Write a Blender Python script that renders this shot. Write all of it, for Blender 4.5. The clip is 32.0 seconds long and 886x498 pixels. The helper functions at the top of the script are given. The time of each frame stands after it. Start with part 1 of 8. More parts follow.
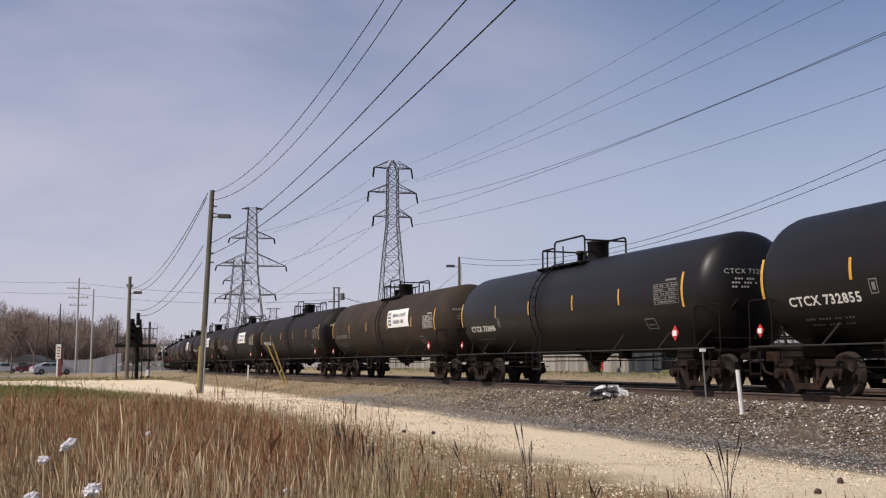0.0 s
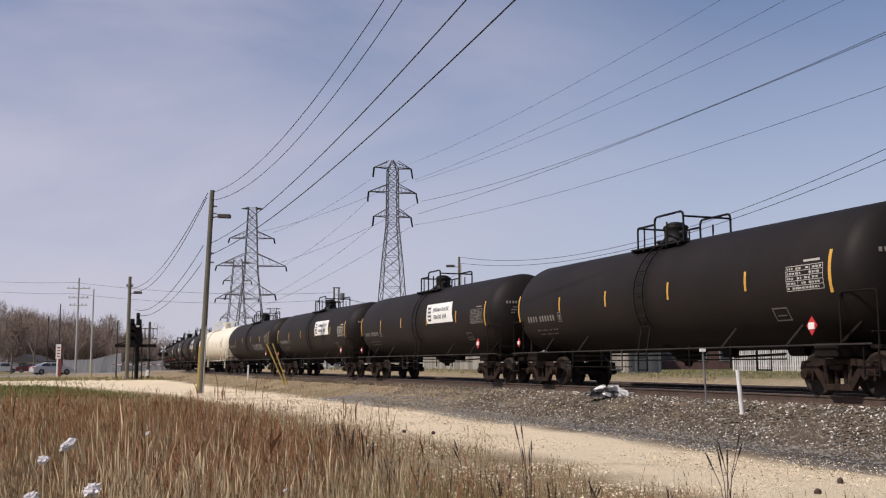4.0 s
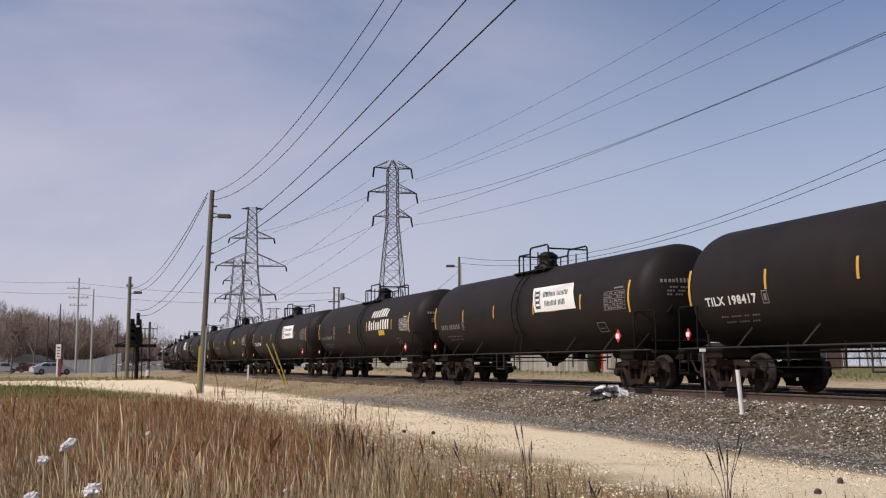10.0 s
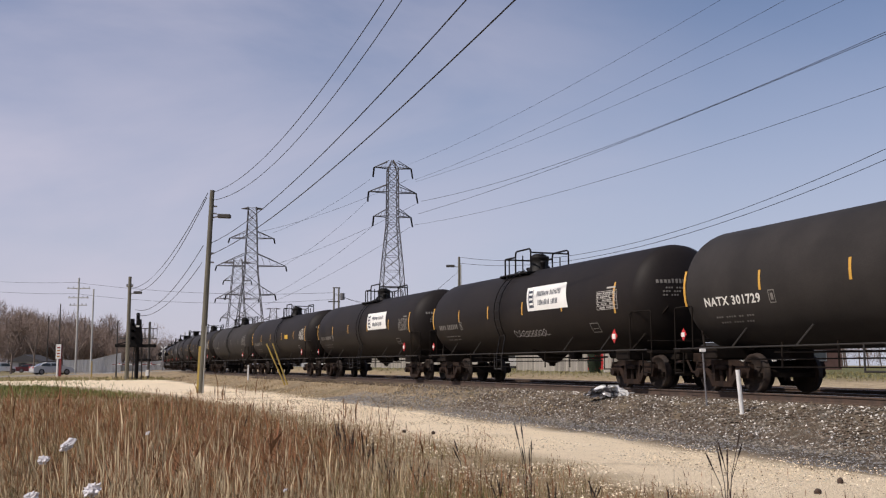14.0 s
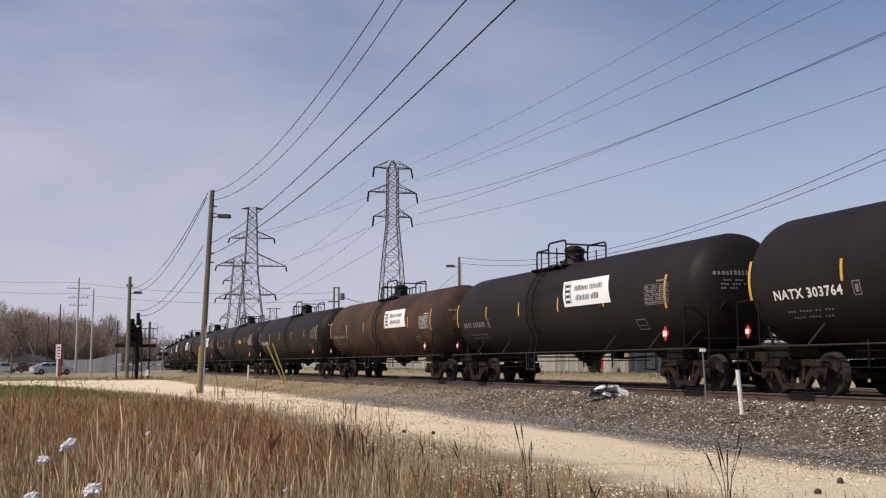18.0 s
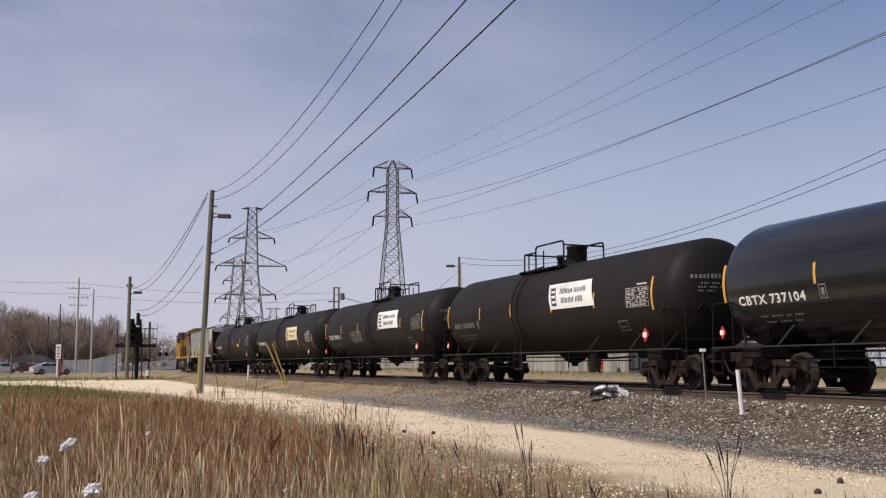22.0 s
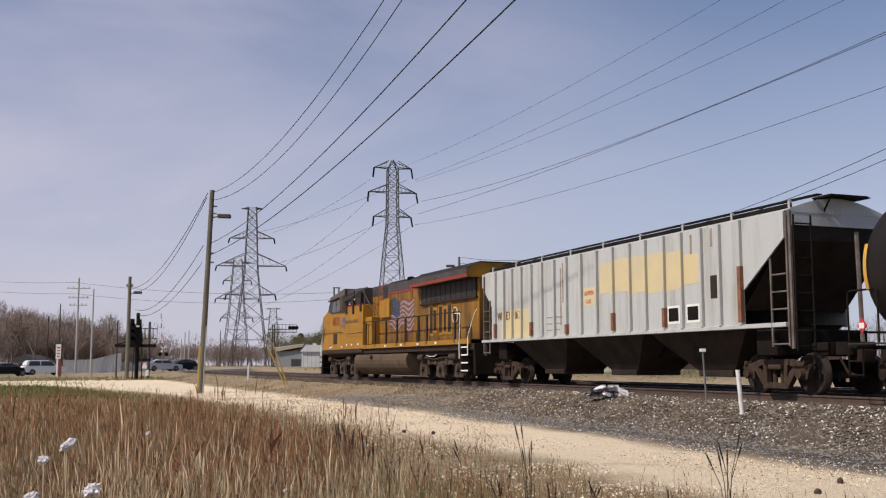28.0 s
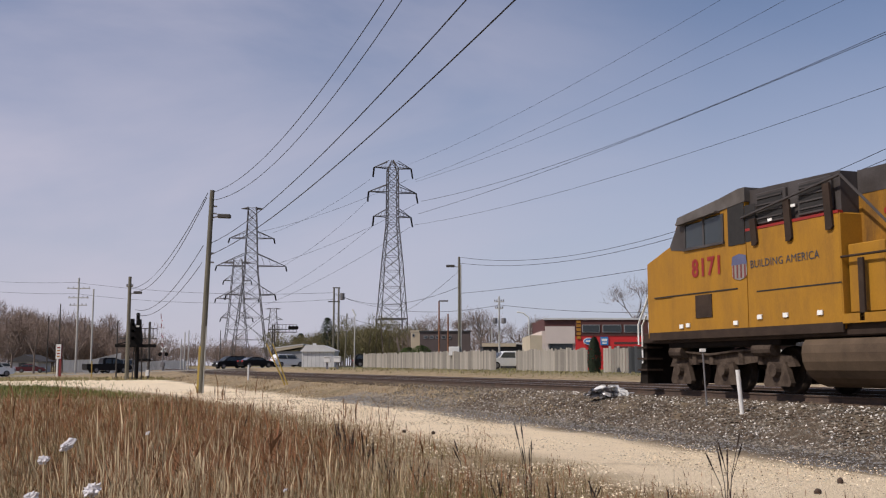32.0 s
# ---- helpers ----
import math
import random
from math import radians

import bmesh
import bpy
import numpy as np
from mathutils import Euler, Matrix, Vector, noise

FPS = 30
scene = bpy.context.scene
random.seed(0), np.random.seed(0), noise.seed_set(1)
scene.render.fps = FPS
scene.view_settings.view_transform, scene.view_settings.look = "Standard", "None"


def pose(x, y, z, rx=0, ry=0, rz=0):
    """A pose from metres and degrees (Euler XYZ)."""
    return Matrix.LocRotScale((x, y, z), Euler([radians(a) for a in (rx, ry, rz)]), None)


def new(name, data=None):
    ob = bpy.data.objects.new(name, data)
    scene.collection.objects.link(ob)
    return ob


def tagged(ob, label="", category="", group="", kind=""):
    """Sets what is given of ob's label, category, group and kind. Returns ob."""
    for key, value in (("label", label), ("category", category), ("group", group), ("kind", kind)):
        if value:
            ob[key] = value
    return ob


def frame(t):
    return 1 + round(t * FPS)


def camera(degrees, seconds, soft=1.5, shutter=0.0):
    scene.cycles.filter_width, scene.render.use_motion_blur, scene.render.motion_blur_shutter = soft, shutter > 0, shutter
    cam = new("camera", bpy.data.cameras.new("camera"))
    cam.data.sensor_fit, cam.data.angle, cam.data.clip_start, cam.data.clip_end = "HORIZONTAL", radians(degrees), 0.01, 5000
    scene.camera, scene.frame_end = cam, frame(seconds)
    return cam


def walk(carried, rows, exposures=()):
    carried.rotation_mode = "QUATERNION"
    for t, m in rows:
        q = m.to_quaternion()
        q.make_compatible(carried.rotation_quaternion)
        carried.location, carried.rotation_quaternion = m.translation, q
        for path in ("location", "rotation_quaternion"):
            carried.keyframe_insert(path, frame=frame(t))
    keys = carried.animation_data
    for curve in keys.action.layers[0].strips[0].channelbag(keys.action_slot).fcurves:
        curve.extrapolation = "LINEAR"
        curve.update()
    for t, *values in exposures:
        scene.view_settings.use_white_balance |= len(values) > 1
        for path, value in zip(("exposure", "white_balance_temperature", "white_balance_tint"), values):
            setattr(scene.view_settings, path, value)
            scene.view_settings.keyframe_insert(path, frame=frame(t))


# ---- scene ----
# Camera on a tripod beside a gravel road, facing a railway line.
EYE = 1.54                      # height of the lens above the road
cam = camera(47.38, 32.0, soft=1.2)
walk(cam, [(0.0, pose(0, 0, EYE, 96.58, 0, 0)), (32.0, pose(0, 0, EYE, 96.58, 0, 0))],
     exposures=[(0.0, -0.15, 6250, 16), (4.9, -0.15, 6250, 16), (5.8, -0.25, 6250, 16), (6.3, -0.25, 6250, 16), (7.0, -0.15, 6250, 16),
                (30.4, -0.15, 6250, 16), (31.4, -0.20, 6250, 16), (32.0, -0.25, 6250, 16)])

# ---- light ----
SUN_AZ, SUN_EL = 241.0, 47.0    # degrees: clockwise from +y, above the horizon
world = bpy.data.worlds.new("sky")
scene.world = world
world.use_nodes = True
wn, wl = world.node_tree.nodes, world.node_tree.links
wn.clear()
w_out = wn.new("ShaderNodeOutputWorld")
w_bg = wn.new("ShaderNodeBackground")
w_sky = wn.new("ShaderNodeTexSky")
w_sky.sky_type = "NISHITA"
w_sky.sun_disc = False
w_sky.sun_elevation = radians(SUN_EL)
w_sky.sun_rotation = radians(SUN_AZ)
w_sky.air_density, w_sky.dust_density, w_sky.ozone_density = 1.0, 0.6, 5.0
w_tc = wn.new("ShaderNodeTexCoord")
w_map = wn.new("ShaderNodeMapping")
w_map.inputs["Scale"].default_value = (1.0, 1.0, 3.2)
w_map.inputs["Rotation"].default_value = (0.0, 0.25, 0.5)
w_n1 = wn.new("ShaderNodeTexNoise")
w_n1.inputs["Scale"].default_value = 1.5
w_n1.inputs["Detail"].default_value = 7.0
w_n1.inputs["Roughness"].default_value = 0.52
w_n1.inputs["Distortion"].default_value = 0.5
w_ramp = wn.new("ShaderNodeMapRange")
w_ramp.inputs["From Min"].default_value, w_ramp.inputs["From Max"].default_value = 0.41, 0.68
w_ramp.inputs["To Min"].default_value, w_ramp.inputs["To Max"].default_value = 0.03, 0.75
w_sep = wn.new("ShaderNodeSeparateXYZ")
w_haze = wn.new("ShaderNodeMapRange")          # haze thickens towards the horizon
w_haze.interpolation_type = "SMOOTHSTEP"
w_haze.inputs["From Min"].default_value, w_haze.inputs["From Max"].default_value = -0.02, 0.42
w_haze.inputs["To Min"].default_value, w_haze.inputs["To Max"].default_value = 0.80, 0.07
w_west = wn.new("ShaderNodeMapRange")          # thin cloud lies to the west
w_west.inputs["From Min"].default_value, w_west.inputs["From Max"].default_value = 0.25, -0.40
w_west.inputs["To Min"].default_value, w_west.inputs["To Max"].default_value = 0.12, 1.25
w_mul = wn.new("ShaderNodeMath")
w_mul.operation, w_mul.use_clamp = "MULTIPLY", True
w_mix = wn.new("ShaderNodeMixRGB")
w_tint = wn.new("ShaderNodeMixRGB")            # the haze is warmer in the west
w_tint.inputs["Color1"].default_value = (6.15, 6.40, 7.28, 1)
w_tint.inputs["Color2"].default_value = (7.15, 6.75, 7.45, 1)
w_side = wn.new("ShaderNodeMapRange")
w_side.inputs["From Min"].default_value, w_side.inputs["From Max"].default_value = 0.10, -0.42
w_mix2 = wn.new("ShaderNodeMixRGB")
w_mix2.inputs["Color2"].default_value = (6.95, 6.65, 7.40, 1)
w_bg.inputs["Strength"].default_value = 0.097
wl.new(w_tc.outputs["Generated"], w_map.inputs["Vector"])
wl.new(w_map.outputs["Vector"], w_n1.inputs["Vector"])
wl.new(w_n1.outputs["Fac"], w_ramp.inputs["Value"])
wl.new(w_tc.outputs["Generated"], w_sep.inputs["Vector"])
wl.new(w_sep.outputs["Z"], w_haze.inputs["Value"])
wl.new(w_sep.outputs["X"], w_west.inputs["Value"])
wl.new(w_ramp.outputs["Result"], w_mul.inputs[0])
wl.new(w_west.outputs["Result"], w_mul.inputs[1])
wl.new(w_haze.outputs["Result"], w_mix.inputs["Fac"])
wl.new(w_sep.outputs["X"], w_side.inputs["Value"])
wl.new(w_side.outputs["Result"], w_tint.inputs["Fac"])
wl.new(w_tint.outputs["Color"], w_mix.inputs["Color2"])
wl.new(w_mul.outputs["Value"], w_mix2.inputs["Fac"])
wl.new(w_sky.outputs["Color"], w_mix.inputs["Color1"])
wl.new(w_mix.outputs["Color"], w_mix2.inputs["Color1"])
wl.new(w_mix2.outputs["Color"], w_bg.inputs["Color"])
wl.new(w_bg.outputs["Background"], w_out.inputs["Surface"])
sun = new("sun", bpy.data.lights.new("sun", "SUN"))
sun.data.energy, sun.data.angle, sun.data.color = 4.4, radians(0.9), (1.0, 0.92, 0.78)
sun.rotation_euler = (radians(90 - SUN_EL), 0, radians(180 - SUN_AZ))

# ---- materials ----
def material(name, base, rough=0.7, metal=0.0, vary=0.25, scale=3.0, fine=40.0, bump=0.0, second=None, patch=0.5,
             per_piece=0.0, coat=0.0, spec=0.5, stretch=(1, 1, 1)):
    """A surface: base colour, broken by stains of a second colour, by fine grain and by relief."""
    m = bpy.data.materials.new(name)
    m.use_nodes = True
    n, l = m.node_tree.nodes, m.node_tree.links
    b = n["Principled BSDF"]
    b.inputs["Roughness"].default_value = rough
    b.inputs["Metallic"].default_value = metal
    b.inputs["Coat Weight"].default_value = coat
    b.inputs["Specular IOR Level"].default_value = spec
    tc = n.new("ShaderNodeTexCoord")
    mp = n.new("ShaderNodeMapping")
    mp.inputs["Scale"].default_value = stretch
    l.new(tc.outputs["Object"], mp.inputs["Vector"])
    big = n.new("ShaderNodeTexNoise")
    big.inputs["Scale"].default_value = scale
    big.inputs["Detail"].default_value = 5.0
    big.inputs["Roughness"].default_value = 0.6
    small = n.new("ShaderNodeTexNoise")
    small.inputs["Scale"].default_value = fine
    small.inputs["Detail"].default_value = 3.0
    l.new(mp.outputs["Vector"], big.inputs["Vector"])
    l.new(mp.outputs["Vector"], small.inputs["Vector"])
    second = second or tuple(c * (1 - vary) for c in base)
    ramp = n.new("ShaderNodeValToRGB")
    ramp.color_ramp.elements[0].position = max(0.0, patch - 0.13)
    ramp.color_ramp.elements[1].position = min(1.0, patch + 0.13)
    l.new(big.outputs["Fac"], ramp.inputs["Fac"])
    mix = n.new("ShaderNodeMixRGB")
    mix.inputs["Color1"].default_value = (*base, 1)
    mix.inputs["Color2"].default_value = (*second, 1)
    l.new(ramp.outputs["Color"], mix.inputs["Fac"])
    hsv = n.new("ShaderNodeHueSaturation")
    grain = n.new("ShaderNodeMapRange")
    grain.inputs["From Min"].default_value, grain.inputs["From Max"].default_value = 0.25, 0.75
    grain.inputs["To Min"].default_value, grain.inputs["To Max"].default_value = 1 - vary, 1 + vary
    l.new(small.outputs["Fac"], grain.inputs["Value"])
    value = grain.outputs["Result"]
    if per_piece:
        oi = n.new("ShaderNodeObjectInfo")
        pm = n.new("ShaderNodeMapRange")
        pm.inputs["To Min"].default_value, pm.inputs["To Max"].default_value = 1 - per_piece, 1 + per_piece
        l.new(oi.outputs["Random"], pm.inputs["Value"])
        mul = n.new("ShaderNodeMath")
        mul.operation = "MULTIPLY"
        l.new(value, mul.inputs[0])
        l.new(pm.outputs["Result"], mul.inputs[1])
        value = mul.outputs["Value"]
    l.new(value, hsv.inputs["Value"])
    l.new(mix.outputs["Color"], hsv.inputs["Color"])
    l.new(hsv.outputs["Color"], b.inputs["Base Color"])
    if bump:
        bp = n.new("ShaderNodeBump")
        bp.inputs["Strength"].default_value = min(1.0, bump)
        bp.inputs["Distance"].default_value = 0.02 * bump
        l.new(small.outputs["Fac"], bp.inputs["Height"])
        l.new(bp.outputs["Normal"], b.inputs["Normal"])
    return m


def islands(m, amount):
    """Let each loose piece of a joined mesh take its own brightness."""
    n, l = m.node_tree.nodes, m.node_tree.links
    hsv = next(x for x in n if x.type == "HUE_SAT")
    geo = n.new("ShaderNodeNewGeometry")
    pm = n.new("ShaderNodeMapRange")
    pm.inputs["To Min"].default_value, pm.inputs["To Max"].default_value = 1 - amount, 1 + amount
    l.new(geo.outputs["Random Per Island"], pm.inputs["Value"])
    mul = n.new("ShaderNodeMath")
    mul.operation = "MULTIPLY"
    old = hsv.inputs["Value"].links[0].from_socket
    l.new(old, mul.inputs[0])
    l.new(pm.outputs["Result"], mul.inputs[1])
    l.new(mul.outputs["Value"], hsv.inputs["Value"])
    return m


M = {
    "tank_black": material("tank_black", (0.0120, 0.0091, 0.0080), 0.60, vary=0.2, scale=0.7, second=(0.0175, 0.0132, 0.0110), patch=0.52, stretch=(1, 1, 0.5), spec=0.18),
    "tank_grey": material("tank_grey", (0.036, 0.0315, 0.0285), 0.66, vary=0.18, scale=0.8, second=(0.025, 0.022, 0.020), spec=0.16),
    "tank_gloss": material("tank_gloss", (0.008, 0.008, 0.009), 0.24, vary=0.15, scale=0.6, coat=0.25, spec=0.35),
    "tank_semi": material("tank_semi", (0.0098, 0.0085, 0.0082), 0.42, vary=0.2, scale=0.7, spec=0.28),
    "tank_brown": material("tank_brown", (0.034, 0.026, 0.020), 0.7, vary=0.2, scale=0.8, second=(0.055, 0.038, 0.027), patch=0.55, spec=0.14),
    "tank_rust": material("tank_rust", (0.036, 0.024, 0.019), 0.7, vary=0.2, scale=0.7, second=(0.08, 0.042, 0.027), patch=0.5, spec=0.14),
    "tank_white": material("tank_white", (0.74, 0.69, 0.55), 0.5, vary=0.08, scale=0.6, second=(0.62, 0.56, 0.43), patch=0.64, stretch=(1.6, 1, 0.5)),
    "under": material("under", (0.0085, 0.0066, 0.0056), 0.85, vary=0.3, scale=2.0, second=(0.017, 0.0125, 0.0095), spec=0.12),
    "truck_rust": material("truck_rust", (0.0145, 0.0088, 0.0065), 0.8, vary=0.35, scale=5.0, second=(0.031, 0.0178, 0.0118), bump=0.3, spec=0.2),
    "wheel": material("wheel", (0.014, 0.010, 0.0085), 0.75, vary=0.3, scale=5.0, second=(0.034, 0.023, 0.017), spec=0.25),
    "rail_paint": material("rail_paint", (0.010, 0.0085, 0.008), 0.6, vary=0.2, spec=0.2),
    "white_letter": material("white_letter", (0.72, 0.70, 0.64), 0.6, vary=0.12, scale=3.0),
    "grey_letter": material("grey_letter", (0.20, 0.185, 0.165), 0.7, vary=0.25, scale=3.0),
    "yellow_mark": material("yellow_mark", (0.62, 0.34, 0.05), 0.5, vary=0.15, scale=4.0),
    "yellow_plate": material("yellow_plate", (0.58, 0.36, 0.02), 0.5, vary=0.12),
    "sign_white": material("sign_white", (0.78, 0.77, 0.72), 0.5, vary=0.06, scale=2.0),
    "sign_cream": material("sign_cream", (0.74, 0.60, 0.36), 0.5, vary=0.08, scale=2.0),
    "sign_ink": material("sign_ink", (0.03, 0.04, 0.06), 0.6, vary=0.1),
    "red": material("red", (0.55, 0.03, 0.03), 0.5, vary=0.12),
    "brown_mark": material("brown_mark", (0.22, 0.15, 0.06), 0.7, vary=0.3, scale=6.0),
    "pale_letter": material("pale_letter", (0.46, 0.44, 0.40), 0.7, vary=0.2, scale=3.0),
    "side_bar": material("side_bar", (0.030, 0.026, 0.023), 0.6, vary=0.3, scale=3.0),
    "graffiti": material("graffiti", (0.42, 0.40, 0.38), 0.7, vary=0.25, scale=6.0),
}

# ---- building helpers ----
def part(name, bm, mat, parent=None, label="", smooth=False, at=None):
    """Link a bmesh as one mesh object, under a thing or part if one is given."""
    me = bpy.data.meshes.new(name)
    if smooth:
        for f in bm.faces:
            f.smooth = True
    bm.to_mesh(me)
    bm.free()
    me.materials.append(M[mat] if isinstance(mat, str) else mat)
    ob = new(name, me)
    if parent:
        ob.parent = parent
    if at is not None:
        ob.matrix_basis = at
    if label:
        tagged(ob, label)
    return ob


def again(ob, m, parent=None):
    """Another part on the same mesh."""
    o = new(ob.name.split(".")[0], ob.data)
    o.parent = parent or ob.parent
    o.matrix_basis = m
    for key in ("label", "kind"):
        if key in ob:
            o[key] = ob[key]
    return o


def box(bm, x0, x1, y0, y1, z0, z1, bevel=0.0, m=None):
    r = bmesh.ops.create_cube(bm, size=1.0, matrix=Matrix.Translation(((x0 + x1) / 2, (y0 + y1) / 2, (z0 + z1) / 2))
                              @ Matrix.Diagonal((x1 - x0, y1 - y0, z1 - z0, 1)))
    vs = r["verts"]
    if bevel:
        es = list({e for v in vs for e in v.link_edges})
        out = bmesh.ops.bevel(bm, geom=es, offset=bevel, segments=1, affect="EDGES", clamp_overlap=True)
        vs = list({v for f in out["faces"] for v in f.verts} | {v for v in vs if v.is_valid})
    if m is not None:
        bmesh.ops.transform(bm, matrix=m, verts=[v for v in vs if v.is_valid])
    return bm


def rod(bm, a, b, r0, r1=None, n=6, caps=True):
    """A round bar from a to b."""
    a, b = Vector(a), Vector(b)
    d = b - a
    q = d.to_track_quat("Z", "Y").to_matrix().to_4x4()
    bmesh.ops.create_cone(bm, cap_ends=caps, segments=n, radius1=r0, radius2=r0 if r1 is None else r1, depth=d.length,
                          matrix=Matrix.Translation((a + b) / 2) @ q)
    return bm


def pipe(bm, pts, r, n=6):
    for a, b in zip(pts, pts[1:]):
        rod(bm, a, b, r, n=n)
    return bm


def lathe(bm, profile, n=24, m=None, closed=True):
    """Spin (radius, height) pairs round z."""
    rings = []
    for r, z in profile:
        if r < 1e-6:
            rings.append([bm.verts.new((0, 0, z))])
        else:
            rings.append([bm.verts.new((r * math.cos(2 * math.pi * i / n), r * math.sin(2 * math.pi * i / n), z)) for i in range(n)])
    for a, b in zip(rings, rings[1:]):
        for i in range(n):
            j = (i + 1) % n
            if len(a) == 1 and len(b) == 1:
                continue
            if len(a) == 1:
                bm.faces.new((a[0], b[j], b[i]))
            elif len(b) == 1:
                bm.faces.new((a[i], a[j], b[0]))
            else:
                bm.faces.new((a[i], a[j], b[j], b[i]))
    if m is not None:
        bmesh.ops.transform(bm, matrix=m, verts=[v for r in rings for v in r])
    bmesh.ops.recalc_face_normals(bm, faces=bm.faces)
    return bm


def poly(bm, outline, y0, y1):
    """Extrude an (x, z) outline from y0 to y1."""
    a = [bm.verts.new((x, y0, z)) for x, z in outline]
    b = [bm.verts.new((x, y1, z)) for x, z in outline]
    bm.faces.new(a)
    bm.faces.new(b[::-1])
    for i in range(len(a)):
        j = (i + 1) % len(a)
        bm.faces.new((a[j], a[i], b[i], b[j]))
    bmesh.ops.recalc_face_normals(bm, faces=bm.faces)
    return bm


def B():
    return bmesh.new()


_glyphs = {}


def letters(text, height, spacing=1.0):
    """The triangles of a line of text, its lower left corner at 0, 0: vertices (x, y) and faces."""
    key = (text, height, spacing)
    if key not in _glyphs:
        cu = bpy.data.curves.new("text", "FONT")
        cu.body, cu.size, cu.space_character = text, height / 0.7, spacing
        cu.resolution_u = 2
        cu.offset = 0.012 * height / 0.3 if height > 0.2 else 0.0
        ob = bpy.data.objects.new("text", cu)
        scene.collection.objects.link(ob)
        ev = ob.evaluated_get(bpy.context.evaluated_depsgraph_get())
        me = ev.to_mesh()
        _glyphs[key] = ([(v.co.x, v.co.y) for v in me.vertices], [tuple(p.vertices) for p in me.polygons])
        ev.to_mesh_clear()
        bpy.data.objects.remove(ob)
        bpy.data.curves.remove(cu)
    return _glyphs[key]


# ---- the line of the track ----
HEADINGS = [(-40, 11.5), (0, 16.6), (20, 19.9), (40, 21.9), (60, 22.7), (80, 22.2), (100, 20.8), (120, 18.8), (150, 16.6), (200, 17.0)]


def lerp(x, pts):
    if x <= pts[0][0]:
        return pts[0][1]
    for (a, u), (b, v) in zip(pts, pts[1:]):
        if x <= b:
            return u + (v - u) * (x - a) / (b - a)
    return pts[-1][1]


_line = []
_lx, _ly = 0.0, 0.0
for _s in range(-120, 1301):                  # one point a metre along the track's centre
    _a = radians(lerp(_s + 0.5, HEADINGS))
    _line.append((_lx, _ly, radians(lerp(_s, HEADINGS))))
    _lx, _ly = _lx - math.sin(_a), _ly + math.cos(_a)
_ox, _oy = 14.68 - _line[120][0], 4.39 - _line[120][1]
_line = [(x + _ox, y + _oy, a) for x, y, a in _line]


def track(s):
    """Plan place and heading of the track's centre, s metres away up the line."""
    s = max(-119.0, min(1299.0, s)) + 120
    i = int(s)
    f = s - i
    p, q = _line[i], _line[i + 1]
    return p[0] + (q[0] - p[0]) * f, p[1] + (q[1] - p[1]) * f, p[2] + (q[2] - p[2]) * f


def beside(s, lat, z=0.0):
    """A place lat metres to the far side of the track's centre."""
    x, y, a = track(s)
    return Vector((x + lat * math.cos(a), y + lat * math.sin(a), z))


_net = np.array(_line[60:620:3])


def to_track(x, y):
    """(s, lat) of a plan place."""
    i = int(np.argmin((_net[:, 0] - x) ** 2 + (_net[:, 1] - y) ** 2))
    px, py, a = _net[i]
    dx, dy = x - px, y - py
    return -60 + 3 * i + (-dx * math.sin(a) + dy * math.cos(a)), dx * math.cos(a) + dy * math.sin(a)


RAIL = 0.90                      # top of the rails


CROSS = [(-120, -0.25), (-70, 0.05), (-51, 0.25), (-40, 0.62), (-34, 0.85), (-29, 1.05), (-24, 1.25), (-18, 1.40), (60, 1.45)]
ROAD_A, ROAD_D = (-51.0, 116.5), (0.78, 0.6258)     # a point of the crossing road's middle, and its direction


def profile(s, lat):
    """Height of the ground across and along the line."""
    near = lerp(s, [(30, 0.0), (70, 0.08), (110, 0.22), (140, 0.35)])
    far = lerp(s, [(20, 1.00), (60, 1.08), (130, 1.35)])
    return lerp(lat, [(-60, near - 0.1), (-9.6, near), (-5.0, near + 0.02), (-3.6, near + 0.16), (-1.9, RAIL - 0.24), (-1.5, RAIL - 0.18),
                      (1.5, RAIL - 0.18), (2.2, RAIL - 0.24), (5.9, RAIL - 0.2), (6.8, RAIL - 0.25), (9.5, far - 0.06), (12, far)])


def level(x, y, s, lat):
    """Height of the ground, with the bank of the crossing road."""
    z = profile(s, lat)
    q = abs(-(x - ROAD_A[0]) * ROAD_D[1] + (y - ROAD_A[1]) * ROAD_D[0])
    if q < 12 and x < 20 and y > 90:
        k = min(1.0, (12 - q) / 7)
        z += k * (lerp(x, CROSS) - 0.05 - z)
    return z


def ground_z(x, y):
    if y > 300 or abs(x) > 400:
        return 1.35
    return level(x, y, *to_track(x, y))

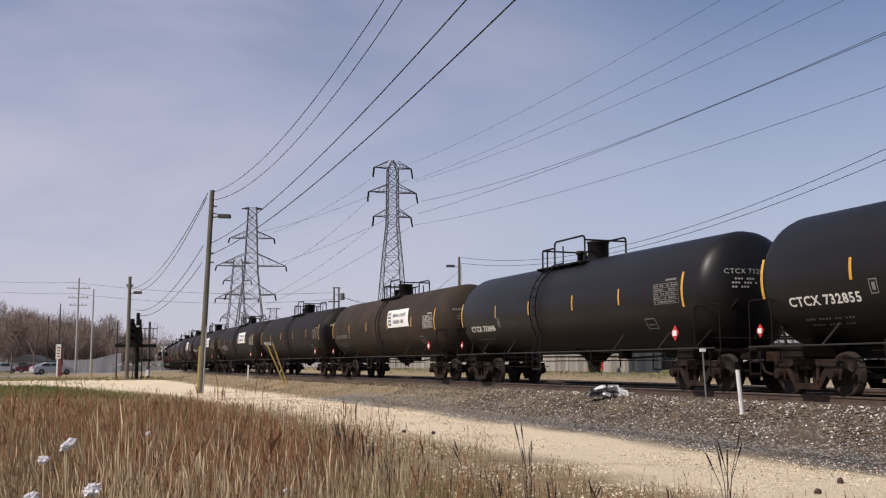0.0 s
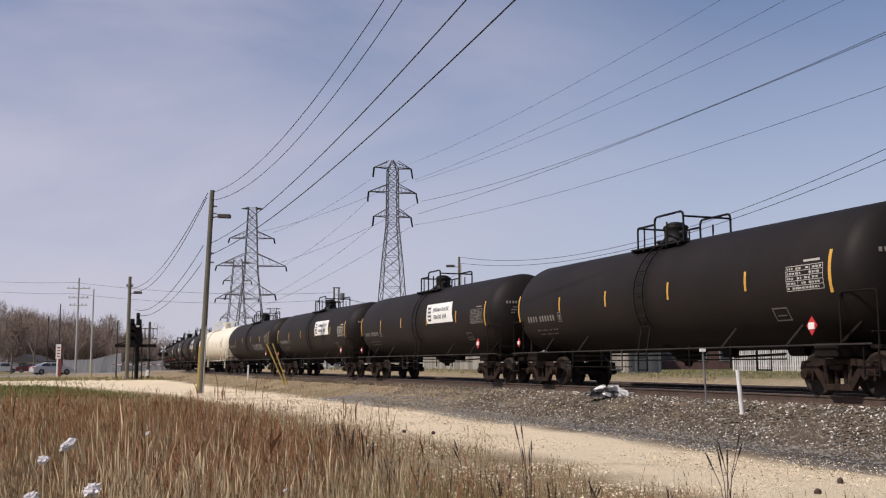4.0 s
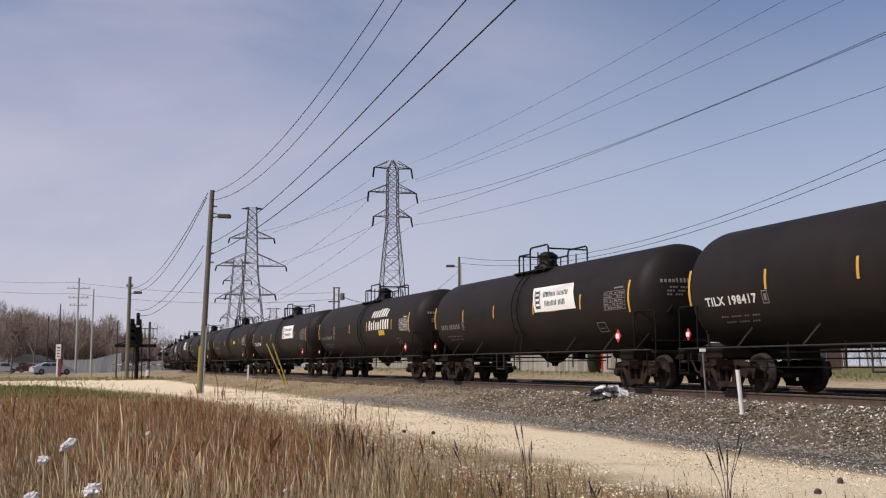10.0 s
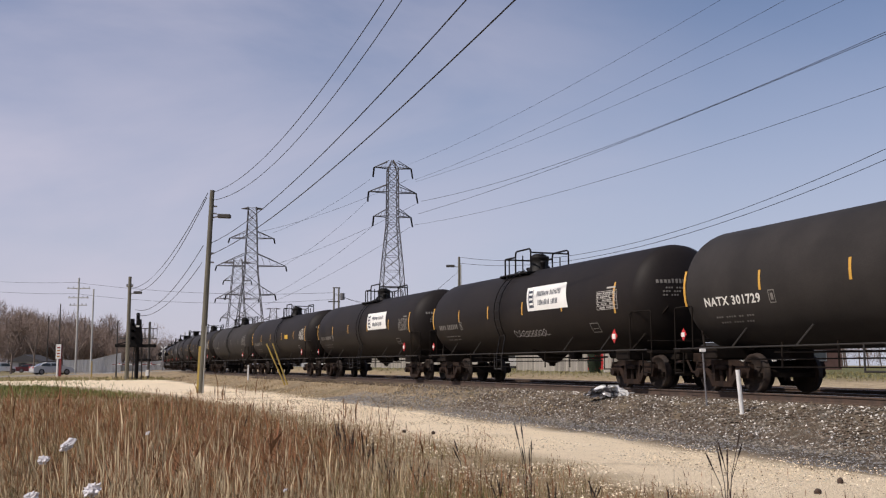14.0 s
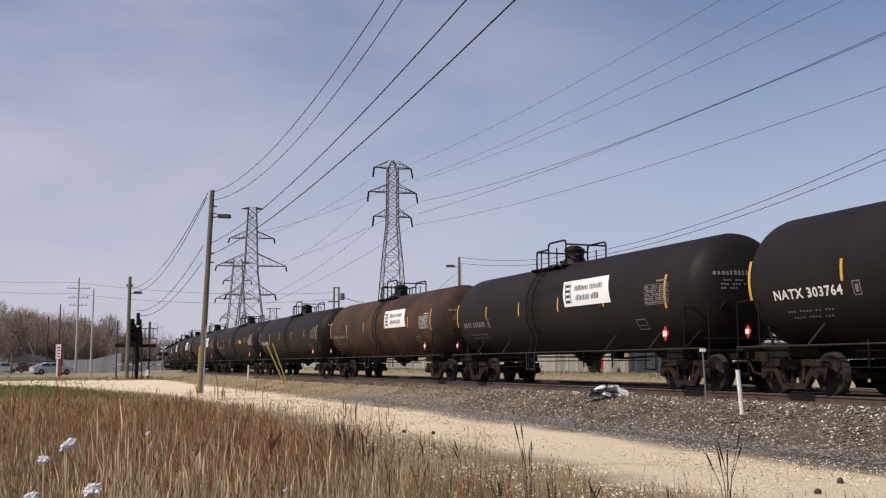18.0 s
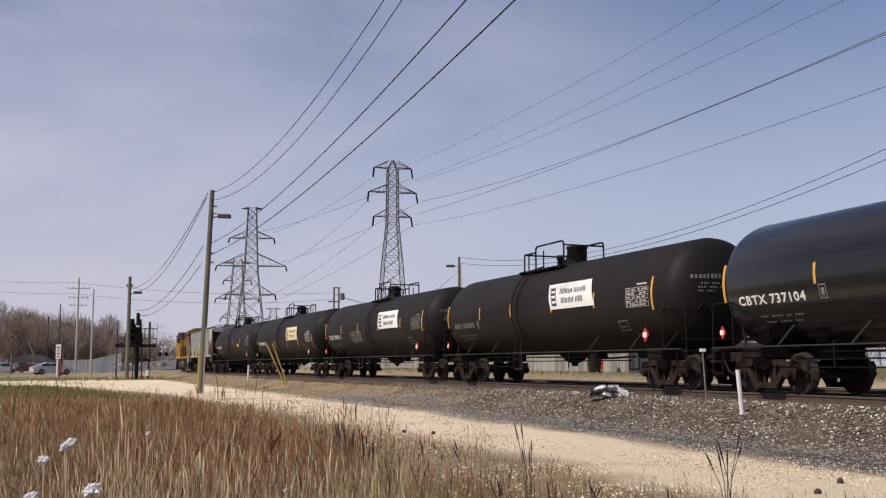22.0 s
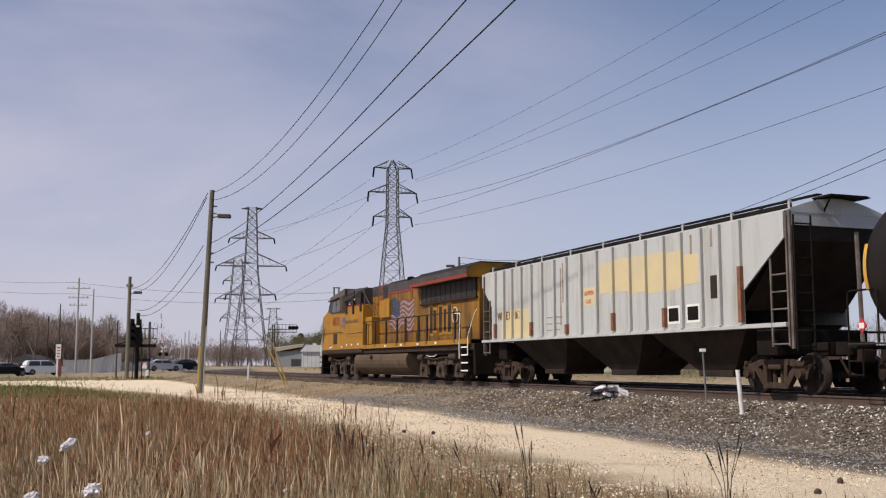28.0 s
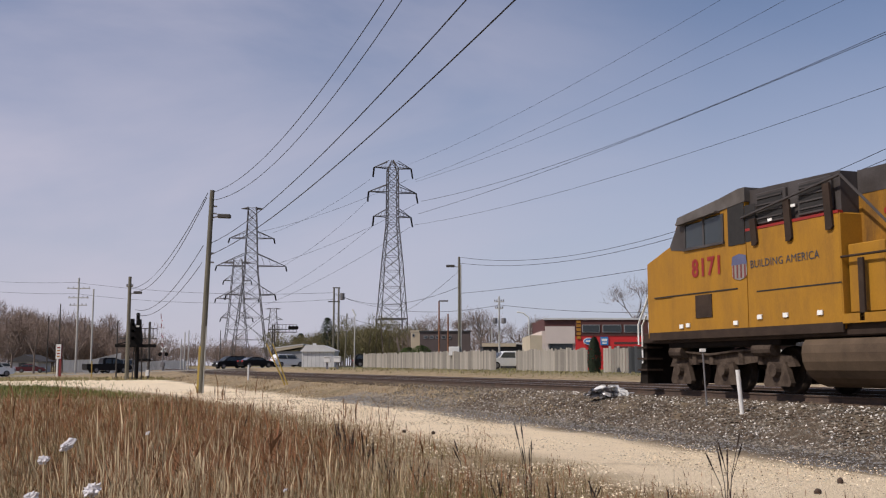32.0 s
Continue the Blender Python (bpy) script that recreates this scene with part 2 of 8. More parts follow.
# ---- ground, road and track ----
def ground_material():
    m = bpy.data.materials.new("ground")
    m.use_nodes = True
    n, l = m.node_tree.nodes, m.node_tree.links
    b = n["Principled BSDF"]
    b.inputs["Roughness"].default_value = 0.95
    b.inputs["Specular IOR Level"].default_value = 0.2
    at = n.new("ShaderNodeAttribute")
    at.attribute_name = "cover"
    tc = n.new("ShaderNodeTexCoord")

    def noise_tex(scale, detail=4.0, rough=0.6):
        x = n.new("ShaderNodeTexNoise")
        x.inputs["Scale"].default_value, x.inputs["Detail"].default_value, x.inputs["Roughness"].default_value = scale, detail, rough
        l.new(tc.outputs["Object"], x.inputs["Vector"])
        return x

    def blend(fac, c1, c2):
        x = n.new("ShaderNodeMixRGB")
        for sock, c in (("Color1", c1), ("Color2", c2)):
            if isinstance(c, tuple):
                x.inputs[sock].default_value = (*c, 1)
            else:
                l.new(c, x.inputs[sock])
        l.new(fac, x.inputs["Fac"])
        return x.outputs["Color"]

    def ramp(sock, lo, hi):
        x = n.new("ShaderNodeMapRange")
        x.inputs["From Min"].default_value, x.inputs["From Max"].default_value = lo, hi
        l.new(sock, x.inputs["Value"])
        return x.outputs["Result"]

    n_big, n_mid, n_fine = noise_tex(0.35), noise_tex(2.2), noise_tex(22.0, 6.0, 0.75)
    vor = n.new("ShaderNodeTexVoronoi")
    vor.inputs["Scale"].default_value = 22.0
    l.new(tc.outputs["Object"], vor.inputs["Vector"])
    sep = n.new("ShaderNodeSeparateColor")
    l.new(at.outputs["Color"], sep.inputs["Color"])
    # soil under the dry grass, greener in places
    soil = blend(ramp(n_mid.outputs["Fac"], 0.35, 0.65), (0.40, 0.31, 0.19), (0.26, 0.19, 0.11))
    soil = blend(ramp(n_big.outputs["Fac"], 0.55, 0.8), soil, (0.15, 0.135, 0.06))
    # pale crushed stone of the road
    road = blend(ramp(n_mid.outputs["Fac"], 0.3, 0.7), (0.86, 0.70, 0.48), (0.76, 0.61, 0.41))
    road = blend(ramp(n_fine.outputs["Fac"], 0.35, 0.75), road, (0.90, 0.77, 0.57))
    road = blend(ramp(n_big.outputs["Fac"], 0.58, 0.75), road, (0.60, 0.48, 0.32))
    n_grit = noise_tex(70.0, 3.0, 0.8)
    road = blend(ramp(n_grit.outputs["Fac"], 0.56, 0.72), road, (0.42, 0.32, 0.20))
    n_rut = noise_tex(9.0, 3.0, 0.7)
    road = blend(ramp(n_rut.outputs["Fac"], 0.60, 0.85), road, (0.52, 0.41, 0.27))
    # grey ballast, each stone of its own shade
    stone = blend(ramp(vor.outputs["Color"], 0.1, 0.9), (0.052, 0.043, 0.035), (0.175, 0.150, 0.121))
    stone = blend(ramp(n_mid.outputs["Fac"], 0.42, 0.68), stone, (0.115, 0.085, 0.058))
    col = blend(sep.outputs["Red"], soil, road)
    col = blend(sep.outputs["Green"], col, stone)
    green = blend(ramp(n_mid.outputs["Fac"], 0.35, 0.65), (0.065, 0.095, 0.024), (0.10, 0.10, 0.035))
    col = blend(sep.outputs["Blue"], col, green)
    l.new(col, b.inputs["Base Color"])
    bp = n.new("ShaderNodeBump")
    bp.inputs["Strength"].default_value, bp.inputs["Distance"].default_value = 0.9, 0.06
    l.new(n_fine.outputs["Fac"], bp.inputs["Height"])
    l.new(bp.outputs["Normal"], b.inputs["Normal"])
    return m


def wobble(x, y, k=1.0):
    return noise.noise((x * k, y * k, 3.7))


def road_edge(s):
    """Where the gravel road ends on the side away from the track; it swings out towards the crossing."""
    return lerp(s, [(24, -9.3), (42, -9.9), (60, -11.5), (76, -14.5), (88, -24), (96, -44), (104, -50)])


def cover(s, lat, x, y):
    """Shares of road, ballast and green at a place."""
    w = 0.55 * wobble(x, y, 0.35) + 0.3 * wobble(x, y, 1.3)
    e = road_edge(s)
    road = lerp(lat + w, [(e, 0), (e + 1.0, 1), (-5.6, 1), (-4.7, 0)]) * (1 if s < 104 else 0)
    stone = lerp(lat + 0.5 * w, [(-5.4, 0), (-4.6, 1), (7.0, 1), (8.2, 0)])
    stone *= 1 - lerp(s, [(10, 0.25), (24, 0.5)]) * lerp(lat, [(-3.6, 0), (-3.0, 1), (-1.6, 1), (-1.2, 0)]) * max(0.0, min(1.0, 0.6 + 0.9 * wobble(x, y, 1.1)))
    if s > 24:                                    # weeds have taken the shoulder further up the line
        k = lerp(s, [(24, 0.0), (36, 0.8), (60, 0.95)]) * min(1.0, 0.85 + 0.4 * wobble(x, y, 0.9))
        stone *= 1 - k * lerp(lat, [(-2.1, 1), (-1.4, 0)])
    green = lerp(lat, [(8.4, 0), (11.0, 0.35), (20, 0.8)])
    green = max(green, lerp(lat, [(-24, 0.9), (-15, 0.1), (-10, 0.0)]) * (0.5 + 0.5 * wobble(x, y, 0.2)))
    if lat < -10 and 62 < s < 118:
        green = max(green, lerp(s, [(62, 0.0), (72, 0.9)]) * (0.0 if lat > road_edge(s) - 1 else 1.0))
    if s < 60:                                    # a bare pale strip behind the far track
        road = max(road, lerp(lat + 0.6 * w, [(7.2, 0), (8.2, 0.2), (9.8, 0.2), (11.2, 0)]) * lerp(s, [(28, 1), (40, 0)]))
        green *= lerp(lat, [(9.5, lerp(s, [(28, 0), (40, 1)])), (12, 1)])
    return road, stone, max(0.0, min(1.0, green))


def build_ground():
    fine_s = [-30 + 0.9 * i for i in range(60)] + [24 + 1.6 * i for i in range(70)] + [136 + 3 * i for i in range(28)]
    fine_l = [-62, -56, -50, -44, -38, -33, -29, -26] + [-24 + 1.0 * i for i in range(13)] + [-11.4 + 0.3 * i for i in range(68)] + [9.5, 10.5, 12, 14, 17, 21, 26, 32, 40, 50, 62]
    far = [300, 800, 2200]
    sv = [-2200, -600, -150] + fine_s + [240, 300, 420, 700, 1200, 2600]
    lv = [-2600, -900, -300, -120, -65] + fine_l + [80, 110, 160, 260, 500, 1200, 2600]
    verts, faces, cov = [], [], []
    for s in sv:
        cx, cy, a = track(max(-30, min(215, s)))
        if s < -30 or s > 215:
            e = s + 30 if s < -30 else s - 215
            cx, cy = cx - e * math.sin(a), cy + e * math.cos(a)
        for lat in lv:
            x, y = cx + lat * math.cos(a), cy + lat * math.sin(a)
            z = level(x, y, s, lat) if s < 320 and y < 330 else (1.35 if lat > -60 else 0.4)
            if abs(lat) < 60 and -40 < s < 215:
                z += 0.05 * wobble(x, y, 0.6) * lerp(abs(lat + 1.5), [(2.5, 0.25), (8, 1)]) + 0.02 * wobble(x, y, 2.7)
                if -3.6 < lat < -1.5:
                    z += 0.03 * wobble(x, y, 5.0)
            verts.append((x, y, z))
            cov.append(cover(s, lat, x, y) + (1,) if -60 < s < 230 and abs(lat) < 130 else (0, 0, 0.35, 1))
    w = len(lv)
    for i in range(len(sv) - 1):
        for j in range(w - 1):
            k = i * w + j
            faces.append((k, k + 1, k + w + 1, k + w))
    me = bpy.data.meshes.new("ground")
    me.from_pydata(verts, [], faces)
    ca = me.color_attributes.new("cover", "FLOAT_COLOR", "POINT")
    ca.data.foreach_set("color", [c for v in cov for c in v])
    me.materials.append(ground_material())
    for f in me.polygons:
        f.use_smooth = True
    if me.polygons[len(me.polygons) // 2].normal.z < 0:
        me.flip_normals()
    tagged(new("ground", me), "dry grassy ground with a pale gravel road beside grey railway ballast", "ground", kind="structure")


build_ground()

M["rail_side"] = material("rail_side", (0.085, 0.052, 0.035), 0.8, vary=0.25, scale=4.0, second=(0.05, 0.034, 0.026))
M["rail_top"] = material("rail_top", (0.34, 0.33, 0.33), 0.35, metal=0.8, vary=0.1)
M["tie"] = material("tie", (0.13, 0.105, 0.075), 0.9, vary=0.3, scale=4.0, second=(0.20, 0.165, 0.115), bump=0.4, per_piece=0.3)


def sweep(profile_pts, lat, z, s0, s1, step):
    """A bar of the given cross-section along the track."""
    bm = B()
    prev = None
    s = s0
    while s <= s1 + 1e-6:
        x, y, a = track(s)
        ring = [bm.verts.new((x + (lat + u) * math.cos(a), y + (lat + u) * math.sin(a), z + v)) for u, v in profile_pts]
        if prev:
            for i in range(len(ring)):
                j = (i + 1) % len(ring)
                bm.faces.new((prev[i], prev[j], ring[j], ring[i]))
        prev = ring
        s += step if s < 220 else step * 10
    bmesh.ops.recalc_face_normals(bm, faces=bm.faces)
    return bm


RAIL_SHAPE = [(-0.07, -0.17), (0.07, -0.17), (0.07, -0.155), (0.012, -0.135), (0.012, -0.045), (0.036, -0.035), (0.036, -0.006), (0.030, 0.0),
              (-0.030, 0.0), (-0.036, -0.006), (-0.036, -0.035), (-0.012, -0.045), (-0.012, -0.135), (-0.07, -0.155)]


def build_track(name, offset, label):
    t = new(name)
    tagged(t, label, "railway track", "railway tracks", "structure")
    for side in (-0.7535, 0.7535):
        r = part("rail", sweep(RAIL_SHAPE, offset + side, RAIL, -30, 700, 2.0), "rail_side", t, "rusty steel rail with a worn bright top")
        part("rail_head", sweep([(-0.028, 0.001), (0.028, 0.001), (0.026, 0.004), (-0.026, 0.004)], offset + side, RAIL, -30, 700, 2.0), "rail_top", r)
    tie = None
    s, k = -6.0, 0
    while s < 120:
        x, y, a = track(s)
        m = Matrix.Translation((x + offset * math.cos(a), y + offset * math.sin(a), 0)) @ Matrix.Rotation(a + random.uniform(-0.02, 0.02), 4, "Z")
        m = m @ Matrix.Translation((random.uniform(-0.06, 0.06), 0, 0))
        if tie is None:
            tie = part("tie", box(B(), -1.3, 1.3, -0.115, 0.115, RAIL - 0.36, RAIL - 0.172, 0.012), "tie", t, at=m)
        else:
            again(tie, m)
        s += 0.53
        k += 1


build_track("track_near", 0.0, "main railway track on wooden ties in grey ballast")
build_track("track_far", 4.25, "second railway track with rusty rails beside the main one")

# ---- the train ----
# Each vehicle's own space: x forward (the way the train runs), y to the far side, z up from the rail top.
R_T, Z_T, H_L = 1.52, 2.53, 7.65          # tank radius, height of its axis, half its straight length


def on_tank(verts, faces, x, z, lift=0.006, slant=0.0):
    """Lay a flat figure on the near side of the tank, its lower left corner at x, height z."""
    bm = B()
    vs = []
    a0 = math.asin((z - Z_T) / R_T)
    for u, v in verts:
        a = a0 + v / R_T
        r = R_T + lift
        vs.append(bm.verts.new((x + u + slant * v, -r * math.cos(a), Z_T + r * math.sin(a))))
    for f in faces:
        try:
            bm.faces.new([vs[i] for i in f])
        except ValueError:
            pass
    return bm


def panel(w, h, nu=2, nv=5, u0=0.0, v0=0.0):
    vs = [(u0 + w * i / nu, v0 + h * j / nv) for j in range(nv + 1) for i in range(nu + 1)]
    fs = [(j * (nu + 1) + i, j * (nu + 1) + i + 1, (j + 1) * (nu + 1) + i + 1, (j + 1) * (nu + 1) + i) for j in range(nv) for i in range(nu)]
    return vs, fs


def panels(items, nv=3):
    """Several flat rectangles (x, y, w, h) in one figure."""
    vs, fs = [], []
    for u, v, w, h in items:
        a, b = panel(w, h, 1, nv, u, v)
        fs += [tuple(i + len(vs) for i in f) for f in b]
        vs += a
    return vs, fs


_mesh = {}


def shared(key, make, mat, parent, name, label="", at=None, smooth=False):
    """A part whose mesh is built once and shared by all that look alike."""
    if key not in _mesh:
        ob = part(name, make(), mat, parent, label, smooth, at)
        _mesh[key] = ob.data
        return ob
    me = _mesh[key]
    want = M[mat]
    if me.materials[0] is not want:
        k2 = (key, mat)
        if k2 not in _mesh:
            _mesh[k2] = me.copy()
            _mesh[k2].materials[0] = want
        me = _mesh[k2]
    ob = new(name, me)
    ob.parent = parent
    if at is not None:
        ob.matrix_basis = at
    if label:
        tagged(ob, label)
    return ob


def tank_shell(gap=0.0):
    n = 48
    bm = B()
    prof = [(0.0, -H_L - 0.74)]
    for i in range(1, 9):
        a = math.pi / 2 * i / 8
        prof.append((R_T * math.sin(a), -H_L - 0.74 * math.cos(a)))
    prof += [(R_T, -5.1), (R_T, -1.7), (R_T, 1.7), (R_T, 5.1)]
    for i in range(8, 0, -1):
        a = math.pi / 2 * i / 8
        prof.append((R_T * math.sin(a), H_L + 0.74 * math.cos(a)))
    prof.append((0.0, H_L + 0.74))
    return lathe(bm, prof, n, Matrix.Translation((0, 0, Z_T)) @ Matrix.Rotation(math.pi / 2, 4, "Y"))


def side_frame_mesh():
    """Cast side frame of a freight truck, on the near side: an open truss with springs and bearing caps."""
    bm = B()
    y0, y1 = -1.08, -0.95
    poly(bm, [(-1.14, 0.56), (-1.10, 0.68), (-0.80, 0.70), (-0.50, 0.78), (0.50, 0.78), (0.80, 0.70), (1.10, 0.68), (1.14, 0.56), (0.72, 0.56), (0.46, 0.65), (-0.46, 0.65), (-0.72, 0.56)], y0, y1)
    for q in (-1, 1):
        poly(bm, [(q * 0.74, 0.57), (q * 0.58, 0.60), (q * 0.30, 0.26), (q * 0.40, 0.14)], y0, y1)
        poly(bm, [(q * 0.42, 0.66), (q * 0.30, 0.66), (q * 0.28, 0.24), (q * 0.38, 0.24)], y0, y1)
        poly(bm, [(q * 0.72, 0.56), (q * 1.12, 0.56), (q * 1.05, 0.34), (q * 0.98, 0.34), (q * 0.98, 0.46), (q * 0.80, 0.46), (q * 0.80, 0.34), (q * 0.74, 0.34)], y0, y1)
        bmesh.ops.create_cone(bm, cap_ends=True, segments=14, radius1=0.125, radius2=0.10, depth=0.16,
                              matrix=Matrix.Translation((q * 0.89, -1.12, 0.457)) @ Matrix.Rotation(math.pi / 2, 4, "X"))
    poly(bm, [(-0.42, 0.13), (0.42, 0.13), (0.36, 0.26), (-0.36, 0.26)], y0 - 0.02, y1 + 0.02)
    box(bm, -0.22, 0.22, -1.13, -0.97, 0.54, 0.66, 0.03)
    for x in (-0.13, 0.13):
        rod(bm, (x, -0.97, 0.24), (x, -0.97, 0.54), 0.055, n=8)
    for q in (-1, 1):                              # brake beam ends and lugs
        rod(bm, (q * 0.46, -1.02, 0.50), (q * 0.46, -1.02, 0.40), 0.05, n=6)
        box(bm, q * 1.00 - 0.05, q * 1.00 + 0.05, -1.12, -0.96, 0.64, 0.74, 0.015)
    return bm


def wheel_mesh(r):
    prof = [(0.0, 0.09), (0.09, 0.09), (0.10, 0.05), (0.20, 0.015), (r - 0.09, 0.02), (r - 0.06, 0.055), (r, 0.06), (r, -0.05), (r + 0.025, -0.06), (r + 0.02, -0.09), (r - 0.06, -0.08),
            (0.2, -0.02), (0.0, -0.02)]
    return lathe(B(), prof, 28, Matrix.Rotation(math.pi / 2, 4, "X"))


FLIP = Matrix.Rotation(math.pi, 4, "Z")


def freight_truck(car, x, rust="truck_rust"):
    """A two-axle truck under a car."""
    def bolster():
        bm = box(B(), -0.2, 0.2, -0.95, 0.95, 0.42, 0.68, 0.03)
        for sx in (-0.89, 0.89):
            rod(bm, (sx, -0.98, 0.457), (sx, 0.98, 0.457), 0.085, n=10)
        box(bm, -1.2, -1.1, -0.85, 0.85, 0.36, 0.46)
        box(bm, 1.1, 1.2, -0.85, 0.85, 0.36, 0.46)
        return bm
    t = shared("bolster", bolster, "under", car, "truck", "dusty freight truck with two wheelsets", pose(x, 0, 0))
    shared("side_frame", side_frame_mesh, rust, t, "side_frame", "rusty cast side frame")
    shared("side_frame", side_frame_mesh, rust, t, "side_frame", "rusty cast side frame", FLIP)
    for sx in (-0.89, 0.89):
        for m in (pose(sx, -0.755, 0.457), Matrix.Translation((sx, 0.755, 0.457)) @ FLIP):
            shared("wheel33", lambda: wheel_mesh(0.457), "wheel", t, "wheel", "dark steel wheel", m, True)
    return t


Z_G = Z_T + R_T                          # top of the tank


def rail_frame_mesh(a, e):
    """Bent pipe frame along one side of the tank top, from a to e, its first bay lower than the rest."""
    bm, z0, z1 = B(), Z_G - 0.12, Z_G + 0.70
    b = a + 0.90
    pipe(bm, [(a, 0, z0), (a, 0, z1 - 0.26), (a + 0.05, 0, z1 - 0.20), (b, 0, z1 - 0.20)], 0.032)
    pipe(bm, [(b, 0, z0), (b, 0, z1 - 0.14), (b + 0.03, 0, z1 - 0.04), (b + 0.12, 0, z1), (e - 0.12, 0, z1), (e - 0.03, 0, z1 - 0.04), (e, 0, z1 - 0.14), (e, 0, z0)], 0.032)
    return bm


def rail_post_mesh():
    return pipe(B(), [(0, 0, Z_G - 0.12), (0, 0, Z_G + 0.5)], 0.026)


def plank_mesh(a, e):
    """One chequered walkway plank beside the fittings, with its brackets."""
    bm = box(B(), a - 0.1, e + 0.1, -0.18, 0.18, Z_G - 0.16, Z_G - 0.12)
    for i in range(5):
        x = a - 0.05 + i * (e - a) / 4
        box(bm, x, x + 0.06, -0.18, 0.3, Z_G - 0.22, Z_G - 0.16)
    return bm


def dome_parts(kind):
    """(name, label, profile, x, y, sides) of the fittings on the tank top."""
    if kind == "tall":
        return [("hatch", "dark round hatch", ((0.0, 0.62), (0.36, 0.62), (0.37, 0.57), (0.34, 0.55), (0.34, 0.0)), 0.25, 0.0),
                ("valve", "dark valve", ((0.0, 0.42), (0.14, 0.42), (0.15, 0.30), (0.11, 0.28), (0.11, 0.0)), -0.75, -0.1),
                ("flange", "", ((0.0, 0.22), (0.30, 0.22), (0.30, 0.0)), -0.25, 0.1)]
    if kind == "pair":
        return [("hatch", "dark round hatch", ((0.0, 0.54), (0.33, 0.54), (0.34, 0.48), (0.31, 0.46), (0.31, 0.0)), -0.7, 0.0),
                ("valve", "dark valve", ((0.0, 0.50), (0.13, 0.50), (0.15, 0.40), (0.11, 0.36), (0.11, 0.0)), 0.72, -0.1),
                ("flange", "", ((0.0, 0.26), (0.32, 0.26), (0.33, 0.2), (0.30, 0.0)), 0.1, 0.0)]
    return [("hatch", "dark round hatch", ((0.0, 0.58), (0.22, 0.60), (0.33, 0.56), (0.36, 0.50), (0.33, 0.46), (0.32, 0.24), (0.42, 0.12), (0.46, 0.0)), 0.05, 0.0),
            ("hatch_lid", "dished hatch lid standing ajar", ((0.0, 0.66), (0.16, 0.65), (0.26, 0.60), (0.26, 0.56)), 0.12, -0.05),
            ("flange", "", ((0.0, 0.20), (0.24, 0.20), (0.26, 0.14), (0.22, 0.12), (0.24, 0.0)), -0.50, 0.0),
            ("valve", "dark valve", ((0.0, 0.36), (0.10, 0.35), (0.13, 0.28), (0.09, 0.24), (0.10, 0.0)), 0.62, -0.15)]


def ladder_arc():
    return [(-(R_T + 0.09) * math.cos(a), Z_T + (R_T + 0.09) * math.sin(a)) for a in (-0.55 + 1.75 * i / 9 for i in range(10))]


def stile_mesh():
    """One stile of the side ladder, a flat bar following the round of the tank."""
    bm = B()
    rings = []
    for y, z in [(-1.50, 0.5), (-1.50, 1.0)] + ladder_arc():
        k = 1 + 0.03 / R_T
        rings.append([bm.verts.new((dx, y * q, Z_T + (z - Z_T) * q)) for dx, q in ((-0.02, 1), (0.02, 1), (0.02, k), (-0.02, k))])
    for a, b in zip(rings, rings[1:]):
        for i in range(4):
            j = (i + 1) % 4
            bm.faces.new((a[i], a[j], b[j], b[i]))
    bm.faces.new(rings[0])
    bm.faces.new(rings[-1])
    bmesh.ops.recalc_face_normals(bm, faces=bm.faces)
    return bm


def rung_mesh():
    return rod(B(), (-0.22, 0, 0), (0.22, 0, 0), 0.018)


def stub_sill_mesh():
    """Draft sill, bolster webs and end platform at the +x end."""
    bm = B()
    box(bm, 5.3, 8.55, -0.36, 0.36, 0.78, 1.06, 0.03)
    box(bm, 6.65, 7.35, -1.42, 1.42, 0.80, 1.10, 0.03)
    poly(bm, [(6.4, 1.0), (7.6, 1.0), (7.9, 2.0), (6.1, 2.0)], -0.5, 0.5)
    for sy in (-1, 1):
        rod(bm, (7.5, sy * 0.35, 1.1), (7.7, sy * 1.2, 1.75), 0.06)
    box(bm, 8.25, 8.52, -1.42, 1.42, 0.96, 1.04, 0.01)
    return bm


def side_rail_mesh():
    """Long thin rail along the foot of the tank, with its brackets, on the near side."""
    bm = B()
    pipe(bm, [(-8.4, -1.50, 1.06), (8.4, -1.50, 1.06)], 0.019, 5)
    for x in (-5.9, -3.6, 3.6, 5.9):
        pipe(bm, [(x, -1.50, 1.06), (x + 0.40, -1.36, 1.50)], 0.024, 5)
    for x in (-1.6, -1.0):
        rod(bm, (x, -1.5, 1.06), (x, -1.5, 0.5), 0.022)
    rod(bm, (-1.6, -1.5, 0.52), (-1.0, -1.5, 0.52), 0.022)
    return bm


def end_ladder_mesh():
    """Grab irons and steps at a corner of the +x end, near side."""
    bm = B()
    pipe(bm, [(7.55, -1.48, 1.05), (7.55, -1.48, 2.05), (7.62, -1.46, 2.12), (8.42, -1.40, 2.12), (8.48, -1.40, 2.05), (8.48, -1.40, 0.95)], 0.021)
    pipe(bm, [(7.30, -1.30, 1.05), (8.36, -0.75, 2.25)], 0.034)
    for x in (8.08, 8.48):
        rod(bm, (x, -1.42, 1.0), (x, -1.42, 0.42), 0.02)
    for z in (0.45, 0.72):
        rod(bm, (8.08, -1.42, z), (8.48, -1.42, z), 0.02)
    rod(bm, (8.3, -1.4, 1.3), (8.3, 1.4, 1.3), 0.022)
    return bm


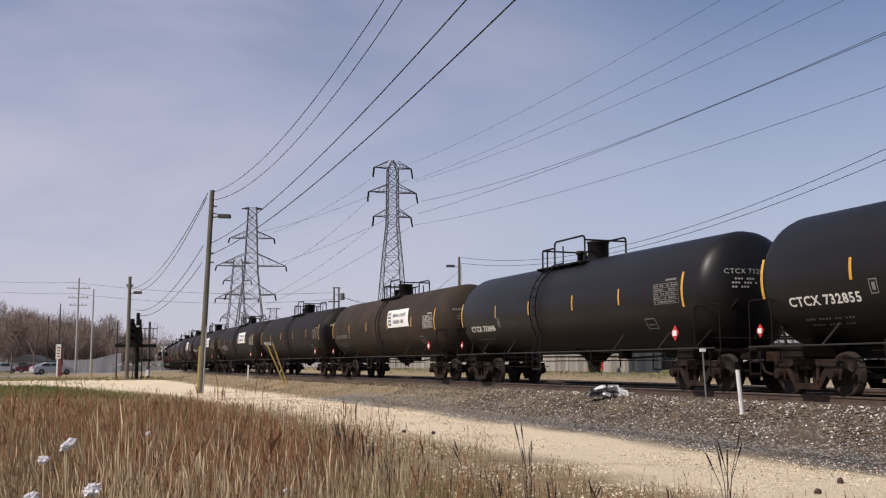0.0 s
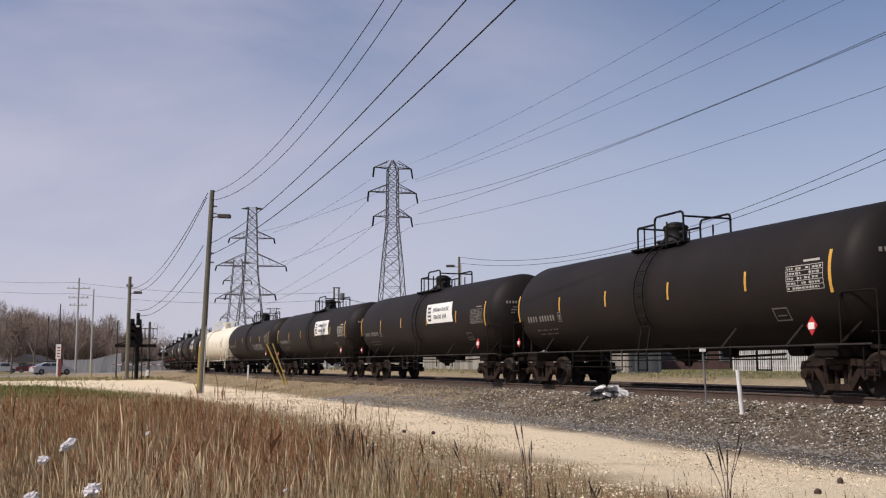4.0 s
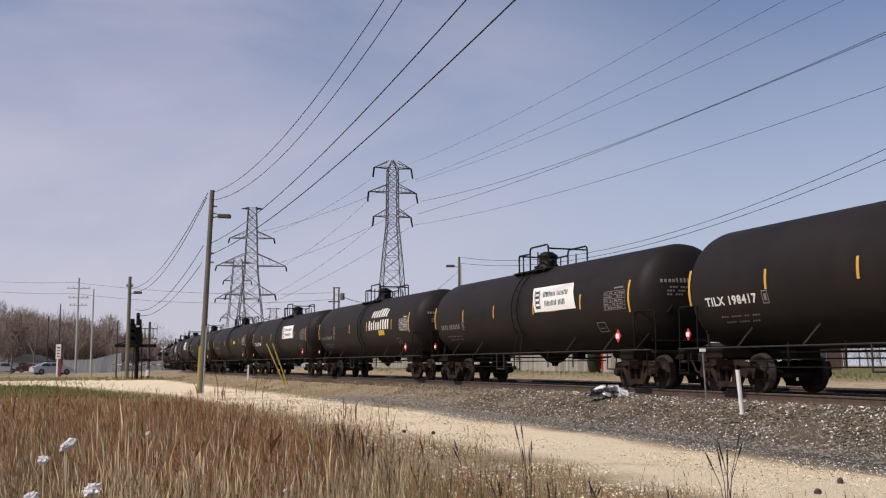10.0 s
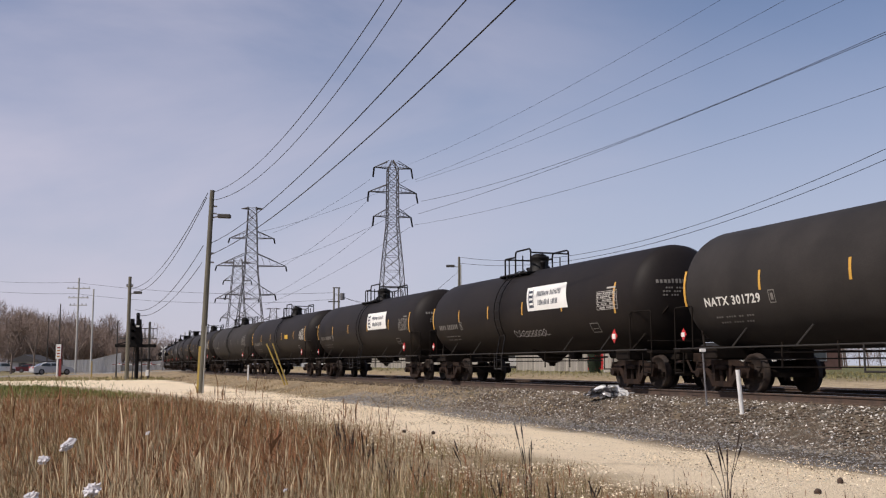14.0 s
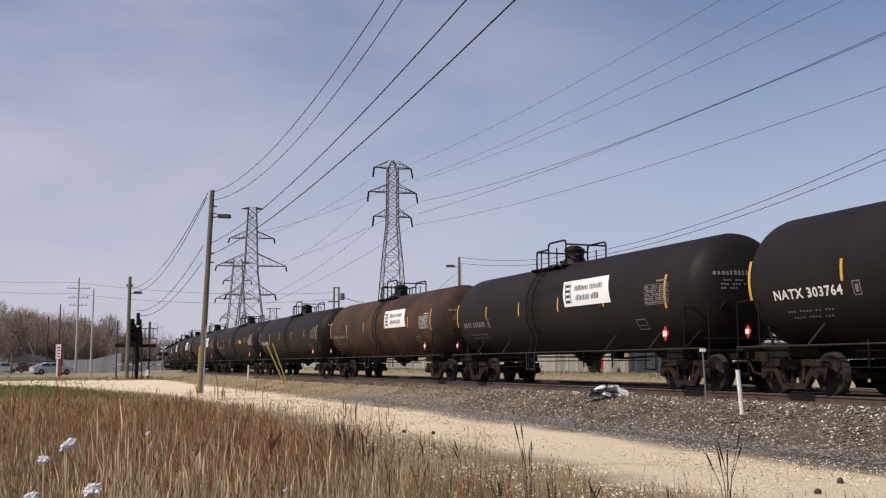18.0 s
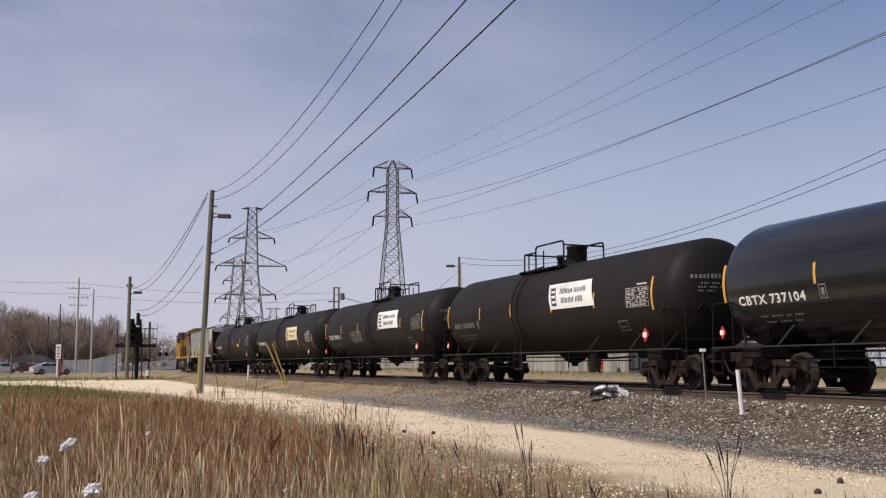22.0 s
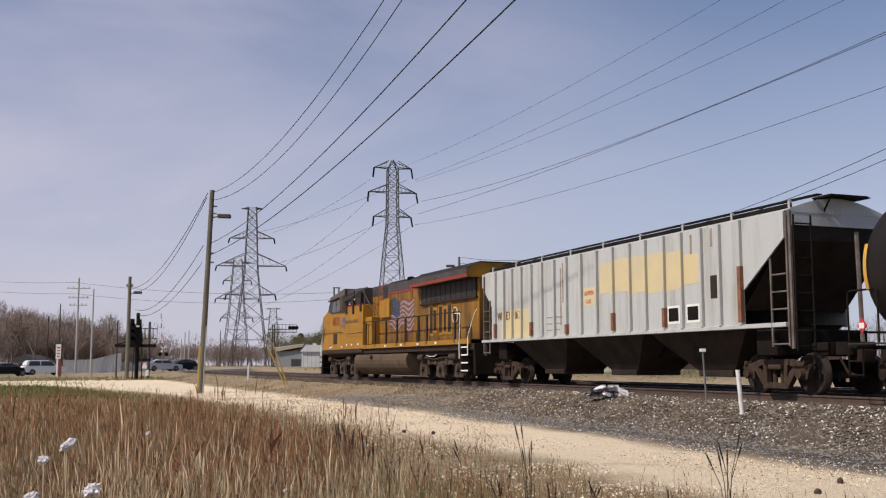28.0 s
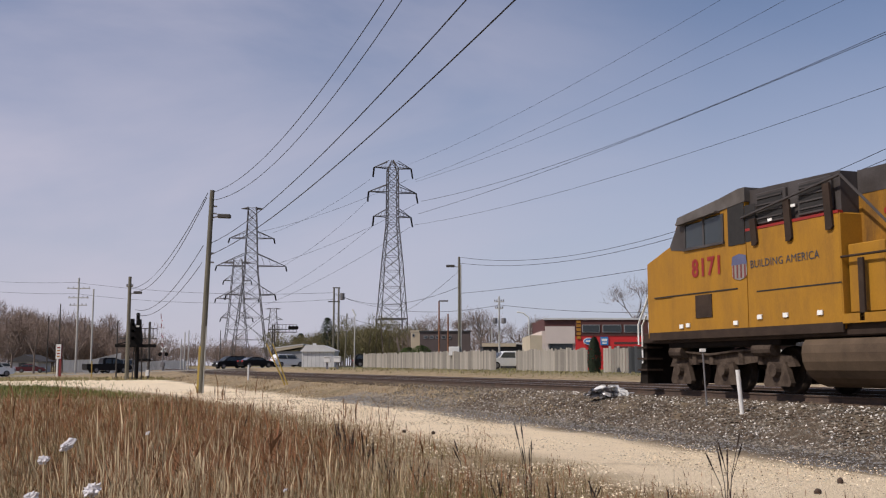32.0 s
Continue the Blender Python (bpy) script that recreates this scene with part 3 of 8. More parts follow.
def coupler_mesh():
    bm = box(B(), 8.5, 8.95, -0.13, 0.13, 0.72, 0.98, 0.03)
    box(bm, 8.85, 9.07, -0.2, 0.16, 0.68, 1.0, 0.04)
    pipe(bm, [(8.5, -0.3, 0.8), (8.75, -0.32, 0.48), (9.0, -0.3, 0.42)], 0.03)
    return bm


def low_pipe_mesh():
    """Two thin brake pipes on hangers below the tank."""
    bm = pipe(B(), [(-5.6, -1.25, 0.78), (5.6, -1.25, 0.78)], 0.018, 5)
    pipe(bm, [(-5.4, -1.2, 0.60), (-1.0, -1.2, 0.60)], 0.016, 5)
    for x in (-4.4, -2.6, 1.9, 3.6):
        rod(bm, (x, -1.25, 1.15), (x, -1.25, 0.58), 0.022, n=5)
    return bm


def outlet_mesh():
    bm = lathe(B(), [(0.0, 0.62), (0.10, 0.62), (0.12, 0.72), (0.30, 0.78), (0.42, 0.92), (0.62, 1.08), (0.75, 1.2)], 16)
    return bm


def gear_mesh():
    """Brake cylinder, rods and air pipe hung below the tank."""
    bm = B()
    rod(bm, (4.7, -0.35, 0.98), (5.25, -0.35, 0.98), 0.13, n=12)
    rod(bm, (2.6, -0.4, 0.85), (4.7, -0.55, 0.9), 0.03)
    pipe(bm, [(-5.5, -0.6, 0.95), (2.6, -0.45, 0.9)], 0.025)
    box(bm, 2.2, 2.55, -0.5, -0.2, 0.84, 1.05, 0.03)
    return bm


def strokes(u, y, count, pitch, h, lean=0.0, width=0.6, seed=0):
    """A row of plain leaning bars, standing for lettering: vertices and faces."""
    rng = random.Random(seed)
    vs, fs = [], []
    for c in range(count):
        x, w, hh = u + c * pitch, pitch * width * rng.uniform(0.75, 1.0), h * rng.choice((1.0, 1.0, 0.8))
        i = len(vs)
        for k in range(4):
            z = hh * k / 3
            vs += [(x + lean * z, y + z), (x + w + lean * z, y + z)]
        fs += [(i + 2 * k, i + 2 * k + 1, i + 2 * k + 3, i + 2 * k + 2) for k in range(3)]
    return vs, fs


def together(*figures):
    vs, fs = [], []
    for a, b in figures:
        fs += [tuple(i + len(vs) for i in f) for f in b]
        vs += a
    return vs, fs


def sign_bars(w, h):
    """Two lines of leaning strokes and an emblem, standing for a company's name."""
    out = []
    for row, (y, words) in enumerate(((0.56, (9, 8)), (0.20, (9, 5)))):
        u = (0.235 + (0.035 if row == 0 else 0.05)) * w
        for n in words:
            out.append(strokes(u, y * h, n, 0.0335 * w, 0.21 * h, 0.20, 0.66, row * 7 + n))
            u += (n + 1) * 0.0335 * w
    emblem = [(0.05 * w, 0.12 * h, 0.015 * w, 0.76 * h), (0.165 * w, 0.12 * h, 0.015 * w, 0.76 * h)]
    emblem += [(0.07 * w, (0.12 + 0.2 * i) * h, 0.09 * w, 0.11 * h) for i in range(4)]
    return together(*out, panels(emblem))


def brand_bars():
    """A company's name as two rows of leaning white strokes between two yellow marks."""
    return together(strokes(0.32, 0.60, 7, 0.355, 0.46, 0.30, 0.66, 3), strokes(0.0, 0.0, 9, 0.345, 0.46, 0.10, 0.66, 8))


def stencil_table(k):
    """The rules and figures of a stencilled table."""
    rng = random.Random(40 + k)
    it = [(0.0, 0.105 * r, 1.15, 0.014) for r in range(6)] + [(x, 0.0, 0.014, 0.53) for x in (0.0, 0.36, 0.74, 1.136)]
    for r in range(5):
        x = 0.04
        while x < 1.06:
            w = rng.uniform(0.03, 0.10)
            if rng.random() < 0.8:
                it.append((x, 0.034 + 0.105 * r, min(w, 1.10 - x), 0.045))
            x += w + 0.025
    return it + [(0.55, 0.60, 0.5, 0.05)]


def scrawl(seed, w, h):
    """Looping spray-paint strokes in short straight pieces."""
    rng = random.Random(seed)
    pts, x = [], 0.0
    while x < w:
        for k in range(7):
            a = k * 0.9 + rng.random() * 0.5
            pts.append((x + 0.16 * math.cos(a) + 0.03 * k, h * (0.5 + 0.5 * math.sin(a) * rng.uniform(0.5, 1))))
        x += rng.uniform(0.22, 0.34)
    vs, fs = [], []
    for (a, b), (c, d) in zip(pts, pts[1:]):
        dx, dy = c - a, d - b
        q = math.hypot(dx, dy) or 1
        nx, ny = -dy / q * 0.013, dx / q * 0.013
        i = len(vs)
        vs += [(a + nx, b + ny), (a - nx, b - ny), (c - nx, d - ny), (c + nx, d + ny)]
        fs.append((i, i + 1, i + 2, i + 3))
    return vs, fs


MARK_TALL, MARK_SHORT = (0.09, 0.90), (0.08, 0.45)


def tank_car(no, paint, text="", ink="white_letter", sign="", brand=False, plate=False, dome="round", scribble=None, build="a"):
    """One tank car. no: the thing's place in the train; text: its mark, where it can be read."""
    looks = {"tank_black": "matt black", "tank_grey": "faded dark grey", "tank_gloss": "glossy black", "tank_semi": "satin black",
             "tank_brown": "dusty brown-black", "tank_rust": "rust-stained black", "tank_white": "cream-white"}[paint]
    extra = ("with a white company sign" if sign == "sign_white" else "with a cream company sign" if sign else
             "with a white block-letter name" if brand else "with spray-painted scrawls" if scribble else
             "with a yellow plate" if plate else "with yellow side marks")
    car = new("tank_car")
    tagged(car, f"{looks} railway tank car {extra}", "tank car", "tank cars of the train")
    body = shared("shell", tank_shell, paint, car, "tank", f"{looks} steel tank with rounded ends", None, True)
    fit_mat = "rail_paint" if paint != "tank_white" else "tank_white"
    end_mat = "under" if paint != "tank_white" else "tank_white"
    a, e, hatch_x, ladder_x, sign_at, marks_at = BUILDS[build]
    if dome == "pair":
        a, hatch_x = a - 0.2, hatch_x + 0.5
    for y in (-0.75, 0.75):
        shared(("rail_frame", a, e), lambda: rail_frame_mesh(a, e), fit_mat, car, "guard_rail", "bent pipe guard rail", pose(0, y, 0))
        for x in (a + 0.35, a + 1.5):
            shared("rail_post", rail_post_mesh, fit_mat, car, "rail_post", "", pose(x, y, 0))
        shared(("plank", a, e), lambda: plank_mesh(a, e), fit_mat, car, "walkway_plank", "", pose(0, y, 0) if y < 0 else pose(0, y, 0) @ Matrix.Diagonal((1, -1, 1, 1)))
    for x, z in ((a, 0.50), (e, 0.56)):
        shared("rail_end", lambda: rod(B(), (0, -0.75, 0), (0, 0.75, 0), 0.028), fit_mat, car, "rail_crossbar", "", pose(x, 0, Z_G + z))
    for nm, lab, prof, x, y in dome_parts(dome):
        shared((nm, dome), lambda: lathe(B(), prof, 20), fit_mat, car, nm, lab, pose(hatch_x + x, y, Z_G - 0.05), True)
    lad = shared("stile", stile_mesh, fit_mat, car, "ladder", "curved steel side ladder", pose(ladder_x - 0.22, 0, 0))
    shared("stile", stile_mesh, fit_mat, lad, "stile", "", pose(0.44, 0, 0))
    for y, z in ladder_arc() + [(-1.5, 0.52), (-1.5, 0.85)]:
        shared("rung", rung_mesh, fit_mat, lad, "rung", "", pose(0.22, y, z))
    shared("side_rail", side_rail_mesh, "side_bar" if paint != "tank_white" else fit_mat, car, "side_rail")
    shared("side_rail", side_rail_mesh, "side_bar" if paint != "tank_white" else fit_mat, car, "side_rail", "", FLIP)
    for m in (None, FLIP):
        shared("stub", stub_sill_mesh, "under", car, "end_sill", "", m)
        shared("endlad", end_ladder_mesh, end_mat, car, "grab_iron", "", m)
        shared("coupler", coupler_mesh, "truck_rust", car, "coupler", "", m)
    shared("endlad", end_ladder_mesh, end_mat, car, "grab_iron", "", Matrix.Diagonal((-1, 1, 1, 1)))
    shared("outlet", outlet_mesh, "under", car, "outlet_valve")
    shared("low_pipe", low_pipe_mesh, "under", car, "brake_pipe")["kind"] = "stuff"
    shared("gear", gear_mesh, "under", car, "brake_gear")
    for sx in (-6.95, 6.95):
        freight_truck(car, sx)
    marks = "brown_mark" if paint == "tank_white" else "grey_letter" if paint in ("tank_grey", "tank_brown") and no % 3 == 0 else "yellow_mark"
    drop = -0.46 if no == 60 else 0.0
    for x, big in zip(marks_at, (1, 0, 0, 0, 0, 1)):
        w, h = MARK_TALL if big else MARK_SHORT
        shared(("mark", big, x, drop), lambda: on_tank(*panel(w, h, 1, 6), x, drop + (2.12 if big else 2.33)), marks, body, "side_mark", "yellow reflective stripe" if marks == "yellow_mark" else "faded stripe")
    mark_z = 2.20 if paint == "tank_white" else 2.07 if text[:1] != "C" else 2.02 if text[1] == "B" else 1.90
    if text:
        vs, fs = letters(text, 0.205, 1.12)
        k = (2.0 if text[0] == "T" else 2.35 if text[:2] == "CB" else 2.2) / max(x for x, _ in vs)
        tagged(part("car_mark", on_tank([(k * x, y) for x, y in vs], fs, -7.15 if text[0] == "T" else -7.3 if text[:2] == "CB" else -7.0, mark_z, 0.007), ink, body, "painted car number"), kind="stuff")
    else:
        shared("mark_bars", lambda: on_tank(*panels([(0.19 * i + (0.12 if i > 3 else 0), 0, 0.10, 0.19) for i in range(10)]), -7.15, 2.07), "grey_letter", body, "worn_mark", "worn painted lettering")["kind"] = "stuff"
    shared(("weights", mark_z), lambda: on_tank(*panels([(0.3 + 0.10 * i, 0.0, 0.055, 0.045) for i in range(13) if i not in (4, 9)] + [(0.2 + 0.10 * i, 0.15, 0.055, 0.045) for i in range(15) if i not in (3, 8, 11)]), -6.9, mark_z - 0.42), "grey_letter", body, "weight_lettering")["kind"] = "stuff"
    if paint != "tank_white":
        bx = -4.5 if text and text[0] != "T" else -4.95
        shared(("small_box", bx), lambda: on_tank(*panels([(0, 0, 0.025, 0.3), (0.2, 0, 0.025, 0.3), (0, 0, 0.22, 0.025), (0, 0.28, 0.22, 0.025), (0.07, 0.07, 0.09, 0.16)]), bx, 2.02), "grey_letter", body, "stencil_box")
    # a table of inspection dates: a ruled frame with broken lines of figures
    shift = sign_at[0] * 0.7
    shared(("stencil", no % 3, shift), lambda: on_tank(*panels(stencil_table(no % 3), 2), 5.72 + shift, 2.16 + 0.5 * sign_at[1] + drop * 0.2, 0.007), "grey_letter" if no % 2 else "pale_letter", body, "data_stencil", "pale ruled table of inspection dates")["kind"] = "stuff"
    shared(("small_frame", shift), lambda: on_tank(*panels([(0, 0, 0.5, 0.03), (0, 0.30, 0.5, 0.03), (0, 0, 0.03, 0.3), (0.47, 0, 0.03, 0.3), (0.10, 0.12, 0.30, 0.03)]), 5.05 + shift, 1.62), "grey_letter", body, "stencil_frame", "small empty stencilled frame")
    shared(("head_text", text), lambda: head_lettering(text), ("pale_letter" if text and not sign else "grey_letter") if paint != "tank_white" else "sign_ink", body, "end_lettering")["kind"] = "stuff"
    if sign:
        w, h = 2.80, 0.84
        sx, sz = 1.14 + sign_at[0], 2.26 + sign_at[1]
        sg = shared(("sign", sx, sz), lambda: on_tank(*panel(w, h, 6, 8), sx, sz, 0.010, -0.43), sign, body, "company_sign", "pale rectangular company sign")
        shared(("sign_bars", sx, sz), lambda: on_tank(*sign_bars(w, h), sx, sz, 0.014, -0.43), "sign_ink", sg, "sign_lettering")["kind"] = "stuff"
    if brand:
        tagged(part("brand_lettering", on_tank(*brand_bars(), 1.45, 2.36, 0.008, -0.12), "white_letter", body, "bold white block lettering"), kind="stuff")
    if plate:
        px, pz = (1.3, 2.30) if dome == "pair" else (2.90, 2.08) if brand else (2.35, 2.12) if build != "a" else (2.3, 2.36)
        shared(("plate", px), lambda: on_tank(*panel(0.82, 0.25, 2, 3), px, pz, 0.008), "yellow_plate", body, "yellow_plate", "yellow stencilled plate")
    if scribble is not None:
        x, z, w, h = scribble
        part("scrawl", on_tank(*scrawl(no, w, h), x, z, 0.007), "graffiti" if paint != "tank_white" else "sign_ink", body, "pale spray-painted scrawl")

    def placard():
        bm = B()
        v = [bm.verts.new(p) for p in ((0, 0, -0.2), (0.16, 0, 0), (0, 0, 0.2), (-0.16, 0, 0))]
        f = bm.faces.new(v)
        r = bmesh.ops.extrude_face_region(bm, geom=[f])
        bmesh.ops.translate(bm, vec=(0, 0.02, 0), verts=[e for e in r["geom"] if isinstance(e, bmesh.types.BMVert)])
        return bm
    pl = shared("placard", placard, "red", car, "hazard_placard", "red and white diamond hazard placard", pose(6.75, -1.52, 1.46))
    shared("placard_bar", lambda: box(B(), -0.09, 0.09, -0.012, -0.006, -0.07, 0.07), "sign_white", pl, "placard_panel")
    pl = shared("placard", placard, "red", car, "hazard_placard", "red and white diamond hazard placard", pose(-8.1, -1.40, 1.42) @ Matrix.Diagonal((0.8, 1, 0.8, 1)))
    shared("placard_bar", lambda: None, "sign_white", pl, "placard_panel")
    return car


def head_lettering(text):
    """Small lettering on the domed end at +x, near half: the car's mark over lines of plain strokes."""
    bm = B()

    def lay(figure, y0, z0):
        vs, fs = figure
        out = []
        for u, v in vs:
            y, zz = y0 + u, z0 + v
            q = max(0.02, 1 - (y * y + zz * zz) / (R_T * R_T))
            out.append(bm.verts.new((H_L + 0.755 * math.sqrt(q) + 0.006, y, Z_T + zz)))
        for f in fs:
            try:
                bm.faces.new([out[i] for i in f])
            except ValueError:
                pass
    if text:
        vs, fs = letters(text, 0.125, 1.15)
        lay((vs, fs), -1.02, 0.36)
    else:
        lay(strokes(0.0, 0.0, 9, 0.105, 0.12, 0.0, 0.7, 5), -1.02, 0.36)
    for k, (z, n) in enumerate(((0.21, 8), (0.11, 9), (0.01, 7))):
        lay(panels([(0.075 * i, 0, 0.05, 0.045) for i in range(n) if (i + k) % 4], 1), -0.86, z)
    return bm


# kinds of car by the place of their fittings: guard rail from and to, hatch, ladder, sign (along, up), side marks
BUILDS = {
    "a": (-1.25, 1.05, -0.50, 0.10, (0.40, 0.12), (-7.85, -4.80, -1.90, 1.35, 4.55, 7.30)),
    "b": (-2.25, -0.10, -0.95, -1.15, (0.10, 0.18), (-7.85, -5.00, -2.20, 0.70, 3.55, 6.72)),
    "c": (-2.25, 0.72, 0.0, -1.35, (0.10, 0.15), (-7.85, -4.62, -1.90, 1.20, 3.96, 7.06)),
    "e": (-2.22, -0.05, -0.90, -1.15, (0.0, 0.0), (-7.85, -5.05, -2.45, 1.05, 3.85, 7.20)),
    "w": (-2.25, 0.72, 0.0, -1.35, (0.10, 0.15), (-7.85, -4.05, -1.90, 1.20, 3.96, 7.06)),
    "d": (-1.42, 0.98, -0.55, 0.10, (0.20, 0.10), (-7.85, -4.70, -1.85, 1.05, 4.75, 7.06)),
}
CARS = [  # paint, mark, sign, and what else sets each one apart, from the head of the stretch that is seen
    dict(paint="tank_semi", text="CTCX 732855", build="b"), dict(paint="tank_semi", text="CTCX 732846", dome="tall", build="c"),
    dict(paint="tank_brown", sign="sign_white", dome="tall"), dict(paint="tank_black", text="NATX 301224", dome="tall"),
    dict(paint="tank_black", sign="sign_white", scribble=(-5.6, 1.9, 2.2, 0.5)), dict(paint="tank_black", text="TILX 192634", sign="sign_white", scribble=(-4.5, 1.7, 1.2, 0.8), dome="tall"),
    dict(paint="tank_black", sign="sign_white", scribble=(2.0, 1.75, 0.9, 0.6)), dict(paint="tank_semi", text="TILX 194907", plate=True, build="b"),
    dict(paint="tank_semi", text="CTCX 731293", build="b"), dict(paint="tank_rust"), dict(paint="tank_black"), dict(paint="tank_black", sign="sign_white"),
    dict(paint="tank_black", sign="sign_white"), dict(paint="tank_black", scribble=(2.0, 1.7, 3.0, 0.6)), dict(paint="tank_white", text="TJRX 30053", ink="sign_ink", scribble=(-3.75, 1.95, 0.55, 0.5), build="w"),
    dict(paint="tank_black", brand=True, plate=True, build="d"), dict(paint="tank_black", brand=True, plate=True, build="d"), dict(paint="tank_black", text="TILX 193916", brand=True, plate=True, build="d"),
    dict(paint="tank_black", dome="tall", build="c"), dict(paint="tank_grey", text="NATX 303540", dome="tall"), dict(paint="tank_gloss", text="CBTX 736635", plate=True, dome="tall", build="c"),
    dict(paint="tank_gloss", plate=True, dome="tall", build="c"), dict(paint="tank_black", plate=True, dome="pair", ink="yellow_mark"), dict(paint="tank_grey"),
    dict(paint="tank_black", text="TILX 198417", sign="sign_white", plate=True), dict(paint="tank_black", sign="sign_white", plate=True), dict(paint="tank_black", brand=True, plate=True, build="d"),
    dict(paint="tank_black", text="TILX 197269", sign="sign_white"), dict(paint="tank_black", plate=True), dict(paint="tank_black", sign="sign_cream", scribble=(3.2, 1.9, 0.8, 0.9)),
    dict(paint="tank_black", sign="sign_white", dome="pair", build="b"), dict(paint="tank_black", sign="sign_cream", scribble=(0.6, 1.7, 2.4, 0.8)), dict(paint="tank_semi", text="TILX 315731", plate=True, build="b"),
    dict(paint="tank_black", text="TILX 194904", plate=True, build="b"), dict(paint="tank_grey", scribble=(0.3, 1.75, 3.6, 0.6), dome="tall"), dict(paint="tank_grey", text="NATX 301729"),
    dict(paint="tank_black", sign="sign_white", scribble=(-0.2, 1.6, 2.4, 0.3), build="b"), dict(paint="tank_black", sign="sign_white"), dict(paint="tank_black", plate=True),
    dict(paint="tank_grey"), dict(paint="tank_black", sign="sign_white"), dict(paint="tank_black", dome="tall"),
    dict(paint="tank_grey", dome="tall"), dict(paint="tank_black", scribble=(-2.0, 2.0, 1.2, 0.6)), dict(paint="tank_semi", text="CTCX 732323", dome="tall", build="c"),
    dict(paint="tank_black", sign="sign_white", build="b"), dict(paint="tank_black", text="NATX 303764", sign="sign_white"), dict(paint="tank_black", sign="sign_white", build="b"),
    dict(paint="tank_rust", sign="sign_white"), dict(paint="tank_black", text="TILX 191881"), dict(paint="tank_black", plate=True),
    dict(paint="tank_black", sign="sign_white"), dict(paint="tank_black", sign="sign_white", dome="pair"), dict(paint="tank_black", sign="sign_white"),
    dict(paint="tank_black", sign="sign_cream"), dict(paint="tank_grey", text="NATX 303565", scribble=(-4.8, 1.9, 1.6, 0.5)), dict(paint="tank_gloss", dome="tall", build="c"),
    dict(paint="tank_gloss", text="CBTX 737104", dome="tall", build="c"), dict(paint="tank_black", sign="sign_white", dome="tall", build="c"), dict(paint="tank_black", text="TCBX 197016", sign="sign_white", scribble=(-3.0, 1.8, 1.6, 0.7)),
    dict(paint="tank_black", text="TILX 190490", sign="sign_cream", build="e"), dict(paint="tank_black", text="TILX 194910", plate=True, build="b"),
]
PITCH = 18.1                        # coupler to coupler
TRAIN = []                          # (vehicle, its middle's place along the train)
for i, kw in enumerate(CARS):
    TRAIN.append((tank_car(i, **kw), 19.53 + PITCH * i - H_L))


# ---- covered hopper car ----
M["hopper_grey"] = material("hopper_grey", (0.455, 0.47, 0.455), 0.6, vary=0.09, scale=1.6, second=(0.34, 0.325, 0.29), patch=0.60, stretch=(2.2, 1, 0.22))
M["hopper_cream"] = material("hopper_cream", (0.60, 0.50, 0.28), 0.6, vary=0.07, scale=0.9, second=(0.53, 0.46, 0.31), patch=0.55)
M["rust"] = material("rust", (0.25, 0.10, 0.045), 0.85, vary=0.3, scale=6.0, second=(0.15, 0.07, 0.04))
M["rust_wash"] = material("rust_wash", (0.30, 0.25, 0.20), 0.8, vary=0.2, scale=5.0)
M["hopper_post"] = material("hopper_post", (0.16, 0.135, 0.115), 0.75, vary=0.25, scale=3.0, second=(0.09, 0.065, 0.05))
# dark brown of the chutes; on the end sheets it stands in for shade
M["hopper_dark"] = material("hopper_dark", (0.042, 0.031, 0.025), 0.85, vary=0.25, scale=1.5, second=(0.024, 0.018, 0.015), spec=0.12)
# brighter copy of the truck rust: sunlight on the hopper's trucks put into the colour
M["truck_dust"] = material("truck_dust", (0.066, 0.046, 0.034), 0.88, vary=0.3, scale=4.0, second=(0.040, 0.026, 0.019), bump=0.3, spec=0.15)
M["brown_letter"] = material("brown_letter", (0.14, 0.07, 0.04), 0.7, vary=0.2)


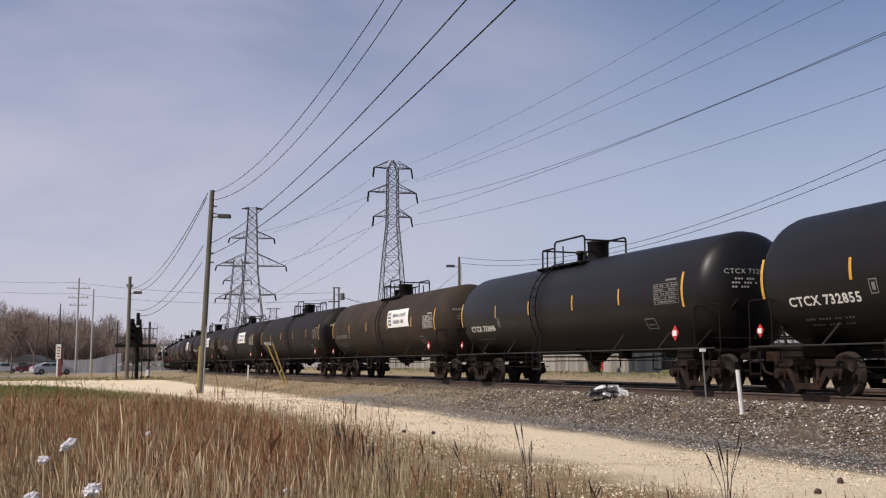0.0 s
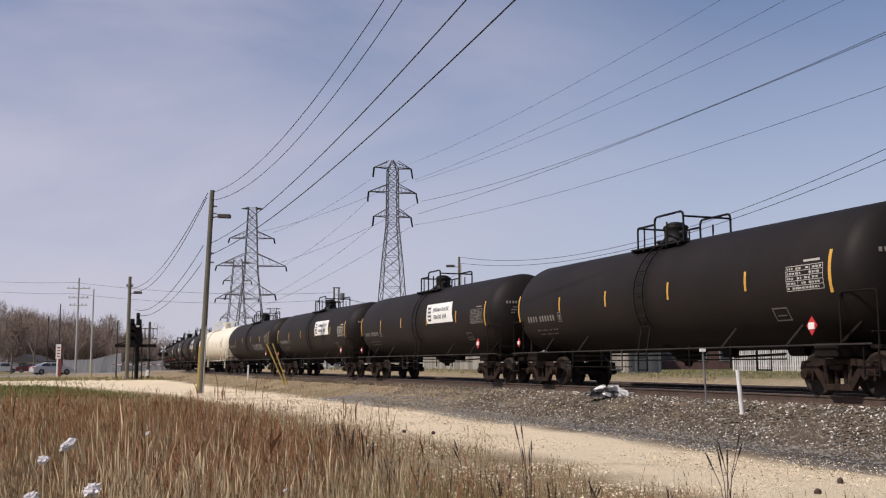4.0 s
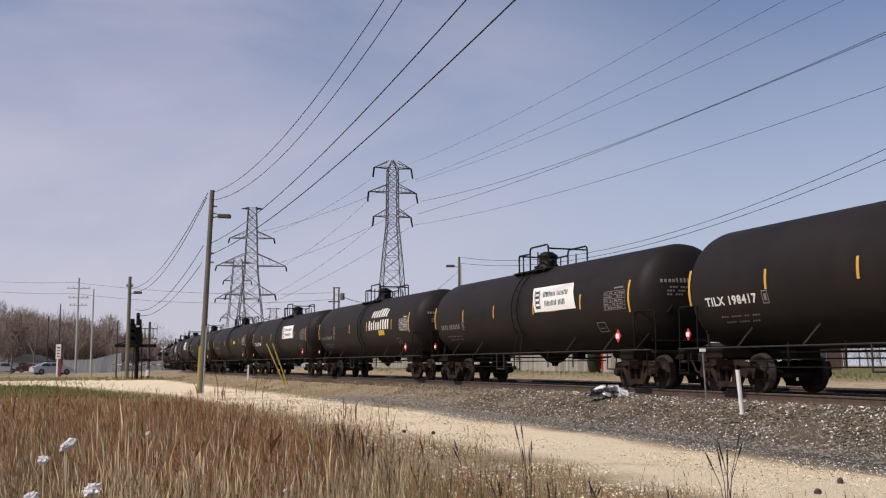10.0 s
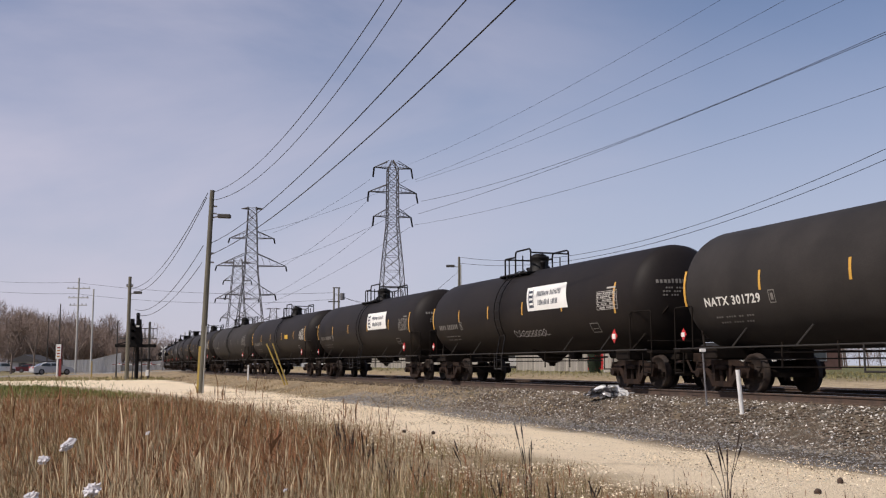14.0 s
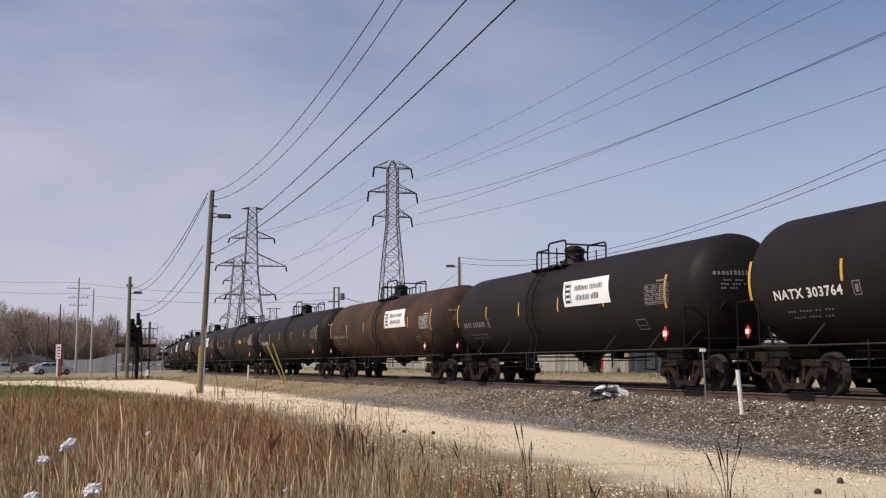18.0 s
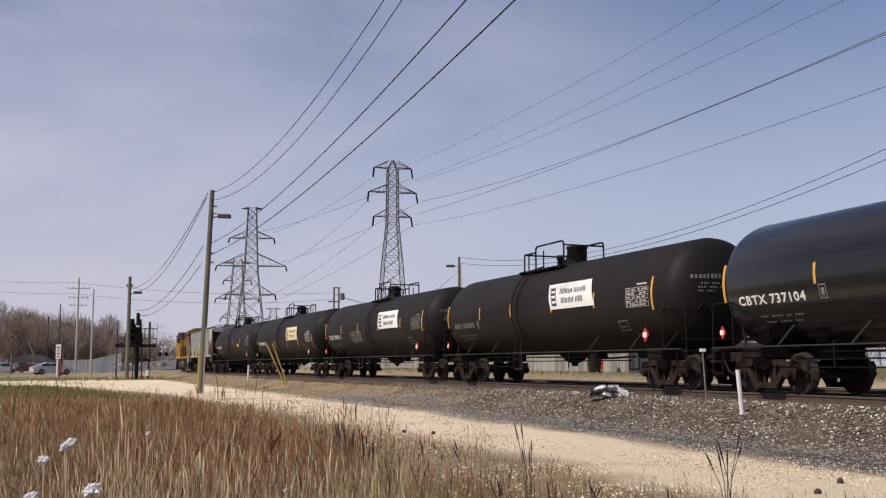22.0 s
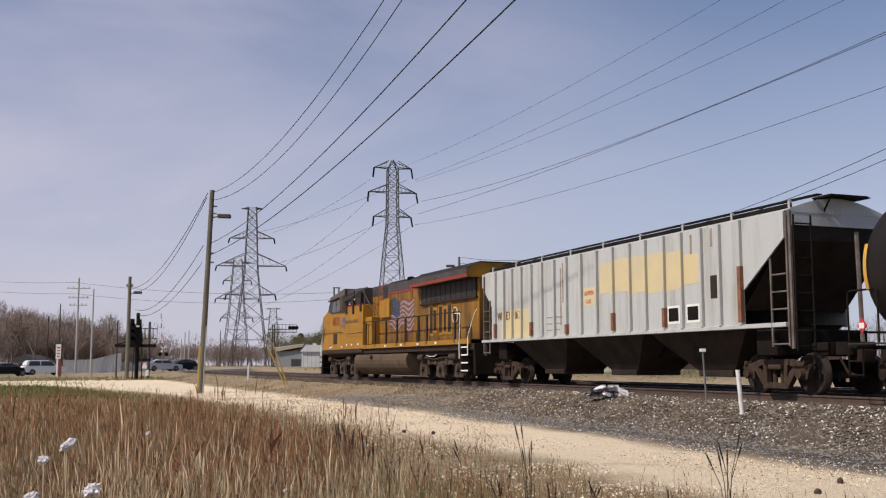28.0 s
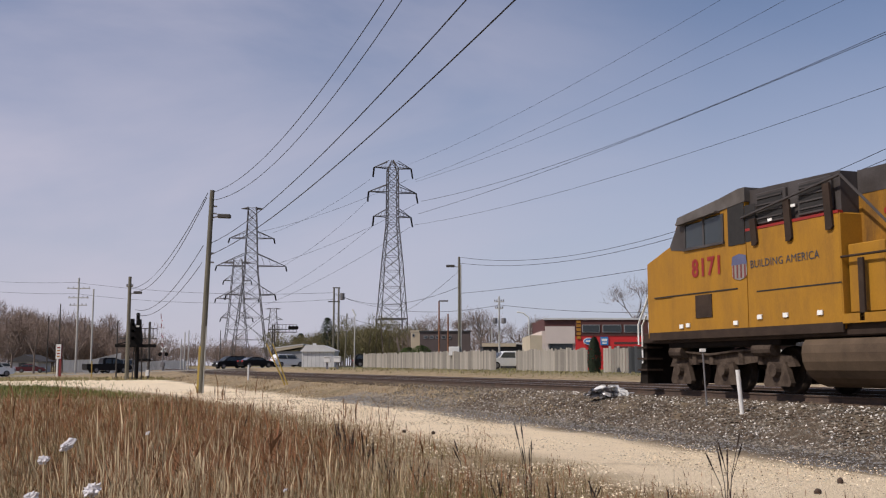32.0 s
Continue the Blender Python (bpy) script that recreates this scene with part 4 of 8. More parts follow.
def hopper_car():
    car = new("hopper_car")
    tagged(car, "weathered grey covered hopper car with cream patches and rust", "hopper car")
    side = [(-8.68, 4.0), (8.27, 4.0), (8.27, 3.42), (6.82, 2.35), (6.82, 1.56), (-7.78, 1.56), (-7.78, 2.75), (-8.68, 3.56)]
    bm = poly(B(), side, -1.50, -1.46)
    poly(bm, side, 1.46, 1.50)
    body = part("body", bm, "hopper_grey", car, "faded light grey ribbed steel side")
    for sx in (-1, 1):
        bm = B()
        x1, x0 = (8.2, 6.75) if sx > 0 else (-8.6, -7.7)
        vs = [bm.verts.new(p) for p in ((x1, -1.46, 3.4), (x1, 1.46, 3.4), (x0, 1.46, 1.9), (x0, -1.46, 1.9))]
        bm.faces.new(vs)
        vs = [bm.verts.new(p) for p in ((x1, -1.46, 3.4), (x1, 1.46, 3.4), (x1, 1.46, 4.0), (x1, -1.46, 4.0))]
        bm.faces.new(vs)
        # the shade under the car's end is put into this dark colour
        part("end_sheet", bm, "hopper_dark", car, "sloping end sheet painted dark for its shade")
    for x0, x1 in ((8.2, 8.26), (-8.66, -8.6)):
        part("end_plate", poly(B(), [(x0, 3.72), (x1, 3.72), (x1, 4.0), (x0, 4.0)], -1.46, 1.46), "hopper_grey", car, "grey upper end plate")
    bm = B()
    ring = []
    for x in (-8.68, 8.27):
        ring.append([bm.verts.new((x, -1.5 + 3.0 * i / 10, 4.0 + 0.36 * math.sin(math.pi * i / 10))) for i in range(11)])
    for i in range(10):
        bm.faces.new((ring[0][i], ring[0][i + 1], ring[1][i + 1], ring[1][i]))
    for r in ring:
        bm.faces.new(r)
    part("roof", bm, "hopper_grey", car, "arched grey roof")
    rib = None
    xs = [-7.35, -6.6, -5.91, -5.15, -4.36, -3.56, -2.68, -1.84, -0.89, 0.06, 0.99, 1.91, 2.72, 3.61, 4.41, 5.26, 5.99, 6.78]
    for x in xs:
        rib = shared("rib", lambda: box(B(), -0.045, 0.045, -1.59, -1.50, 1.56, 4.0, 0.01), "hopper_grey", body, "rib", "grey side rib", pose(x, 0, 0))
    for x, z0, h in ((-4.36, 1.62, 0.45), (-1.84, 1.6, 0.3), (0.99, 1.62, 0.5), (3.61, 1.62, 0.5), (6.78, 1.62, 1.3), (-7.35, 1.62, 0.5)):
        part("rust_streak", box(B(), x - 0.06, x + 0.06, -1.597, -1.50, z0, z0 + h), "rust", body, "rust-brown streak on a rib")

    def patch(x0, x1, z0, z1, mat, label, y=-1.503):
        return part("paint_patch", box(B(), x0, x1, y, y + 0.002, z0, z1), mat, body, label)
    for i in range(17):
        a, b = xs[i] + 0.045, xs[i + 1] - 0.045
        if -6.7 < a < -4.9:
            patch(a, b, 1.58, 2.58 - 0.03 * (i % 2), "hopper_cream", "cream paint patch")
        if 0.0 < a < 4.9:
            patch(max(a, 0.18), min(b, 5.12), (2.66, 2.62, 2.72, 2.70, 2.62, 2.56, 2.56)[i % 7], (3.42, 3.55, 3.60, 3.64, 3.62, 3.60, 3.56)[i % 7], "hopper_cream", "cream paint patch")
    for x in xs:                                     # the paint runs over the ribs as well
        z0, z1 = (2.62, 3.58) if 0.9 < x < 4.5 else (1.58, 2.56) if -6.7 < x < -5.0 else (0, 0)
        if z1:
            part("rib_paint", box(B(), x - 0.047, x + 0.047, -1.593, -1.56, z0, z1), "hopper_cream", body, "cream paint on a rib")
    for i, x in enumerate(xs[1:]):                   # grime runs down beside the ribs
        patch(x - 0.085 - 0.02 * (i % 3), x - 0.047, 1.62 + 0.5 * (i % 4), 3.9 - 0.25 * (i % 3), "rust_wash", "dull brown streak")
    patch(-0.80, -0.10, 2.40, 2.95, "hopper_cream", "cream notice panel")
    for x, z0, z1 in ((-2.35, 1.9, 3.7), (-2.2, 2.6, 3.85), (4.75, 3.4, 3.9), (5.6, 3.5, 3.95)):
        patch(x, x + 0.09, z0, z1, "rust_wash", "dull brown streak")

    def word(text, x, z, h, mat, label):
        vs, fs = letters(text, h, 1.15)
        bm = B()
        v = [bm.verts.new((x + 0.82 * a, -1.512, z + c)) for a, c in vs]
        for f in fs:
            bm.faces.new([v[i] for i in f])
        part("lettering", bm, mat, body, label)
    for text, x in (("W", -7.22), ("R", -6.90), ("E", -6.50), ("X", -6.27), ("1", -5.80), ("6", -5.66), ("3", -5.44)):
        word(text, x, 2.25, 0.27, "brown_letter", "brown painted letter")
    word("BUFFER", -0.74, 2.72, 0.13, "red", "red painted word")
    word("CAR", -0.66, 2.47, 0.13, "red", "red painted word")
    for x, w in ((3.74, 0.44), (4.58, 0.46)):
        part("data_panel", box(B(), x, x + w, -1.508, -1.5, 1.76, 2.10), "under", body, "black data panel")
        fr = part("panel_frame", box(B(), x - 0.05, x + w + 0.05, -1.505, -1.5, 1.70, 2.16), "sign_white", body)
    part("data_panel", box(B(), 5.57, 5.84, -1.508, -1.5, 2.25, 2.80), "hopper_dark", body, "dark worn panel")
    for i in range(3):
        part("small_lettering", box(B(), -3.3, -2.4 + 0.1 * i, -1.508, -1.5, 1.75 + 0.2 * i, 1.78 + 0.2 * i), "rust_wash", body)
    for k, x in enumerate((-4.3, 0.15, 4.6)):
        bm = B()
        top = [(x - 2.2, -1.4, 1.6), (x + 2.2, -1.4, 1.6), (x + 2.2, 1.4, 1.6), (x - 2.2, 1.4, 1.6)]
        bot = [(x - 0.75, -0.7, 0.5), (x + 0.75, -0.7, 0.5), (x + 0.75, 0.7, 0.5), (x - 0.75, 0.7, 0.5)]
        a = [bm.verts.new(p) for p in top]
        b = [bm.verts.new(p) for p in bot]
        bm.faces.new(b)
        for i in range(4):
            j = (i + 1) % 4
            bm.faces.new((a[i], a[j], b[j], b[i]))
        bmesh.ops.recalc_face_normals(bm, faces=bm.faces)
        box(bm, x - 0.7, x + 0.7, -0.75, 0.75, 0.36, 0.52, 0.02)
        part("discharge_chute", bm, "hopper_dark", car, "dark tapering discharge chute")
    bm = box(B(), -8.9, 8.9, -0.35, 0.35, 0.85, 1.15, 0.02)
    for sx in (-7.3, 7.3):
        box(bm, sx - 0.35, sx + 0.35, -1.3, 1.3, 0.85, 1.45, 0.03)
    part("center_sill", bm, "under", car)
    part("side_sill", box(B(), -8.6, 8.3, -1.56, -1.44, 1.47, 1.57, 0.01), "hopper_grey", car)
    # roof walk and hatches
    for y in (-0.75, 0.6):
        part("roof_walk", box(B(), -8.5, 8.5, y, y + 0.15, 4.37, 4.40), "under", car, "dark roof running board")
    part("roof_edge", box(B(), -8.5, 8.25, -1.25, -1.22, 4.02, 4.20), "under", car, "dark trough hatch edge")
    post = None
    for i in range(9):
        m = pose(-8.2 + 2.05 * i, 0, 0)
        shared("roof_post", lambda: box(B(), -0.03, 0.03, -1.27, -1.21, 4.0, 4.26), "hopper_grey", car, "roof_bracket", "", m)
    bm = B()
    box(bm, 8.0, 8.6, -0.45, 0.6, 4.36, 4.40)
    for x in (8.05, 8.55):
        rod(bm, (x, -0.40, 4.37), (x - 0.3 * (x > 8), -0.35, 4.05), 0.022)
    part("end_platform", bm, "under", car, "dark roof platform at the end")
    # end posts and ladders
    for sx in (-1, 1):
        for y in (-1.46, 1.46):
            part("corner_post", rod(B(), (sx * 8.42, y, 1.0), (sx * 8.42, y, 4.0), 0.05), "hopper_post", car)
        part("end_post", rod(B(), (sx * 8.5, 0.35, 1.0), (sx * 8.45, 0.35, 3.6), 0.05), "hopper_post", car)
        bm = B()
        for y in (-1.42, -0.95):
            rod(bm, (sx * 8.5, y, 0.95), (sx * 8.5, y, 3.9), 0.024)
        for i in range(8):
            rod(bm, (sx * 8.5, -1.42, 1.05 + 0.38 * i), (sx * 8.5, -0.95, 1.05 + 0.38 * i), 0.018)
        part("ladder", bm, "under", car, "dark end ladder")
        bm = B()
        for x in (7.85, 8.4):
            rod(bm, (sx * x, -1.54, 1.05), (sx * x, -1.54, 3.0 if x < 8 else 3.9), 0.028)
        for i in range(5):
            rod(bm, (sx * 7.85, -1.54, 1.1 + 0.38 * i), (sx * 8.4, -1.54, 1.1 + 0.38 * i), 0.02)
        part("corner_ladder", bm, "hopper_post", car, "dull grey corner ladder")
        part("coupler", coupler_mesh(), "truck_rust", car, at=Matrix.Identity(4) if sx > 0 else FLIP)
    for x in (-7.3, 7.3):
        freight_truck(car, x, "truck_dust")
    return car


TRAIN.append((hopper_car(), 1134.5))

# ---- locomotive ----
M["loco_yellow"] = material("loco_yellow", (0.345, 0.170, 0.016), 0.6, vary=0.10, scale=1.6, second=(0.265, 0.132, 0.020), patch=0.56, stretch=(1.6, 1, 0.45), spec=0.25)
M["hood_yellow"] = material("hood_yellow", (0.27, 0.130, 0.016), 0.65, vary=0.18, scale=1.3, second=(0.125, 0.066, 0.022), patch=0.50, stretch=(1.8, 1, 0.4), spec=0.2)
M["loco_grey"] = material("loco_grey", (0.070, 0.062, 0.060), 0.6, vary=0.15, scale=1.2, second=(0.045, 0.038, 0.035), spec=0.3)
M["loco_roof_pale"] = material("loco_roof_pale", (0.13, 0.118, 0.11), 0.7, vary=0.15, scale=1.4, second=(0.085, 0.074, 0.066), spec=0.25)
M["loco_roof"] = material("loco_roof", (0.030, 0.024, 0.022), 0.8, vary=0.2, scale=1.4, second=(0.02, 0.016, 0.015), spec=0.2)
M["loco_red"] = material("loco_red", (0.27, 0.016, 0.010), 0.5, vary=0.12)
M["shield_blue"] = material("shield_blue", (0.10, 0.11, 0.20), 0.6, vary=0.15)
M["flag_red"] = material("flag_red", (0.19, 0.042, 0.036), 0.6, vary=0.25, scale=3.0)
M["flag_white"] = material("flag_white", (0.27, 0.24, 0.215), 0.6, vary=0.2, scale=3.0)
M["flag_blue"] = material("flag_blue", (0.030, 0.038, 0.070), 0.6, vary=0.2, scale=3.0)
M["loco_frame"] = material("loco_frame", (0.032, 0.022, 0.017), 0.8, vary=0.2, scale=2.0, second=(0.05, 0.034, 0.025), spec=0.15)
M["loco_tank"] = material("loco_tank", (0.112, 0.080, 0.053), 0.75, vary=0.12, scale=1.5, second=(0.075, 0.053, 0.036), spec=0.15)
M["loco_truck"] = material("loco_truck", (0.088, 0.066, 0.050), 0.85, vary=0.3, scale=4.0, second=(0.042, 0.030, 0.023), spec=0.15)
M["grille"] = material("grille", (0.018, 0.016, 0.014), 0.7, vary=0.3, scale=8.0)
M["reflector"] = material("reflector", (0.85, 0.85, 0.8), 0.3, vary=0.05)


def glass_material(name, tint=(0.05, 0.06, 0.065), rough=0.05):
    m = bpy.data.materials.new(name)
    m.use_nodes = True
    b = m.node_tree.nodes["Principled BSDF"]
    b.inputs["Base Color"].default_value = (*tint, 1)
    b.inputs["Roughness"].default_value = rough
    b.inputs["Transmission Weight"].default_value = 0.35
    b.inputs["IOR"].default_value = 1.5
    return m


M["glass"] = glass_material("glass")


def wheel6(truck_ob, x):
    for m in (pose(x, -0.755, 0.53), Matrix.Translation((x, 0.755, 0.53)) @ FLIP):
        shared("wheel42", lambda: wheel_mesh(0.533), "wheel", truck_ob, "wheel", "dark steel driving wheel", m, True)


def loco_side_frame():
    bm = B()
    poly(bm, [(-2.55, 0.62), (-2.4, 0.85), (-1.5, 0.95), (1.5, 0.95), (2.4, 0.85), (2.55, 0.62), (2.2, 0.60), (1.5, 0.66), (1.2, 0.72), (0.6, 0.66), (-0.6, 0.66), (-1.2, 0.72), (-1.5, 0.66), (-2.2, 0.60)], -1.14, -1.02)
    for x in (-1.95, 0.0, 1.95):
        poly(bm, [(x - 0.30, 0.72), (x + 0.30, 0.72), (x + 0.48, 0.26), (x + 0.44, 0.18), (x - 0.44, 0.18), (x - 0.48, 0.26)], -1.20, -1.08)
        bmesh.ops.create_cone(bm, cap_ends=True, segments=14, radius1=0.17, radius2=0.14, depth=0.16,
                              matrix=Matrix.Translation((x, -1.24, 0.53)) @ Matrix.Rotation(math.pi / 2, 4, "X"))
    for x in (-1.35, -0.6, 0.6, 1.35):
        rod(bm, (x, -1.1, 0.66), (x, -1.1, 0.95), 0.12, n=8)
    return bm


def loco_gear(x0):
    bm = B()
    rod(bm, (x0 - 2.2, -1.25, 0.98), (x0 - 1.65, -1.25, 0.98), 0.16, n=12)
    rod(bm, (x0 + 1.3, -1.25, 1.0), (x0 + 2.0, -1.25, 1.0), 0.15, n=12)
    pipe(bm, [(x0 - 1.6, -1.25, 0.98), (x0 - 0.6, -1.22, 0.9), (x0 + 0.4, -1.22, 0.98), (x0 + 1.3, -1.22, 1.0)], 0.035)
    return bm


def decal(verts, faces, x, z, y):
    bm = B()
    v = [bm.verts.new((x + a, y, z + c)) for a, c in verts]
    for f in faces:
        try:
            bm.faces.new([v[i] for i in f])
        except ValueError:
            pass
    return bm


def locomotive():
    lo = new("locomotive")
    tagged(lo, "yellow and grey six-axle diesel locomotive with a painted flag", "locomotive")
    part("frame", box(B(), -10.7, 10.9, -1.45, 1.45, 1.22, 1.50, 0.03), "loco_frame", lo, "dusty dark underframe")
    part("side_stripe", box(B(), -2.75, 10.7, -1.56, -1.46, 1.47, 1.66), "loco_yellow", lo, "yellow sill stripe")
    part("walkway", box(B(), -2.75, 10.9, -1.55, 1.55, 1.60, 1.655), "loco_frame", lo)
    # nose and cab
    nose = poly(B(), [(-10.28, 1.36), (-10.28, 3.35), (-9.08, 3.71), (-8.4, 3.74), (-8.4, 1.36)], -1.52, 1.52)
    nose = part("nose", nose, "loco_yellow", lo, "yellow sloped nose")
    cab_out = [(-9.05, 1.36), (-9.05, 3.70), (-8.64, 4.36), (-6.9, 4.56), (-6.04, 4.69), (-5.85, 4.69), (-5.85, 1.36)]
    cab = part("cab", poly(B(), cab_out, -1.54, 1.54), "loco_yellow", lo, "yellow driver's cab")
    part("cab_roof", poly(B(), [(-8.75, 4.24), (-8.66, 4.40), (-6.9, 4.60), (-6.04, 4.73), (-5.8, 4.73), (-5.8, 4.40), (-6.7, 4.33), (-8.3, 4.20)], -1.57, 1.57), "loco_roof_pale", cab, "dusty grey cab roof")
    part("cab_front_post", poly(B(), [(-9.06, 3.70), (-8.62, 4.30), (-8.36, 4.28), (-8.36, 3.52), (-9.0, 3.6)], -1.556, -1.54), "loco_grey", cab)
    for x0, x1 in ((-8.33, -7.55), (-7.47, -6.74)):
        part("side_window", box(B(), x0, x1, -1.556, -1.535, 3.57, 4.18 + 0.05 * (x0 > -8)), "glass", cab, "dark side window")
    for x in (-8.37, -7.54, -6.73):
        part("window_frame", box(B(), x, x + 0.06, -1.572, -1.545, 3.53, 4.24), "loco_grey", cab)
    part("window_sill", box(B(), -8.4, -6.65, -1.60, -1.55, 3.51, 3.57), "loco_grey", cab)
    part("sunshade", poly(B(), [(-8.5, 4.17), (-6.8, 4.28), (-6.8, 4.32), (-8.55, 4.22)], -1.72, -1.56), "loco_roof_pale", cab, "grey window awning")
    # flat black plates: the shade inside the door recess is painted on
    part("cab_door", box(B(), -6.5, -5.86, -1.558, -1.545, 3.43, 4.38), "grille", cab, "cab door recess with its shade painted dark")
    part("door_recess", box(B(), -5.85, -5.45, -1.548, -1.54, 3.45, 4.3), "grille", cab)
    part("nose_step", box(B(), -9.9, -6.2, -1.556, -1.54, 2.40, 2.43), "grille", cab)
    for y in (-0.95, 0.0, 0.95):
        part("windscreen", box(B(), -0.03, 0.02, y - 0.38, y + 0.38, -0.28, 0.28), "glass", cab, at=pose(-8.86, 0, 4.02, 0, 31.5, 0))
    # wide equipment cabin behind the cab
    aux = part("equipment_cabin", box(B(), -5.85, -2.75, -1.54, 1.54, 1.36, 3.72, 0.03), "loco_yellow", lo, "yellow equipment cabin side")
    part("cabin_shoulder", poly(B(), [(-5.9, 3.70), (-2.8, 3.70), (-2.8, 4.58), (-5.9, 4.66)], -1.42, 1.42), "loco_grey", lo, "grey upper cabin with grilles")
    part("lower_panel_line", box(B(), -5.5, -2.75, -1.548, -1.54, 2.28, 2.31), "grille", aux)
    part("step_vent", box(B(), -7.95, -7.25, -1.562, -1.54, 1.80, 2.36), "loco_frame", cab, "dark vent in the cab side")
    part("sill_band", box(B(), -10.2, -2.75, -1.552, -1.50, 1.30, 1.50), "loco_frame", lo)
    for x in (-5.5, -4.05):
        g = part("grille_box", box(B(), x, x + 1.05, -1.50, -1.41, 3.80, 4.52, 0.02), "loco_grey", lo, "louvred air grille")
        part("louvre", box(B(), x + 0.08, x + 0.97, -1.51, -1.495, 3.87, 4.45), "grille", g)
        for i in range(4):
            part("louvre_slat", box(B(), x + 0.08, x + 0.97, -1.535, -1.51, 3.92 + 0.15 * i, 3.95 + 0.15 * i), "loco_grey", g)
    part("cabin_red_line", box(B(), -5.84, -2.76, -1.552, -1.42, 3.70, 3.76), "loco_red", lo, "thin red line under the grilles")
    for x, z1, z0 in ((-5.62, 3.95, 3.34), (-4.42, 4.20, 3.30), (-3.15, 4.35, 3.38)):
        part("roof_bracket", poly(B(), [(x, z1), (x + 0.20, z1), (x + 0.26, z0 + 0.06), (x + 0.20, z0), (x + 0.06, z0)], -1.60, -1.545), "loco_frame", lo, "dark hanging cable bracket")
    for x, z in ((-5.0, 3.85), (-4.2, 4.05)):
        part("side_tag", box(B(), x, x + 0.14, -1.56, -1.54, z - 0.03, z + 0.03), "reflector", lo)
    # hood
    hood = part("hood", poly(B(), [(-2.8, 1.62), (-2.8, 4.10), (10.4, 4.10), (10.4, 1.62)], -0.98, 0.98), "hood_yellow", lo, "grimy yellow engine hood")
    part("hood_roof", poly(B(), [(-2.8, 4.10), (-2.8, 4.60), (-0.8, 4.60), (2.2, 4.56), (4.2, 4.52), (4.2, 4.10)], -0.99, 0.99), "loco_grey", lo, "grey hood roof")
    part("hood_cap", box(B(), -1.1, 1.2, -0.7, 0.7, 4.60, 4.72, 0.04), "loco_roof", lo)
    part("red_line", box(B(), -0.3, 4.2, -0.998, -0.985, 4.06, 4.15), "loco_red", hood, "red stripe")
    part("red_chevron", poly(B(), [(-2.1, 3.72), (-1.0, 4.02), (-1.0, 4.12), (-1.7, 4.45), (-1.2, 4.62), (-1.2, 4.52), (-1.5, 4.42), (-0.85, 4.10), (-0.85, 3.98), (-2.1, 3.62)], -0.998, -0.985), "loco_red", hood, "red zigzag line")
    part("hood_vent", box(B(), -1.15, -0.45, -1.0, -0.985, 3.95, 4.50), "grille", hood, "dark vent")
    for x in (-0.1, 1.05, 1.55, 2.25, 2.95, 3.9):
        part("door_seam", box(B(), x, x + 0.025, -0.988, -0.975, 1.7, 4.05), "loco_frame", hood)
    part("service_door", box(B(), -1.35, 0.1, -1.12, -0.97, 2.95, 3.82, 0.02), "loco_yellow", hood, "yellow raised service door")
    part("service_locker", box(B(), -2.7, -1.7, -1.4, -0.97, 1.68, 3.05, 0.02), "loco_yellow", hood, "yellow locker on the walkway")
    for x0, x1, z0, z1 in ((5.21, 5.52, 2.02, 3.17), (5.63, 5.96, 2.13, 3.0), (6.26, 6.58, 2.03, 3.13), (6.8, 7.06, 2.06, 3.0), (7.24, 7.58, 2.03, 3.16)):
        d = part("hood_door", box(B(), x0 - 0.09, x1 + 0.09, -1.0, -0.975, z0 - 0.12, z1 + 0.12), "loco_yellow", hood)
        part("door_grille", box(B(), x0, x1, -1.006, -0.99, z0, z1), "loco_frame", d, "dark slotted door grille")
    reel = part("hose_reel", lathe(B(), [(0.0, 0.05), (0.10, 0.05), (0.12, 0.0)], 12, pose(8.06, -1.0, 2.68, 90)), "loco_yellow", hood)
    part("hose", pipe(B(), [(8.06 + 0.29 * math.cos(k * 0.42), -1.02, 2.68 + 0.33 * math.sin(k * 0.42)) for k in range(16)], 0.025), "hopper_cream", reel, "coiled pale hose")
    for i in range(14):
        part("rivet", box(B(), -0.5 + 0.62 * i, -0.44 + 0.62 * i, -0.99, -0.975, 2.05 + 0.4 * (i % 4), 2.11 + 0.4 * (i % 4)), "loco_frame", hood)
    # radiator wings
    bm = B()
    prof = [(-0.99, 4.07), (-1.52, 4.07), (-1.52, 4.40), (-0.95, 4.64), (0.95, 4.64), (1.52, 4.40), (1.52, 4.07), (0.99, 4.07)]
    rr = [[bm.verts.new((x0 + k * max(0.0, (4.40 - z)) * 1.0, y, z)) for y, z in prof] for x0, k in ((3.74, 1), (10.42, 0))]
    for i in range(len(prof)):
        j = (i + 1) % len(prof)
        bm.faces.new((rr[0][i], rr[0][j], rr[1][j], rr[1][i]))
    bm.faces.new(rr[0])
    bm.faces.new(rr[1])
    bmesh.ops.recalc_face_normals(bm, faces=bm.faces)
    rad = part("radiator", bm, "loco_yellow", lo, "overhanging radiator housing")
    part("radiator_band", poly(B(), [(3.95, 4.19), (3.72, 4.41), (10.44, 4.41), (10.44, 4.19)], -1.527, -1.51), "loco_grey", rad, "grey upper band")
    part("radiator_roof", poly(B(), [(3.9, 4.65), (10.44, 4.65), (10.44, 4.69), (3.9, 4.69)], -0.96, 0.96), "loco_roof", rad, "dark radiator roof")
    part("radiator_slope", box(B(), 3.8, 10.44, -0.31, 0.31, 0.0, 0.012), "loco_roof", rad, "", at=Matrix.Translation((0, -1.225, 4.53)) @ Matrix.Rotation(0.4115, 4, "X"))
